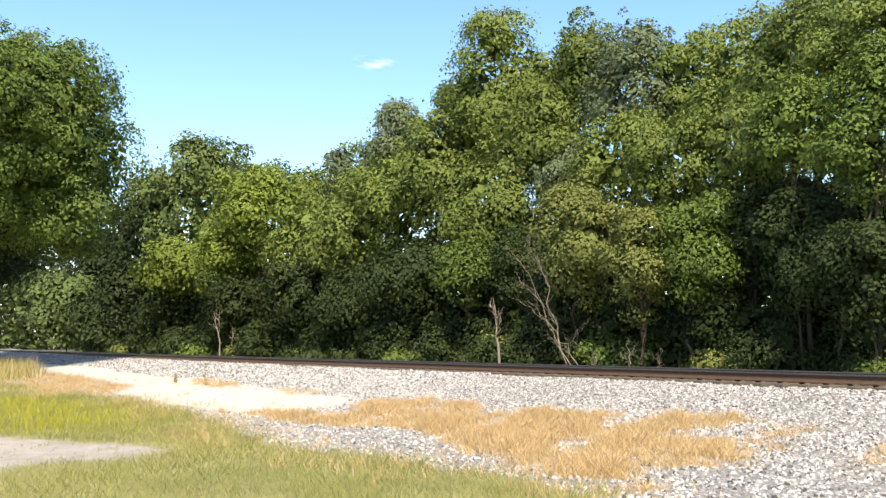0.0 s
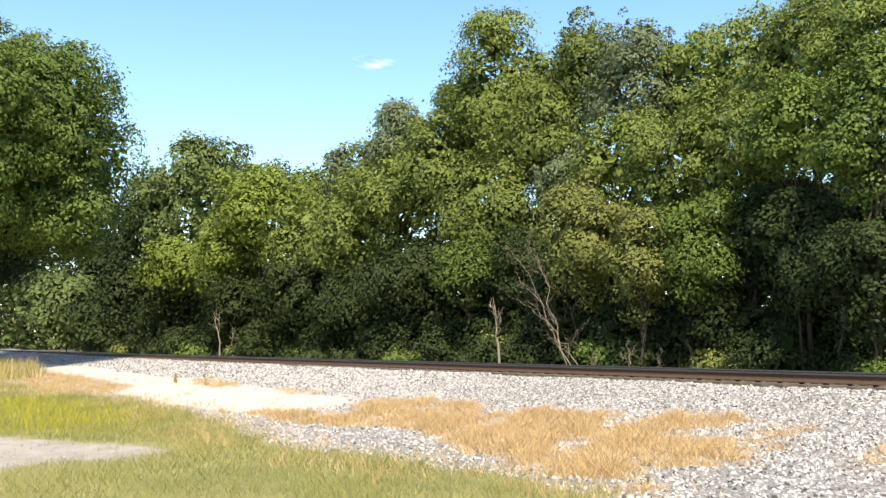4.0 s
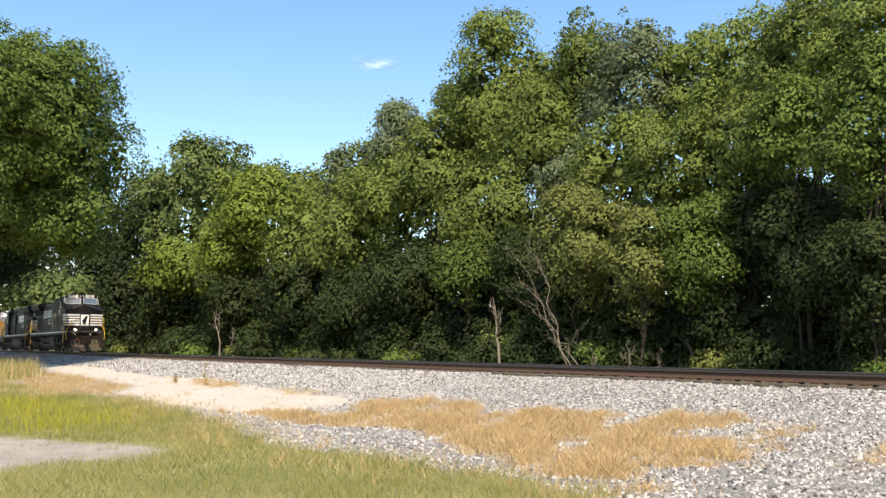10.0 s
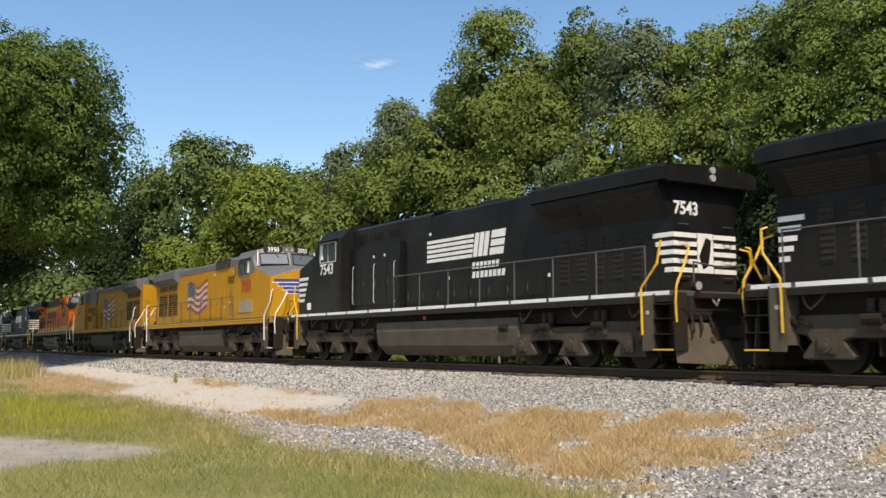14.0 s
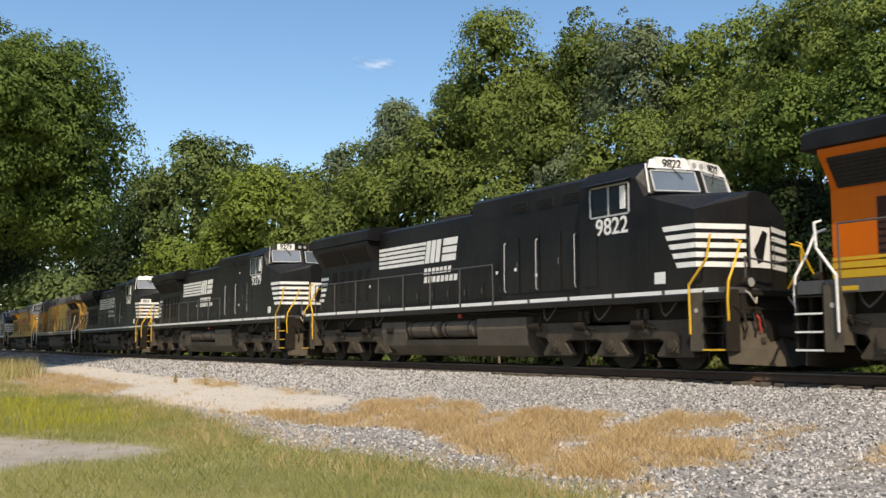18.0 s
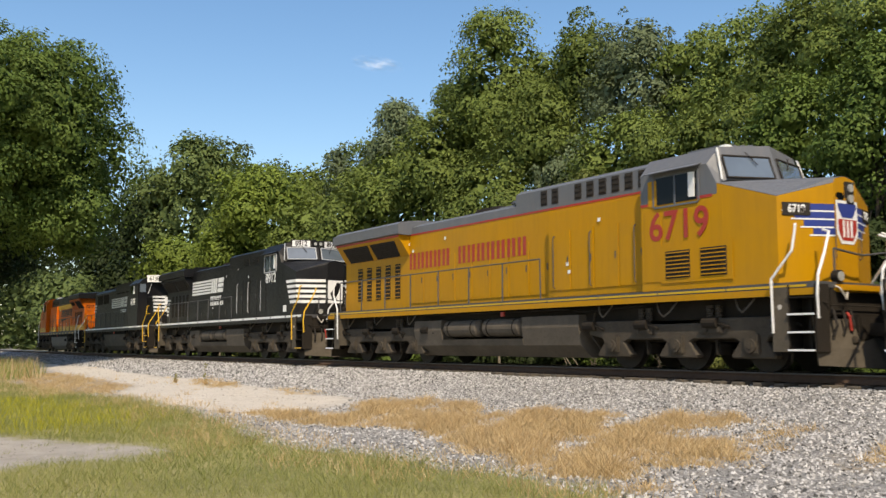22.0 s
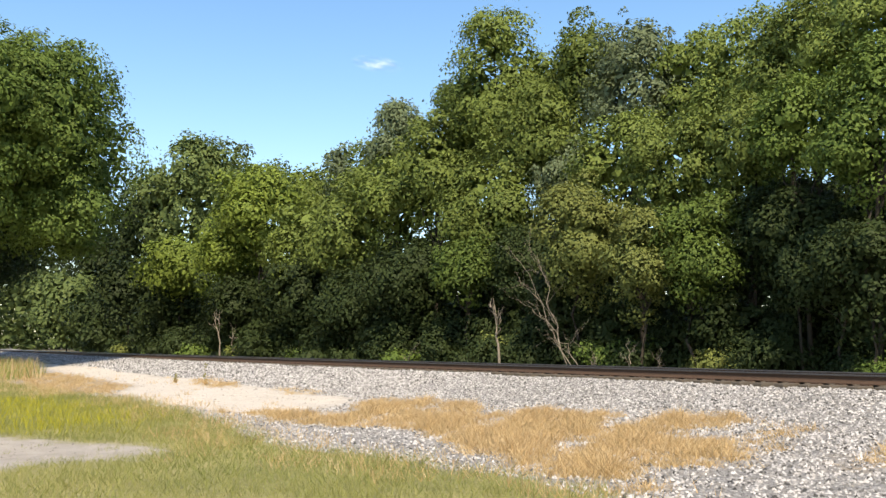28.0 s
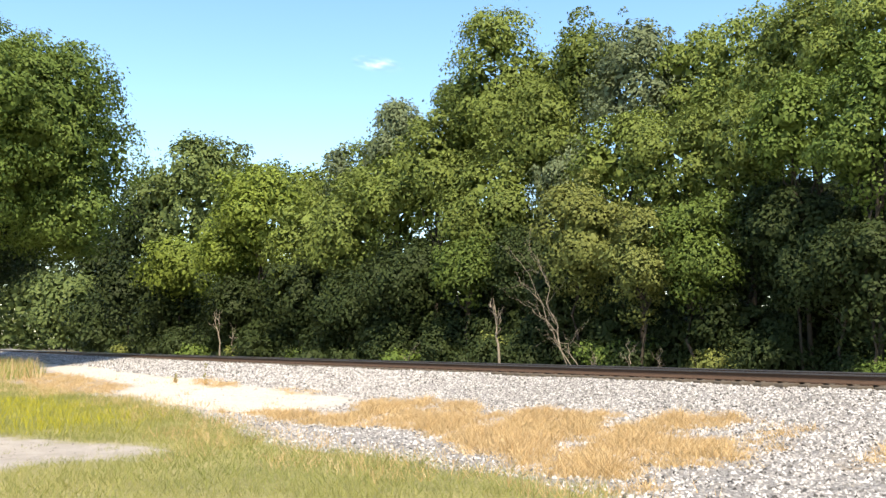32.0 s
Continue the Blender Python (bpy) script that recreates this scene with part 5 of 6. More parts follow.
def number_board(lo, text, high, cab, lit=False):
    """Lit boards: over the windshields (high) or on the nose's slanted faces."""
    r, x = lo.root, lo.x
    low_lamps = not high or lo.livery_name == "orange"
    if high:
        z = cab["zr"] - 0.03
        front = lambda y: x(cab["c3"]) + cab["vee"](y) + 0.02
        for s in (-1, 1):
            bm = bmesh.new()
            add_box(bm, -0.16, 0.0, -0.42, 0.42, -0.16, 0.17, 0.02)
            pale = lo.livery_name == "black"
            nb = part("number_box", bm, GRILLE if not lo.white_top else WHITE, r)
            nb.matrix_basis = pose(front(0.68) + 0.06, s * 0.68, z, 0, 0, s * 14.6)
            box("board", WHITE if pale else GRILLE, nb, 0.002, 0.012, -0.37, 0.37, -0.12, 0.13, 0.004)
            text_plate("board_number", text, 0.28, BLACK if pale else WHITE, nb, pose(0.017, 0, 0.005, 90, 0, 90), 0.9, bold=0.006)
        if not low_lamps:
            hb = box("headlight_box", lo.livery["cab_roof"] if not lo.white_top else WHITE, r, front(0.0) - 0.2, front(0.0) + 0.06, -0.24, 0.24, z - 0.13, z + 0.15, 0.03)
            for y in (-0.12, 0.12):
                bm = bmesh.new()
                add_rod(bm, (front(0.0), y, z + 0.01), (front(0.0) + 0.07, y, z + 0.01), 0.07, 12)
                part("headlight", bm, LAMP_OFF, hb)
    else:
        c0, c1, zn = cab["c0"], cab["c1"], cab["zn"]
        for s in (-1, 1):
            a, b = Vector((x(c1), s * 1.49, zn - 0.28)), Vector((x(c0), s * 0.36, zn - 0.28))
            d = (b - a).normalized()
            nrm = Vector((abs(d.y), s * abs(d.x), 0)).normalized()
            mid = a + (b - a) * 0.33 + nrm * 0.012
            ang = math.degrees(math.atan2(nrm.y, nrm.x)) + 90
            bm = bmesh.new()
            add_box(bm, -0.30, 0.30, -0.012, 0.012, -0.13, 0.13, 0.004)
            bd = part("number_board", bm, GRILLE if lo.livery_name != "black" else WHITE, r)
            bd.matrix_basis = Matrix.Translation(mid) @ pose(0, 0, 0, 0, 0, ang)
            text_plate("board_number", text, 0.22, WHITE if lo.livery_name != "black" else BLACK, bd, pose(0, -0.016, 0, 90), 0.85, bold=0.006)
    if low_lamps:
        c0, zn = cab["c0"], cab["zn"]
        hb = box("headlight_box", GRILLE, r, x(c0) - 0.02, x(c0) + 0.045, -0.02, 0.26, zn - 0.16, zn + 0.32, 0.02)
        for z in (zn + 0.19, zn - 0.03):
            bm = bmesh.new()
            add_rod(bm, (x(c0) + 0.02, 0.12, z), (x(c0) + 0.07, 0.12, z), 0.085, 12)
            part("headlight", bm, LAMP_OFF, hb)
        bm = bmesh.new()
        add_box(bm, x(c0) - 0.01, x(c0) + 0.032, -0.30, -0.06, zn - 0.18, zn + 0.08, 0.03)
        part("door_window", bm, PANE, r)


def nose_faces(cab, x):
    """The nose's near-vertical faces as (from, to) pairs in plan, for both flanks."""
    out = []
    for s in (-1, 1):
        out.append((s, Vector((x(cab["c2"]), s * 1.53)), Vector((x(cab["c1"]), s * 1.49))))
        out.append((s, Vector((x(cab["c1"]), s * 1.49)), Vector((x(cab["c0"]), s * 0.36))))
    return out


def face_plate(bm, s, a, b, k0, k1, z0, z1, lift=0.006, k0t=None):
    """A plate on an upright face between plan points a and b, from share k0 to k1 of its width."""
    d = (b - a)
    n = Vector((-d.y, d.x)) if s > 0 else Vector((d.y, -d.x))
    n = n.normalized() * lift
    n = -n if n.dot(Vector((0.2, s))) < 0 else n
    p = lambda k, z: (a.x + d.x * k + n.x, a.y + d.y * k + n.y, z)
    k0t = k0 if k0t is None else k0t
    q = [p(k0, z0), p(k1, z0), p(k1, z1), p(k0t, z1)]
    add_plate(bm, q if s < 0 else q[::-1], 0.004)


def black_graphics(lo, cab, number, narrow=None):
    r, x = lo.root, lo.x
    # white nose stripes
    z0, dz = 2.22, 0.205
    for i in range(5):
        za, zb = z0 + i * dz, z0 + i * dz + 0.115
        if narrow is None:
            for j, (s, a, b) in enumerate(nose_faces(cab, x)):
                bm = bmesh.new()
                if j % 2 == 0:
                    k = 0.62 - 0.07 * i
                    face_plate(bm, s, a, b, k, 1.0, za, zb, k0t=k - 0.04)
                else:
                    face_plate(bm, s, a, b, 0.0, 0.95, za, zb)
                part("nose_stripe", bm, WHITE, r, "white nose stripe")
        else:
            u0, u1, w = narrow
            f = x(u0) + 0.004
            for s in (-1, 1):
                bm = bmesh.new()
                side_quad(bm, s, x(u0 + 0.45 - 0.07 * (4 - i)), x(u0), za + 0.35, zb + 0.35, w, 0.005)
                part("nose_stripe", bm, WHITE, r, "white nose stripe")
                bm = bmesh.new()
                y0, y1 = sorted((s * 0.3, s * w))
                add_plate(bm, [(f, y0, za + 0.35), (f, y1, za + 0.35), (f, y1, zb + 0.35), (f, y0, zb + 0.35)], 0.004)
                part("nose_stripe", bm, WHITE, r, "white nose stripe")
    fx = x(cab["c0"] if narrow is None else narrow[0]) + 0.028
    up = 0.0 if narrow is None else 0.35
    bm = bmesh.new()
    add_plate(bm, [(fx, -0.34, 2.22 + up), (fx, 0.30, 2.22 + up), (fx, 0.30, 3.12 + up), (fx, -0.34, 3.12 + up)], 0.004)
    part("nose_panel", bm, WHITE, r, "white panel on the nose door")
    bm = bmesh.new()
    f2 = fx + 0.008
    add_plate(bm, [(f2, -0.12, 2.3 + up), (f2, 0.05, 2.36 + up), (f2, 0.14, 2.72 + up), (f2, 0.22, 2.98 + up), (f2, 0.06, 3.05 + up), (f2, -0.1, 2.78 + up), (f2, -0.24, 2.6 + up)], 0.003)
    part("nose_emblem", bm, BLACK, r)


def hood_logo(lo, side, u0, u1, z0, z1, y):
    """Plain bars with two slanted blocks, and two rows of small blocks beneath, reading towards the flank's right."""
    r = lo.root
    # reading direction: towards +x on the -y flank, -x on the other
    d = -side
    xa = lo.x(u1) if d > 0 else lo.x(u0)
    w = abs(u1 - u0)
    P = lambda k: xa + d * w * k
    h = z1 - z0
    for i in range(5):
        za = z0 + h * i / 5
        lean = 0.16 * (i / 5) * w * 0.4
        end = P(0.60) + d * lean * 0.5
        bm = bmesh.new()
        side_quad(bm, side, min(P(0.0), end), max(P(0.0), end), za, za + h * 0.135, y, 0.005)
        part("logo_bar", bm, WHITE, r, "white logo bar")
    for a, b, k0, k1 in ((0.61, 0.66, 0.0, 1.0), (0.672, 0.722, 0.0, 1.0), (0.734, 0.784, 0.0, 1.0), (0.81, 0.97, 0.0, 0.29), (0.81, 0.97, 0.36, 0.62), (0.81, 0.97, 0.69, 1.0)):
        bm = bmesh.new()
        lean = d * 0.14
        side_quad(bm, side, min(P(a), P(b)) + lean * k0, max(P(a), P(b)) + lean * k0, z0 + h * 0.95 * k0, z0 + h * 0.95 * k1, y, 0.005, lean * (k1 - k0))
        part("logo_block", bm, WHITE, r, "white slanted logo block")
    for row, (n, k0, k1) in enumerate(((7, 0.60, 0.93), (8, 0.60, 1.0))):
        zt = z0 - 0.16 - row * 0.27
        for i in range(n):
            a = k0 + (k1 - k0) * i / n
            b = a + (k1 - k0) / n * 0.72
            bm = bmesh.new()
            side_quad(bm, side, min(P(a), P(b)), max(P(a), P(b)), zt - 0.19, zt, y, 0.004, d * 0.03)
            part("lettering_block", bm, WHITE, r)


def letter_blocks(lo, side, u0, u1, z0, z1, y, groups, mat, slant=0.0, name="lettering_block"):
    d = -side
    xa = lo.x(u1) if d > 0 else lo.x(u0)
    w = abs(u1 - u0)
    total = sum(groups) + 0.8 * (len(groups) - 1)
    at = 0.0
    for g in groups:
        for i in range(g):
            a, b = xa + d * w * at / total, xa + d * w * (at + (0.84 if slant else 0.74)) / total
            bm = bmesh.new()
            lo_x, hi_x = min(a, b), max(a, b)
            for k0, k1 in ((0.0, 0.40), (0.56, 1.0)) if slant else ((0.0, 0.34), (0.62, 1.0)):
                side_quad(bm, side, lo_x + (hi_x - lo_x) * k0, lo_x + (hi_x - lo_x) * k1, z0, z1, y, 0.005, slant * d)
            part(name, bm, mat, lo.root)
            at += 1.0
        at += 0.8


def flag(lo, side, u0, u1, z0, z1, y):
    """A painted waving flag: rippling bands and a blue field with pale dots."""
    d = -side
    xa = lo.x(u1) if d > 0 else lo.x(u0)
    w, h, n = abs(u1 - u0), z1 - z0, 14
    wave = lambda k: 0.11 * math.sin(k * 7.5 + 0.6) * h
    for i in range(9):
        bm = bmesh.new()
        for j in range(n):
            if i >= 4 and j < n * 0.36:
                continue
            k0, k1 = j / n, (j + 1) / n
            za, zb = z0 + h * i / 9, z0 + h * (i + 1) / 9
            pts = [(xa + d * w * k0, side * y, za + wave(k0)), (xa + d * w * k1, side * y, za + wave(k1)), (xa + d * w * k1, side * y, zb + wave(k1)), (xa + d * w * k0, side * y, zb + wave(k0))]
            add_plate(bm, pts, 0.004)
        bmesh.ops.recalc_face_normals(bm, faces=bm.faces[:])
        part("flag_band", bm, FLAG_RED if i % 2 == 0 else FLAG_WHITE, lo.root)
    bm = bmesh.new()
    for j in range(5):
        k0, k1 = j / n, (j + 1) / n
        pts = [(xa + d * w * k0, side * (y + 0.001), z0 + h * 4 / 9 + wave(k0)), (xa + d * w * k1, side * (y + 0.001), z0 + h * 4 / 9 + wave(k1)), (xa + d * w * k1, side * (y + 0.001), z1 + wave(k1)), (xa + d * w * k0, side * (y + 0.001), z1 + wave(k0))]
        add_plate(bm, pts, 0.004)
    bmesh.ops.recalc_face_normals(bm, faces=bm.faces[:])
    part("flag_field", bm, FLAG_BLUE, lo.root)
    bm = bmesh.new()
    for j in range(5):
        for i in range(4):
            k = 0.03 + 0.065 * j
            cx, cz = xa + d * w * k, z0 + h * (0.5 + 0.12 * i) + wave(k)
            add_rod(bm, (cx, side * (y + 0.004), cz), (cx, side * (y + 0.009), cz), 0.028, 6)
    tagged(part("flag_dots", bm, FLAG_WHITE, lo.root), kind="stuff")


def yellow_nose(lo, cab):
    """A winged shield painted on the nose: plain blue and red shapes edged in white."""
    r, x = lo.root, lo.x
    fx = x(cab["c0"]) + 0.03
    for s, a, b in [f for i, f in enumerate(nose_faces(cab, x)) if i % 2 == 1]:
        for i in range(4):
            z = 2.72 + 0.16 * i
            bm = bmesh.new()
            face_plate(bm, s, a, b, 0.62 - 0.16 * i, 1.0, z, z + 0.13)
            part("nose_wing", bm, BLUE, r, "blue wing bar")
            bm = bmesh.new()
            face_plate(bm, s, a, b, 0.56 - 0.16 * i, 1.0, z - 0.03, z)
            part("nose_wing_edge", bm, WHITE, r)
    for nm, w, z0, z1, mat, dz in (("shield_edge", 0.34, 2.55, 3.42, WHITE, 0.0), ("shield_top", 0.29, 3.08, 3.36, BLUE, 0.008), ("shield_base", 0.29, 2.62, 3.04, RED, 0.008)):
        bm = bmesh.new()
        f = fx + dz
        add_plate(bm, [(f, -w * 0.6, z0), (f, w * 0.6, z0), (f, w, z0 + 0.2), (f, w, z1), (f, -w, z1), (f, -w, z0 + 0.2)], 0.004)
        part(nm, bm, mat, r)
    for i in range(3):
        box("shield_stripe", WHITE, r, fx + 0.010, fx + 0.016, -0.155 + 0.125 * i, -0.095 + 0.125 * i, 2.68, 3.02, 0.001)


def hood_doors(lo, side, u0, u1, z0, z1, y, pitch=0.82, mat=None):
    n = max(1, round((u1 - u0) / pitch))
    for i in range(n):
        a, b = u0 + (u1 - u0) * i / n + 0.03, u0 + (u1 - u0) * (i + 1) / n - 0.03
        bm = bmesh.new()
        side_quad(bm, side, lo.x(b), lo.x(a), z0, z1, y, 0.022)
        d = part("hood_door", bm, mat or lo.livery["body"], lo.root)
        bm = bmesh.new()
        side_quad(bm, side, lo.x(a + 0.10), lo.x(a + 0.07), (z0 + z1) / 2 - 0.09, (z0 + z1) / 2 + 0.09, y + 0.02, 0.02)
        part("latch", bm, lo.livery["hand"], d)


def grilles(lo, side, us, w, z0, z1, y, slats=7, name="intake_grille", mat=None, back=None):
    for u in us:
        bm = bmesh.new()
        side_quad(bm, side, lo.x(u + w), lo.x(u), z0, z1, y, 0.01)
        g = part(name, bm, back or GRILLE, lo.root)
        bm = bmesh.new()
        for i in range(slats):
            z = z0 + (z1 - z0) * (i + 0.5) / slats
            side_quad(bm, side, lo.x(u + w - 0.02), lo.x(u + 0.02), z - 0.012, z + 0.012, y + 0.009, 0.018)
        part("louvre", bm, mat or (FRAME_DIRT if lo.livery_name == "black" else lo.livery["body"]), g)


def fuel_tank(lo, u0, u1, side_air, mat):
    r, x = lo.root, lo.x
    prof = [(0.95, 0.24), (1.3, 0.55), (1.38, 1.0), (1.36, 1.3), (0.0, 1.36)]
    low = [(0.95, 0.24), (1.3, 0.55), (1.36, 0.72), (0.9, 0.74), (0.0, 0.76)]
    a, b = u0 + 2.3, u0 + 6.3
    runs = [(u0, a, prof), (a, b, low), (b, u1, prof)] if side_air else [(u0, u1, prof)]
    for v0, v1, pr in runs:
        bm = bmesh.new()
        loft(bm, [(x(v0), pr), (x(v1), pr)])
        part("fuel_tank", bm, mat, r, "dusty fuel tank")
    if side_air:
        box("tank_saddle", FRAME_DIRT, r, x(b), x(a), -0.88, 0.88, 0.7, 1.36, 0.02)
    if side_air:
        for k in (0, 1):
            ua = a + 0.1 + k * (b - a) / 2
            ub = ua + (b - a) / 2 - 0.2
            for s in (-1, 1):
                bm = bmesh.new()
                add_rod(bm, (x(ua + 0.1), s * 1.16, 1.04), (x(ub - 0.1), s * 1.16, 1.04), 0.25, 18)
                for u, v in ((ua + 0.1, ua), (ub - 0.1, ub)):
                    p, q = Vector((x(u), s * 1.16, 1.04)), Vector((x(v), s * 1.16, 1.04))
                    m = Matrix.Translation((p + q) / 2) @ (q - p).to_track_quat("Z", "Y").to_matrix().to_4x4()
                    bmesh.ops.create_cone(bm, cap_ends=True, segments=18, radius1=0.25, radius2=0.13, depth=(q - p).length, matrix=m)
                ob = part("air_reservoir", bm, mat, r, "dusty cylindrical air reservoir")
                bm = bmesh.new()
                for u in (ua + 0.3, ub - 0.3):
                    add_rod(bm, (x(u) - 0.02, s * 1.16, 1.04), (x(u) + 0.02, s * 1.16, 1.04), 0.262, 18)
                part("strap", bm, FRAME_DIRT, ob)
    rod("fuel_pipe", FRAME_DIRT, r, [(x(u0 + 0.4), -1.3, 1.45), (x(u1 - 0.4), -1.3, 1.48)], 0.03, 6)
    rod("fuel_pipe", FRAME_DIRT, r, [(x(u0 - 2.6), -1.2, 1.5), (x(u0 - 0.2), -1.25, 1.36), (x(u0 + 0.3), -1.3, 1.42)], 0.03, 6)
    rod("fuel_pipe", FRAME_DIRT, r, [(x(u1 - 0.3), 1.3, 1.42), (x(u1 + 0.6), 1.25, 1.3), (x(u1 + 2.6), 1.2, 1.5)], 0.03, 6)
    box("emergency_cutoff", RED, r, x(u0 + 3.2), x(u0 + 3.05), -1.42, -1.36, 1.34, 1.46, 0.01)
    box("emergency_cutoff", RED, r, x(u0 + 3.2), x(u0 + 3.05), 1.36, 1.42, 1.34, 1.46, 0.01)


def deck(lo, u0, u1, sill_stripe=None):
    r, x = lo.root, lo.x
    box("underframe", FRAME_DIRT, r, x(u1), x(u0), -1.12, 1.12, 1.1, 1.64, 0.03)
    box("walkway", SILL_GREY, r, x(u1), x(u0), -1.53, 1.53, 1.62, 1.752, 0.012)
    for s in (-1, 1):
        bm = bmesh.new()
        side_quad(bm, s, x(u1), x(u0), 1.5, 1.63, 1.50, 0.03)
        part("side_sill", bm, lo.livery["sill"], r)
        u = u0 + 0.2
        i = 0
        while u < u1 - 0.6 and sill_stripe:
            ln, gap, mat, z0, z1 = sill_stripe
            v = min(u + ln, u1 - 0.15)
            bm = bmesh.new()
            side_quad(bm, s, x(v), x(u), z0, z1, 1.532, 0.006)
            part("sill_stripe", bm, mat, r)
            u = v + gap
            i += 1


def finish_stripes(lo, side, bands, y):
    for u0, u1, z0, z1, mat in bands:
        bm = bmesh.new()
        side_quad(bm, side, lo.x(u1), lo.x(u0), z0, z1, y, 0.005)
        part("paint_band", bm, mat, lo.root)


def locomotive(kind, number, livery, label, reverse=False, length=22.3, white_top=False, lit=False, art="", seed=0):
    lo = Loco("locomotive", label, length, LIVERY[livery], reverse)
    lo.livery_name, lo.white_top = livery, white_top
    lo.bright_steps = number in ("9279", "6138", "7193", "6719", "7217")
    r, x, L, lv = lo.root, lo.x, length, lo.livery
    random.seed(seed)
    ge = kind in ("ge", "ge_old", "es")
    stripe = {"black": (1.5, 0.11, WHITE, 1.655, 1.745), "yellow": (1.9, 0.04, BAND, 1.655, 1.7), "faded": (1.9, 0.05, WHITE, 1.70, 1.745), "orange": (0.42, 1.05, BAND, 1.535, 1.62)}[livery]
    deck(lo, 0.84, L - 0.84, stripe)
    end_gear(lo, True, True, lit)
    end_gear(lo, False, True)
    truck(lo, 4.55, not ge)
    truck(lo, L - 4.55, not ge)
    hw = 1.04 if ge else 0.98
    if kind == "sd40":
        return sd40(lo, number)
    cab = widecab(lo, "ge" if ge else "emd")
    c4 = cab["c4"]
    roof0 = {"ge": 4.16, "ge_old": 4.16, "es": 4.24, "emd": 4.32}[kind] if livery != "orange" else 4.02
    e0, e1, u_end = (10.7, L - 5.95, L - (1.7 if livery == "faded" else 1.32)) if ge else (8.6, L - 5.9, L - 1.35)
    # hood flanks, then its roof in the roof colour
    bm = bmesh.new()
    loft(bm, [(x(c4), [(hw, 1.75), (hw, roof0), (0.0, roof0)]), (x(u_end), [(hw, 1.75), (hw, roof0), (0.0, roof0)])])
    part("hood", bm, lv["body"], r)
    bm = bmesh.new()
    top1, top2 = {"ge": (4.82, 4.50), "ge_old": (4.74, 4.48), "es": (4.78, 4.72), "emd": (4.74, 4.70)}[kind]
    loft(bm, [(x(c4), [(hw, roof0 + 0.002), (hw, top1 - 0.12), (hw - 0.22, top1), (0, top1 + 0.03)]), (x(e0), [(hw, roof0 + 0.002), (hw, top1 - 0.12), (hw - 0.22, top1), (0, top1 + 0.03)])])
    part("forward_roof", bm, lv["roof"], r)
    bm = bmesh.new()
    loft(bm, [(x(e0), [(hw, roof0 + 0.002), (hw - 0.02, top2 - 0.12), (hw - 0.3, top2), (0, top2 + 0.03)]), (x(e1), [(hw, roof0 + 0.002), (hw - 0.02, top2 - 0.12), (hw - 0.3, top2), (0, top2 + 0.03)])])
    part("engine_roof", bm, lv["roof"], r)
    # radiator section with its overhanging wings
    if ge:
        zw = 4.14 if kind != "es" else 4.22
        wing = [(1.40, zw), (1.54, zw + 0.03), (1.54, zw + 0.34), (1.44, zw + 0.42), (0, zw + 0.52)]
        w_end = u_end + (0.14 if kind != "es" else 0.26)
        flare = [(hw - 0.03, 3.42), (1.46, zw - 0.08), (1.46, zw + 0.002), (0, zw + 0.002)]
        bm = bmesh.new()
        loft(bm, [(x(e1 + 0.12), flare), (x(u_end - 0.04), flare)])
        part("radiator_flare", bm, lv["body"], r)
        for s in (-1, 1):
            if livery in ("yellow", "faded"):
                finish_stripes(lo, s, [(e1 + 0.12, u_end, zw - 0.07, zw - 0.005, OLD_RED if livery == "faded" else RED)], 1.464)
            for u0, u1, k0 in ((e1 + 0.5, e1 + 2.2, 0.12), (e1 + 2.36, min(e1 + 4.2, u_end - 0.3), 0.12)) if kind != "es" else ((e1 + 0.3, e1 + 1.75, 0.5), (e1 + 2.3, e1 + 4.45, 0.12)):
                on = lambda u, k: (x(u), s * (hw - 0.03 + (1.49 - hw) * k), 3.42 + (zw - 0.08 - 3.42) * k)
                lean = 0.16
                q = [on(u1, k0), on(u0 + lean, k0), on(u0, 0.88), on(u1, 0.88)]
                bm = bmesh.new()
                add_plate(bm, q if s < 0 else q[::-1], 0.012)
                g = part("radiator_screen", bm, GRILLE, r)
                bm = bmesh.new()
                for i in range(1, 8):
                    k = k0 + (0.88 - k0) * i / 8
                    add_rod(bm, Vector(on(u1, k)) + Vector((0, s * 0.012, -0.012)), Vector(on(u0 + lean * (1 - i / 8), k)) + Vector((0, s * 0.012, -0.012)), 0.009, 4)
                part("louvre", bm, FRAME_DIRT, g)
    else:
        wing = [(hw, 3.92), (1.3, 4.2), (1.32, 4.24), (1.28, 4.62), (1.05, 4.72), (0, 4.78)]
        w_end = u_end - 0.3
        for s in (-1, 1):
            grilles(lo, s, (e1 + 0.5, e1 + 2.3), 1.6, 3.6, 3.95, hw + 0.003, 4, "radiator_grille")
    bm = bmesh.new()
    loft(bm, [(x(e1), wing), (x(w_end - 0.3), wing), (x(w_end), [(y, z - (0.05 if z > 4.4 else 0.0)) for y, z in wing])])
    part("radiator_wing", bm, lv["roof"], r)
    if ge and (livery != "black" or kind == "es"):
        for z in (zw + 0.34, zw + 0.16):
            bm = bmesh.new()
            add_rod(bm, (x(w_end) + 0.02, 0, z), (x(w_end) - 0.05, 0, z), 0.085, 12)
            part("rear_headlight", bm, LAMP_OFF, r)
    for k in range(2 if ge else 3):
        bm = bmesh.new()
        add_rod(bm, (x(e1 + 1.2 + k * 1.6), 0, 4.6), (x(e1 + 1.2 + k * 1.6), 0, 4.74 if kind != "emd" else 4.86), 0.62, 20)
        part("radiator_fan", bm, lv["roof"], r)
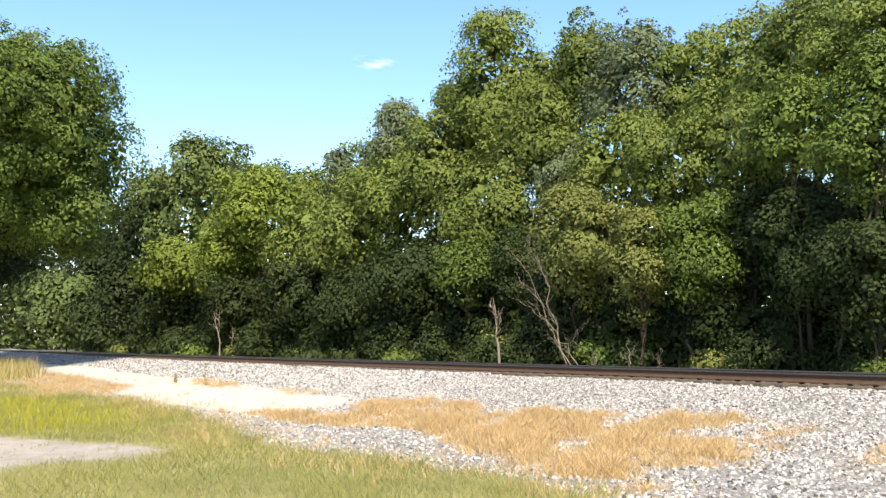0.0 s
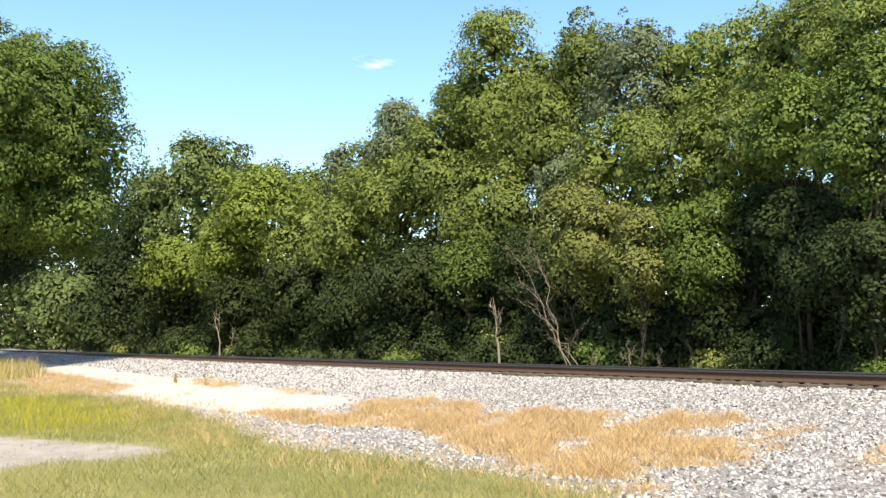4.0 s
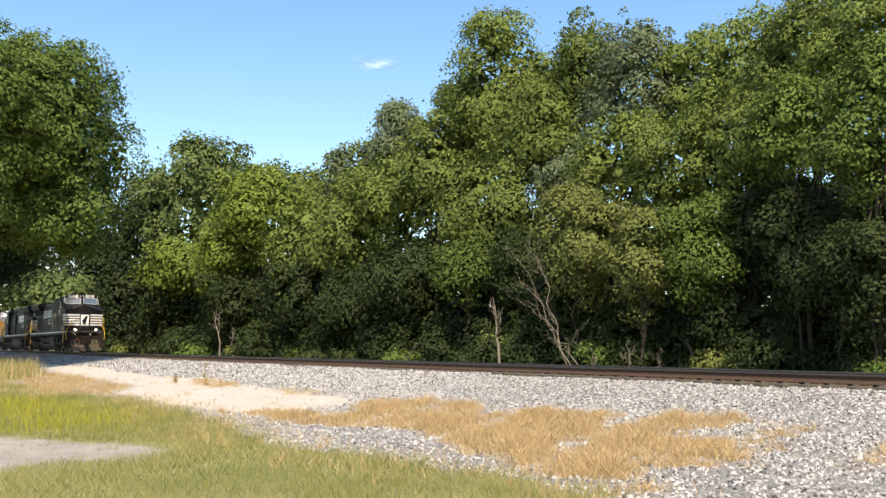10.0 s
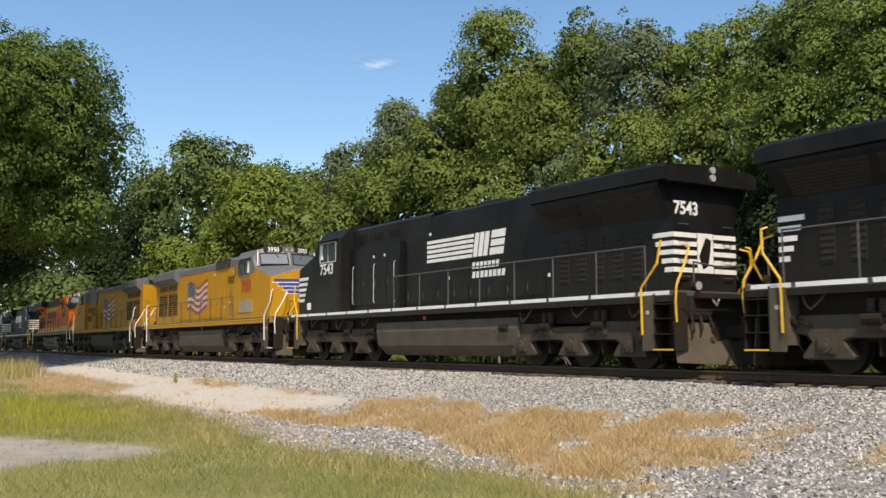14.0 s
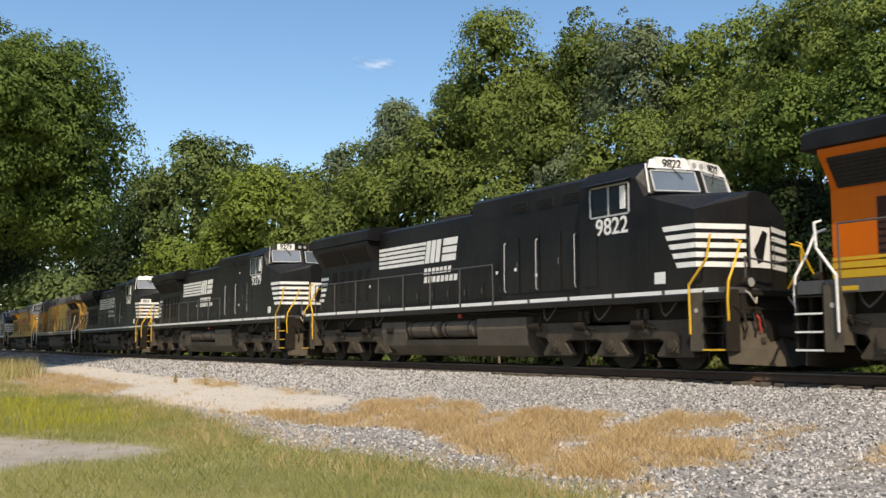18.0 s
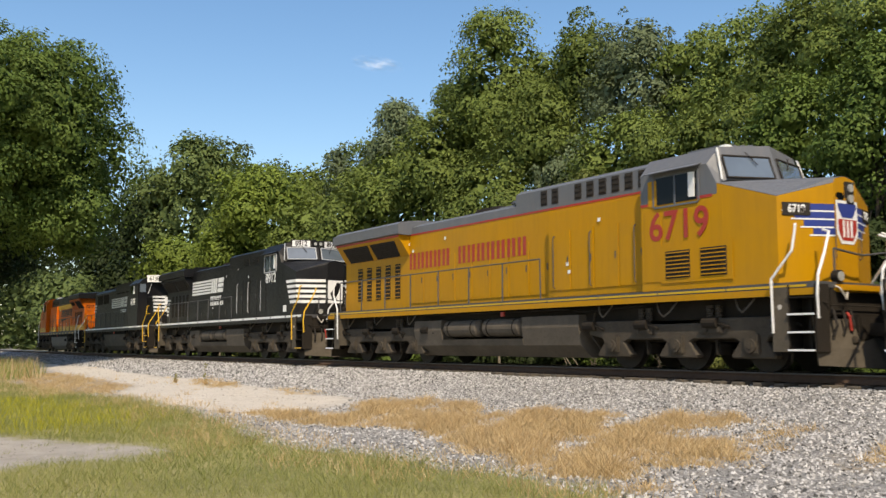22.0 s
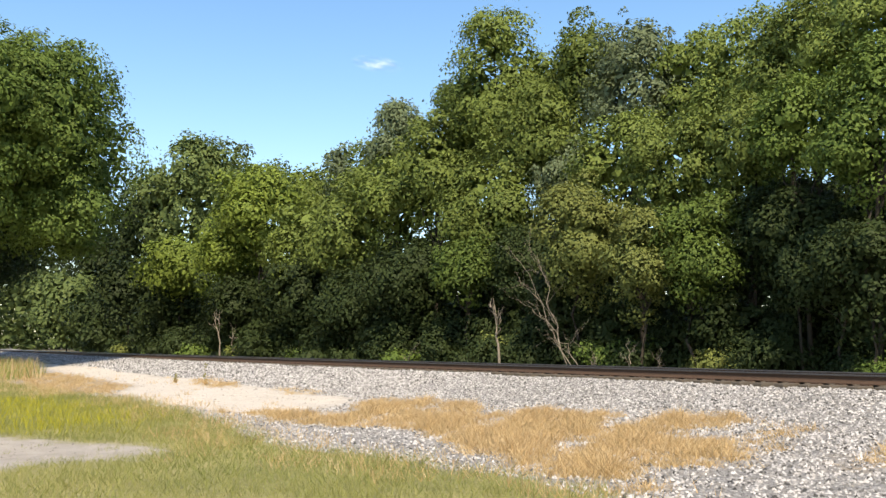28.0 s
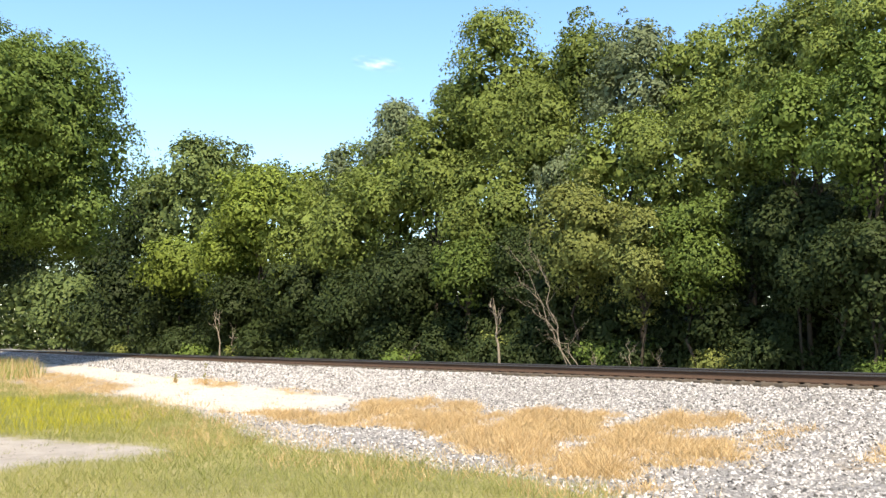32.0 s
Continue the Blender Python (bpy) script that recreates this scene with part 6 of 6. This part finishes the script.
    if ge:
        box("exhaust_stack", GRILLE, r, x(13.6), x(12.4), -0.42, 0.42, top2 - 0.02, top2 + 0.18, 0.04)
        box("roof_hatch", lv["roof"], r, x(12.2), x(10.9), -0.6, 0.6, top2 - 0.02, top2 + 0.07, 0.04)
    else:
        box("exhaust_stack", GRILLE, r, x(11.4), x(10.9), -0.5, 0.5, 4.68, 4.86, 0.04)
        if not reverse:
            box("brake_hatch", GRILLE if kind == "emd" else lv["roof"], r, x(10.0), x(7.9), -hw - 0.03, hw + 0.03, 4.22, 4.68, 0.05)
    # equipment behind the cab reaches out over the walkway on the right flank
    for s in (-1, 1):
        if ge:
            wide = 1.30 if s < 0 else 1.18
            bm = bmesh.new()
            xa, xb = x(9.0), x(c4)
            ys = sorted((s * (hw - 0.1), s * wide))
            add_box(bm, xa, xb, ys[0], ys[1], 1.75, 4.0, 0.03)
            part("equipment_cabinet", bm, lv["body"], r)
            hood_doors(lo, s, c4 + 0.1, 8.95, 1.95, 3.45, wide, 0.9)
            hood_doors(lo, s, 9.2, e1 + 0.1, 1.9, 3.35 if livery != "black" else 2.35, hw, 0.86)
            grilles(lo, s, [e1 + 0.7 + 0.66 * i for i in range(5)], 0.34, 2.1, 3.25, hw + 0.003, 9, "intake_grille", RED_SCREEN if livery in ("faded", "orange") else None, RED_SCREEN if livery in ("faded", "orange") else None)
            if kind == "ge" and livery == "yellow":
                grilles(lo, s, [c4 + 0.3 + 0.46 * i for i in range(9) if i != 6], 0.26, 4.26, 4.66, hw + 0.003, 3, "blower_grille", GRILLE)
            else:
                grilles(lo, s, (c4 + 0.5, c4 + 1.6, c4 + 2.7), 0.7, 4.2, 4.48, hw + 0.003, 4, "blower_grille", lv["roof"])
        else:
            hood_doors(lo, s, c4 + 2.9, e1, 1.9, 3.3, hw, 0.84)
            if reverse:
                ys = sorted((s * 0.9, s * 1.3))
                box("inverter_cabinet", lv["body"], r, x(8.5), x(c4 - 0.05), ys[0], ys[1], 1.75, 3.5, 0.03)
                ys = sorted((s * 0.9, s * 1.22))
                box("blower_housing", GREY, r, x(8.3), x(c4 - 0.05), ys[0], ys[1], 3.5, 4.42, 0.04)
                grilles(lo, s, (c4 + 0.1,), 1.35, 2.95, 3.35, 1.303, 5)
                grilles(lo, s, (c4 + 0.1,), 1.35, 2.3, 2.75, 1.303, 5)
                grilles(lo, s, (c4 + 1.6,), 0.95, 2.75, 3.35, 1.303, 7)
                rod("ladder_rail", SAFETY, r, [(x(8.56), s * 1.05, 1.9), (x(8.56), s * 1.12, 3.4), (x(8.56), s * 1.05, 4.3)], 0.02)
                rod("ladder_rail", SAFETY, r, [(x(8.9), s * 1.05, 1.9), (x(8.9), s * 1.12, 3.4), (x(8.9), s * 1.05, 4.3)], 0.02)
            else:
                grilles(lo, s, (c4 + 0.3, c4 + 1.5), 0.9, 3.5, 3.85, hw + 0.003, 5)
                bm = bmesh.new()
                side_quad(bm, s, x(5.0), x(3.4), 2.0, 2.55, 1.536, 0.02)
                part("battery_box", bm, PRIMER, r)
            grilles(lo, s, (8.0,), 1.9, 4.26, 4.62, hw + 0.034, 5, "brake_grille", lv["roof"]) if not reverse else None
            grilles(lo, s, (e1 + 0.3, e1 + 2.2), 1.7, 2.2, 3.4, hw + 0.003, 10)
        handrails(lo, (8.8 if reverse else 6.0) if not ge else 9.1, L - 1.75, s)
        out = (1.33 if s < 0 else 1.21) if ge else hw + 0.03
        for u in ((5.75, 7.3, 8.7) if ge else (6.2, 7.6)):
            rod("grab_iron", ALU if livery == "black" else lv["hand"], r, [(x(u), s * out, 2.0), (x(u), s * (out + 0.05), 2.05), (x(u), s * (out + 0.05), 3.3), (x(u), s * out, 3.35)], 0.014, 5)
        for k in range(7):
            u, z = random.uniform(5.8, 17.5), random.choice((2.35, 2.55, 3.55, 3.8, 4.0))
            bm = bmesh.new()
            yy = hw + 0.026 if not ge or u > 9.0 else out + 0.0
            side_quad(bm, s, x(u + 0.05), x(u - 0.05), z, z + 0.09, yy, 0.004)
            part("notice_plate", bm, WHITE, r)
        if livery == "black":
            u0, u1 = {"ge": (11.5, 16.4), "ge_old": (10.45, 15.4), "es": (10.45, 14.65)}[kind]
            hood_logo(lo, s, u0, u1, 3.14, 3.88, hw + 0.004)
        size, squeeze, un, zn = {"black": (0.56, 1.0, 4.2, 3.33), "yellow": (0.90, 0.98, 4.22, 3.14), "faded": (0.85, 0.80, 3.7, 3.3), "orange": (0.72, 0.78, 3.9, 3.18)}[livery]
        if kind == "emd":
            size, squeeze, un = 0.78, 0.78, 4.2 if not reverse else 3.75
        text_plate("cab_number", number, size, lv["number"], r, on_side(s, x(un), zn, 1.548), squeeze, "cab number", {"orange": 0.0, "black": 0.007}.get(livery, 0.012))
    box("roof_step", lv["roof"], r, x(e0 + 0.4), x(e0 - 0.1), -hw + 0.1, hw - 0.1, top2 - 0.02, top2 + 0.1, 0.05)
    # rear face of the hood
    rx = x(u_end)
    bm = bmesh.new()
    for z in (2.1, 2.5, 2.9, 3.3):
        for s in (-1, 1):
            add_rod(bm, (rx - 0.07, s * 0.6, z), (rx - 0.07, s * 0.85, z), 0.014, 5)
            for e in (0.6, 0.85):
                add_rod(bm, (rx, s * e, z), (rx - 0.07, s * e, z), 0.014, 5)
    part("hood_rungs", bm, lv["hand"], r)
    for z in (3.62, 3.44) if not ge or livery == "black" and kind != "es" else ():
        bm = bmesh.new()
        add_rod(bm, (rx + 0.02, 0, z), (rx - 0.06, 0, z), 0.085, 12)
        part("rear_headlight", bm, LAMP_OFF, r)
    if livery == "black":
        for i in range(5):
            za = 2.2 + 0.2 * i
            for s in (-1, 1):
                bm = bmesh.new()
                pts = [(rx - 0.004, s * 0.28, za), (rx - 0.004, s * hw, za), (rx - 0.004, s * hw, za + 0.11), (rx - 0.004, s * 0.28, za + 0.11)]
                add_plate(bm, pts if s < 0 else pts[::-1], 0.004)
                part("end_stripe", bm, WHITE, r, "white end stripe")
                bm = bmesh.new()
                side_quad(bm, s, rx, x(u_end - 0.62 + 0.09 * (4 - i)), za, za + 0.11, hw + 0.003, 0.005)
                part("end_stripe", bm, WHITE, r, "white end stripe")
        if kind == "es":
            text_plate("end_number", number, 0.42, WHITE, r, pose(rx - 0.006, 0.60, 3.66, 90, 0, -90), 0.95, bold=0.010)
        box("data_plate", WHITE, r, x(2.85), x(2.52), -1.538, -1.530, 1.9, 2.16, 0.002)
        box("data_plate", WHITE, r, x(2.85), x(2.52), 1.530, 1.538, 1.9, 2.16, 0.002)
        panel = box("end_panel", WHITE, r, rx - 0.012, rx - 0.002, -0.26, 0.26, 2.2, 3.12, 0.002, "white panel on the hood end")
        bm = bmesh.new()
        add_plate(bm, [(rx - 0.014, 0.1, 2.28), (rx - 0.014, -0.08, 2.36), (rx - 0.014, -0.16, 2.7), (rx - 0.014, -0.2, 2.96), (rx - 0.014, -0.02, 3.03), (rx - 0.014, 0.12, 2.76), (rx - 0.014, 0.22, 2.58)], -0.003)
        bmesh.ops.recalc_face_normals(bm, faces=bm.faces[:])
        part("end_emblem", bm, BLACK, panel)
        black_graphics(lo, cab, number)
    if livery in ("yellow", "faded"):
        yellow_nose(lo, cab)
        for s in (-1, 1):
            finish_stripes(lo, s, [(c4, u_end, roof0 - 0.05, roof0, RED)], hw + 0.004)
            finish_stripes(lo, s, [(cab["c3"] + 0.0, c4, cab["zb"] - 0.26, cab["zb"] - 0.20, RED)], 1.534)
            if art == "flag":
                flag(lo, s, 9.9 if reverse else 11.2, 13.4 if reverse else 14.5, 2.3, 3.75, hw + 0.026)
            elif art == "letters":
                letter_blocks(lo, s, 10.1, 16.4, 3.0, 3.52, hw + 0.026, (5, 7), RED)
            elif art == "patched":
                finish_stripes(lo, s, [(11.1, 14.5, 1.9, 4.08, YELLOW_NEW), (14.55, 16.7, 1.95, 3.95, PRIMER)], hw + 0.024)
                letter_blocks(lo, s, 14.45, 16.5, 3.0, 3.5, hw + 0.03, (5,), OLD_RED)
                letter_blocks(lo, s, 10.0, 11.05, 3.05, 3.55, hw + 0.026, (2,), OLD_RED)
                text_plate("end_number", number, 0.24, WHITE, r, on_side(s, x(w_end - 0.6), 4.34, 1.543), 0.85, bold=0.008)
            if kind == "ge":
                bm = bmesh.new()
                side_quad(bm, s, x(4.75), x(2.75), 1.9, 2.72, 1.536, 0.015)
                part("battery_box", bm, lv["body"], r)
                grilles(lo, s, (2.9, 3.9), 0.7, 2.0, 2.6, 1.552, 7, "battery_grille")
        if art == "patched":
            text_plate("end_number", number, 0.24, WHITE, r, pose(x(w_end) - 0.006, 0.9, 4.32, 90, 0, -90), 0.85, bold=0.008)
            text_plate("end_number", number, 0.24, WHITE, r, pose(x(w_end) - 0.006, -0.9, 4.32, 90, 0, -90), 0.85, bold=0.008)
    if livery == "orange":
        for s in (-1, 1):
            finish_stripes(lo, s, [(c4 + 0.02, e1 + 0.2, roof0 - 0.36, roof0 - 0.30, BAND), (c4 + 0.02, e1 + 0.2, roof0 - 0.28, roof0 - 0.18, BAND), (c4 + 0.02, e1 + 0.2, roof0 - 0.16, roof0 - 0.01, BAND), (9.0, u_end, 1.80, 1.95, BAND), (9.0, u_end, 1.98, 2.10, BAND), (9.0, u_end, 2.13, 2.19, BAND)], hw + 0.026)
            finish_stripes(lo, s, [(1.95, c4, 1.80, 1.95, BAND), (1.95, c4, 1.98, 2.10, BAND), (1.95, c4, 2.13, 2.19, BAND)], 1.536)
            wide = 1.326 if s < 0 else 1.206
            finish_stripes(lo, s, [(c4, 8.95, 1.80, 1.95, BAND), (c4, 8.95, 1.98, 2.10, BAND), (c4, 8.95, 2.13, 2.19, BAND)], wide)
            u0, u1 = (10.6, 15.75) if reverse else (10.15, 15.3)
            letter_blocks(lo, s, u0, u1, 3.0, 3.6, hw + 0.026, (4,), BLACK, 0.22, "logo_block")
            bm = bmesh.new()
            d = -s
            xa = x(u1) if d > 0 else x(u0)
            pts = [(xa - d * 0.1, s * (hw + 0.026), 2.62), (xa + d * 4.4, s * (hw + 0.026), 2.86), (xa + d * 4.4, s * (hw + 0.026), 2.9), (xa, s * (hw + 0.026), 2.82)]
            add_plate(bm, pts, 0.004)
            bmesh.ops.recalc_face_normals(bm, faces=bm.faces[:])
            part("logo_wedge", bm, BLACK, r)
        fx = x(cab["c0"]) + 0.03
        bm = bmesh.new()
        for i in range(4):
            y0 = -0.42 + 0.22 * i
            add_plate(bm, [(fx, y0, 2.75), (fx, y0 + 0.16, 2.75), (fx, y0 + 0.20, 3.0), (fx, y0 + 0.04, 3.0)], 0.004)
        part("nose_logo", bm, BLACK, r)
        for s, a, b in [f for i, f in enumerate(nose_faces(cab, x)) if i % 2 == 1]:
            bm = bmesh.new()
            face_plate(bm, s, a, b, 0.0, 1.0, 1.80, 1.95)
            face_plate(bm, s, a, b, 0.0, 1.0, 1.98, 2.10)
            part("paint_band", bm, BAND, r)
            bm = bmesh.new()
            face_plate(bm, s, a, b, 0.45, 1.0, 2.7, 2.78, k0t=0.5)
            face_plate(bm, s, a, b, 0.55, 0.98, 2.82, 3.0, k0t=0.6)
            part("nose_logo", bm, BLACK, r)
        for s in (-1, 1):
            text_plate("end_number", number, 0.34, BLACK, r, pose(rx - 0.006, s * 0.65, 3.6, 90, 0, -90), 0.85, bold=0.01)
    fuel_tank(lo, 7.75 if ge else 7.6, 15.6 if ge else 14.9, ge and not reverse, TANK_GREY if livery == "orange" else TANK_DIRT)
    number_board(lo, number, not (livery == "yellow" and kind == "ge" or kind == "ge_old"), cab, lit)
    if white_top:
        bm = bmesh.new()
        zb, zr = cab["zb"], cab["zr"]
        q = [(x(cab["c2"] + (cab["c3"] - cab["c2"]) * k) + 0.028 + cab["vee"](y), y, zb + 0.12 + (zr - zb - 0.06) * k + 0.02) for k, y in ((0.72, -1.3), (0.72, 0.0), (1.0, 0.0), (1.0, -1.2), (0.72, 0.0), (0.72, 1.3), (1.0, 1.2), (1.0, 0.0))]
        add_plate(bm, q[:4], 0.012)
        add_plate(bm, q[4:], 0.012)
        part("cab_brow", bm, WHITE, r, "white panel over the windshields")
    return lo


def sd40(lo, number):
    """The older narrow-nosed unit."""
    r, x, L, lv = lo.root, lo.x, lo.length, lo.livery
    n0, n1, c4, hw = 1.92, 3.6, 6.02, 0.96
    bm = bmesh.new()
    loft(bm, [(x(n0), [(0.92, 1.75), (0.92, 3.42), (0.84, 3.5), (0, 3.54)]), (x(n1), [(0.96, 1.75), (0.96, 3.46), (0.86, 3.55), (0, 3.6)])])
    part("short_hood", bm, lv["body"], r)
    bm = bmesh.new()
    pr = [(1.53, 1.75), (1.53, 4.28), (1.12, 4.66), (0.6, 4.78), (0, 4.8)]
    loft(bm, [(x(n1), pr), (x(c4), pr)])
    part("cab", bm, lv["body"], r)
    bm = bmesh.new()
    plan = [(0.0, -0.98), (0.52, -0.24), (0.52, 0.24), (0.0, 0.98), (-0.1, 0.98), (-0.1, -0.98)]
    lower, upper = [bm.verts.new((x(n1) + a, b, 4.42)) for a, b in plan], [bm.verts.new((x(n1) + a, b, 4.84)) for a, b in plan]
    bm.faces.new(lower[::-1]), bm.faces.new(upper)
    for i in range(6):
        bm.faces.new((lower[i], lower[(i + 1) % 6], upper[(i + 1) % 6], upper[i]))
    bmesh.ops.recalc_face_normals(bm, faces=bm.faces[:])
    hb = part("headlight_box", bm, WHITE, r, "white headlight and number box")
    for z in (4.53, 4.73):
        bm = bmesh.new()
        add_rod(bm, (x(n1) + 0.5, 0, z), (x(n1) + 0.56, 0, z), 0.09, 12)
        part("headlight", bm, LAMP_OFF, hb)
    for s in (-1, 1):
        text_plate("board_number", number, 0.34, BLACK, hb, pose(x(n1) + 0.262, s * 0.615, 4.63, 90, 0, 90 + s * 35.1), 0.95, bold=0.004)
        bm = bmesh.new()
        side_quad(bm, s, x(n1 + 1.75), x(n1 + 0.6), 3.72, 4.2, 1.532, 0.01)
        part("side_window", bm, PANE, r)
        bm = bmesh.new()
        side_quad(bm, s, x(n1 + 0.95), x(n1 + 0.75), 3.7, 4.2, 1.545, 0.03)
        part("wind_deflector", bm, WHITE, r)
        bm = bmesh.new()
        add_plate(bm, [(x(n1 + 1.9), s * 1.5, 4.36), (x(n1 + 0.5), s * 1.5, 4.36), (x(n1 + 0.5), s * 1.7, 4.3), (x(n1 + 1.9), s * 1.7, 4.3)], 0.02)
        part("awning", bm, lv["body"], r)
        bm = bmesh.new()
        add_plate(bm, [(x(n1) + 0.006, s * 1.05, 3.8), (x(n1) + 0.006, s * 1.4, 3.8), (x(n1) + 0.006, s * 1.4, 4.3), (x(n1) + 0.006, s * 1.05, 4.3)][::s], 0.006)
        part("front_window", bm, WINDSHIELD, r)
        text_plate("cab_number", number, 0.55, WHITE, r, on_side(s, x(4.78), 3.22, 1.536), 1.0, "cab number", 0.014)
        box("stripe_mark", SAFETY, r, x(n1 - 0.15), x(n1 - 0.75), sorted((s * 0.965, s * 0.975))[0], sorted((s * 0.965, s * 0.975))[1], 2.45, 2.5, 0.002)
        handrails(lo, 6.3, L - 1.9, s)
        hood_doors(lo, s, 6.2, 12.6, 1.9, 2.7, hw, 0.8)
        hood_logo(lo, s, 8.75, 13.4, 3.12, 3.80, hw + 0.004)
        grilles(lo, s, (L - 6.6, L - 4.6), 1.7, 3.5, 4.15, hw + 0.003, 8, "radiator_grille")
        grilles(lo, s, (8.0, 9.4, 10.8), 1.1, 4.02, 4.3, hw + 0.003, 5, "brake_grille")
    rod("windshield_post", ALU, r, [(x(n1) + 0.02, -0.9, 3.7), (x(n1) + 0.02, -0.7, 4.35)], 0.02, 5)
    bm = bmesh.new()
    top = [(hw, 1.75), (hw, 4.30), (hw - 0.2, 4.5), (0, 4.55)]
    loft(bm, [(x(c4), top), (x(L - 1.9), top)])
    part("long_hood", bm, lv["body"], r)
    box("brake_blister", lv["body"], r, x(12.0), x(6.05), -1.03, 1.03, 4.05, 4.68, 0.08)
    for k in range(3):
        bm = bmesh.new()
        add_rod(bm, (x(L - 6.3 + k * 1.5), 0, 4.5), (x(L - 6.3 + k * 1.5), 0, 4.7), 0.6, 20)
        part("radiator_fan", bm, lv["body"], r)
    box("exhaust_stack", GRILLE, r, x(12.6), x(12.2), -0.4, 0.4, 4.5, 4.68, 0.03)
    black_graphics(lo, None, number, (n0, n1, 0.93))
    rx = x(L - 1.9)
    for i in range(5):
        za = 2.6 + 0.2 * i
        for s in (-1, 1):
            bm = bmesh.new()
            side_quad(bm, s, rx, rx + 0.45 + 0.05 * i, za, za + 0.11, hw + 0.003, 0.005)
            part("end_stripe", bm, WHITE, r, "white end stripe")
    fuel_tank(lo, 7.3, 13.6, False, TANK_DIRT)
    for s in (-1, 1):
        bm = bmesh.new()
        add_rod(bm, (x(7.6), s * 1.2, 1.5), (x(11.8), s * 1.2, 1.5), 0.16, 14)
        part("air_reservoir", bm, FRAME_DIRT, r)
    return lo


TRAIN_FRONT = 53.8      # where the leading coupler stands, along the track, at 16 s
SPEED, SLOWING = 22.635, -0.0306


def build_train():
    black = "black freight locomotive with white nose stripes and dusty trucks"
    consist = [
        ("ge", "9155", "black", "black leading locomotive with white nose stripes and lit headlights", False, 22.3, False, True, ""),
        ("es", "7543", "black", "black freight locomotive running backwards behind the leader", True, 22.3, False, False, ""),
        ("emd", "3950", "yellow", "yellow freight locomotive with grey roof and painted flag", False, 22.05, False, False, "flag"),
        ("emd", "8679", "yellow", "yellow and grey locomotive running backwards, flag on its flank", True, 22.63, False, False, "flag"),
        ("es", "7193", "orange", "bright orange locomotive with black roof and yellow bands", False, 22.3, False, False, ""),
        ("ge", "9822", "black", "black freight locomotive with white nose stripes and white cab brow", False, 22.3, True, False, ""),
        ("ge", "9279", "black", black, False, 22.3, False, False, ""),
        ("ge_old", "8363", "black", "older black locomotive with white cab brow and striped nose", False, 21.54, True, False, ""),
        ("ge", "6575", "faded", "faded patched yellow locomotive with grey roof, running backwards", True, 22.3, False, False, "patched"),
        ("ge", "6719", "yellow", "yellow locomotive with grey roof and red block lettering", False, 22.3, False, False, "letters"),
        ("ge", "8912", "black", black, False, 22.3, False, False, ""),
        ("sd40", "6138", "black", "older narrow-nosed black locomotive with white number box", False, 20.98, True, False, ""),
        ("es", "7217", "orange", "orange locomotive with yellow bands running backwards, last of the train", True, 22.3, False, False, "")]
    at, out = TRAIN_FRONT, []
    slack = {"9155": 0.04, "7543": -0.16, "8679": -0.5, "6719": 0.5, "7217": -0.45, "6575": 0.2}   # run-in and run-out at the couplers
    for i, (kind, number, livery, label, rev, length, top, lit, art) in enumerate(consist):
        lo = locomotive(kind, number, livery, label, rev, length, top, lit, art, i)
        lo.offset = at - length / 2 + slack.get(number, 0.0)
        at -= length
        out.append(lo)
    return out


def rail_pose(s, back):
    """The pose of a locomotive whose middle is at s along the track, riding on its two trucks."""
    a, b = s + 6.6, s - 6.6
    ya, yb = track_y(a), track_y(b)
    turn = math.degrees(math.atan2(ya - yb, a - b))
    return pose(s, (ya + yb) / 2, 0.0, 0, 0, turn + (180 if back else 0))


def travelled(t):
    t = t - 16.0
    return SPEED * t + 0.5 * SLOWING * t * t


def motions():
    for lo in TRAIN:
        rows = []
        t = 0.0
        while t <= 32.001:
            rows.append((t, rail_pose(lo.offset + travelled(t), lo.reverse)))
            t += 0.5
        walk(lo.root, rows)
    # wheels turn while their locomotive is in view
    for ws, lo in WHEELS:
        base = ws.matrix_basis.copy()
        rows = []
        for f in range(0, 32 * FPS + 1):
            s = lo.offset + travelled(f / FPS)
            if -75.0 < s < 16.0:
                ang = math.degrees(travelled(f / FPS) / 0.533) * (-1 if lo.reverse else 1)
                rows.append((f / FPS, base @ pose(0, 0, 0, 0, ang % 360.0, 0)))
        rows = [(0.0, rows[0][1])] + rows + [(32.0, rows[-1][1])]
        walk(ws, rows)
    # the wind moves the nearer crowns
    for i, (crown, x, y, top) in enumerate(CROWNS):
        if x > -30.0 and y < 29.0 and top > 6.0 or abs(x + 60.0) < 1.0:
            amp = 0.5 if x > -20.0 else 0.25
            rows = [(t, pose(0, 0, 0, amp * math.sin(t * 0.9 + i), amp * math.sin(t * 1.3 + 2.0 * i), 0)) for t in range(0, 33)]
            walk(crown, [(float(t), m) for t, m in rows])

build_ground()
build_cover()
build_track()
build_trees()
build_bare_stems()
build_weeds()
build_cloud()
TRAIN = build_train()

motions()
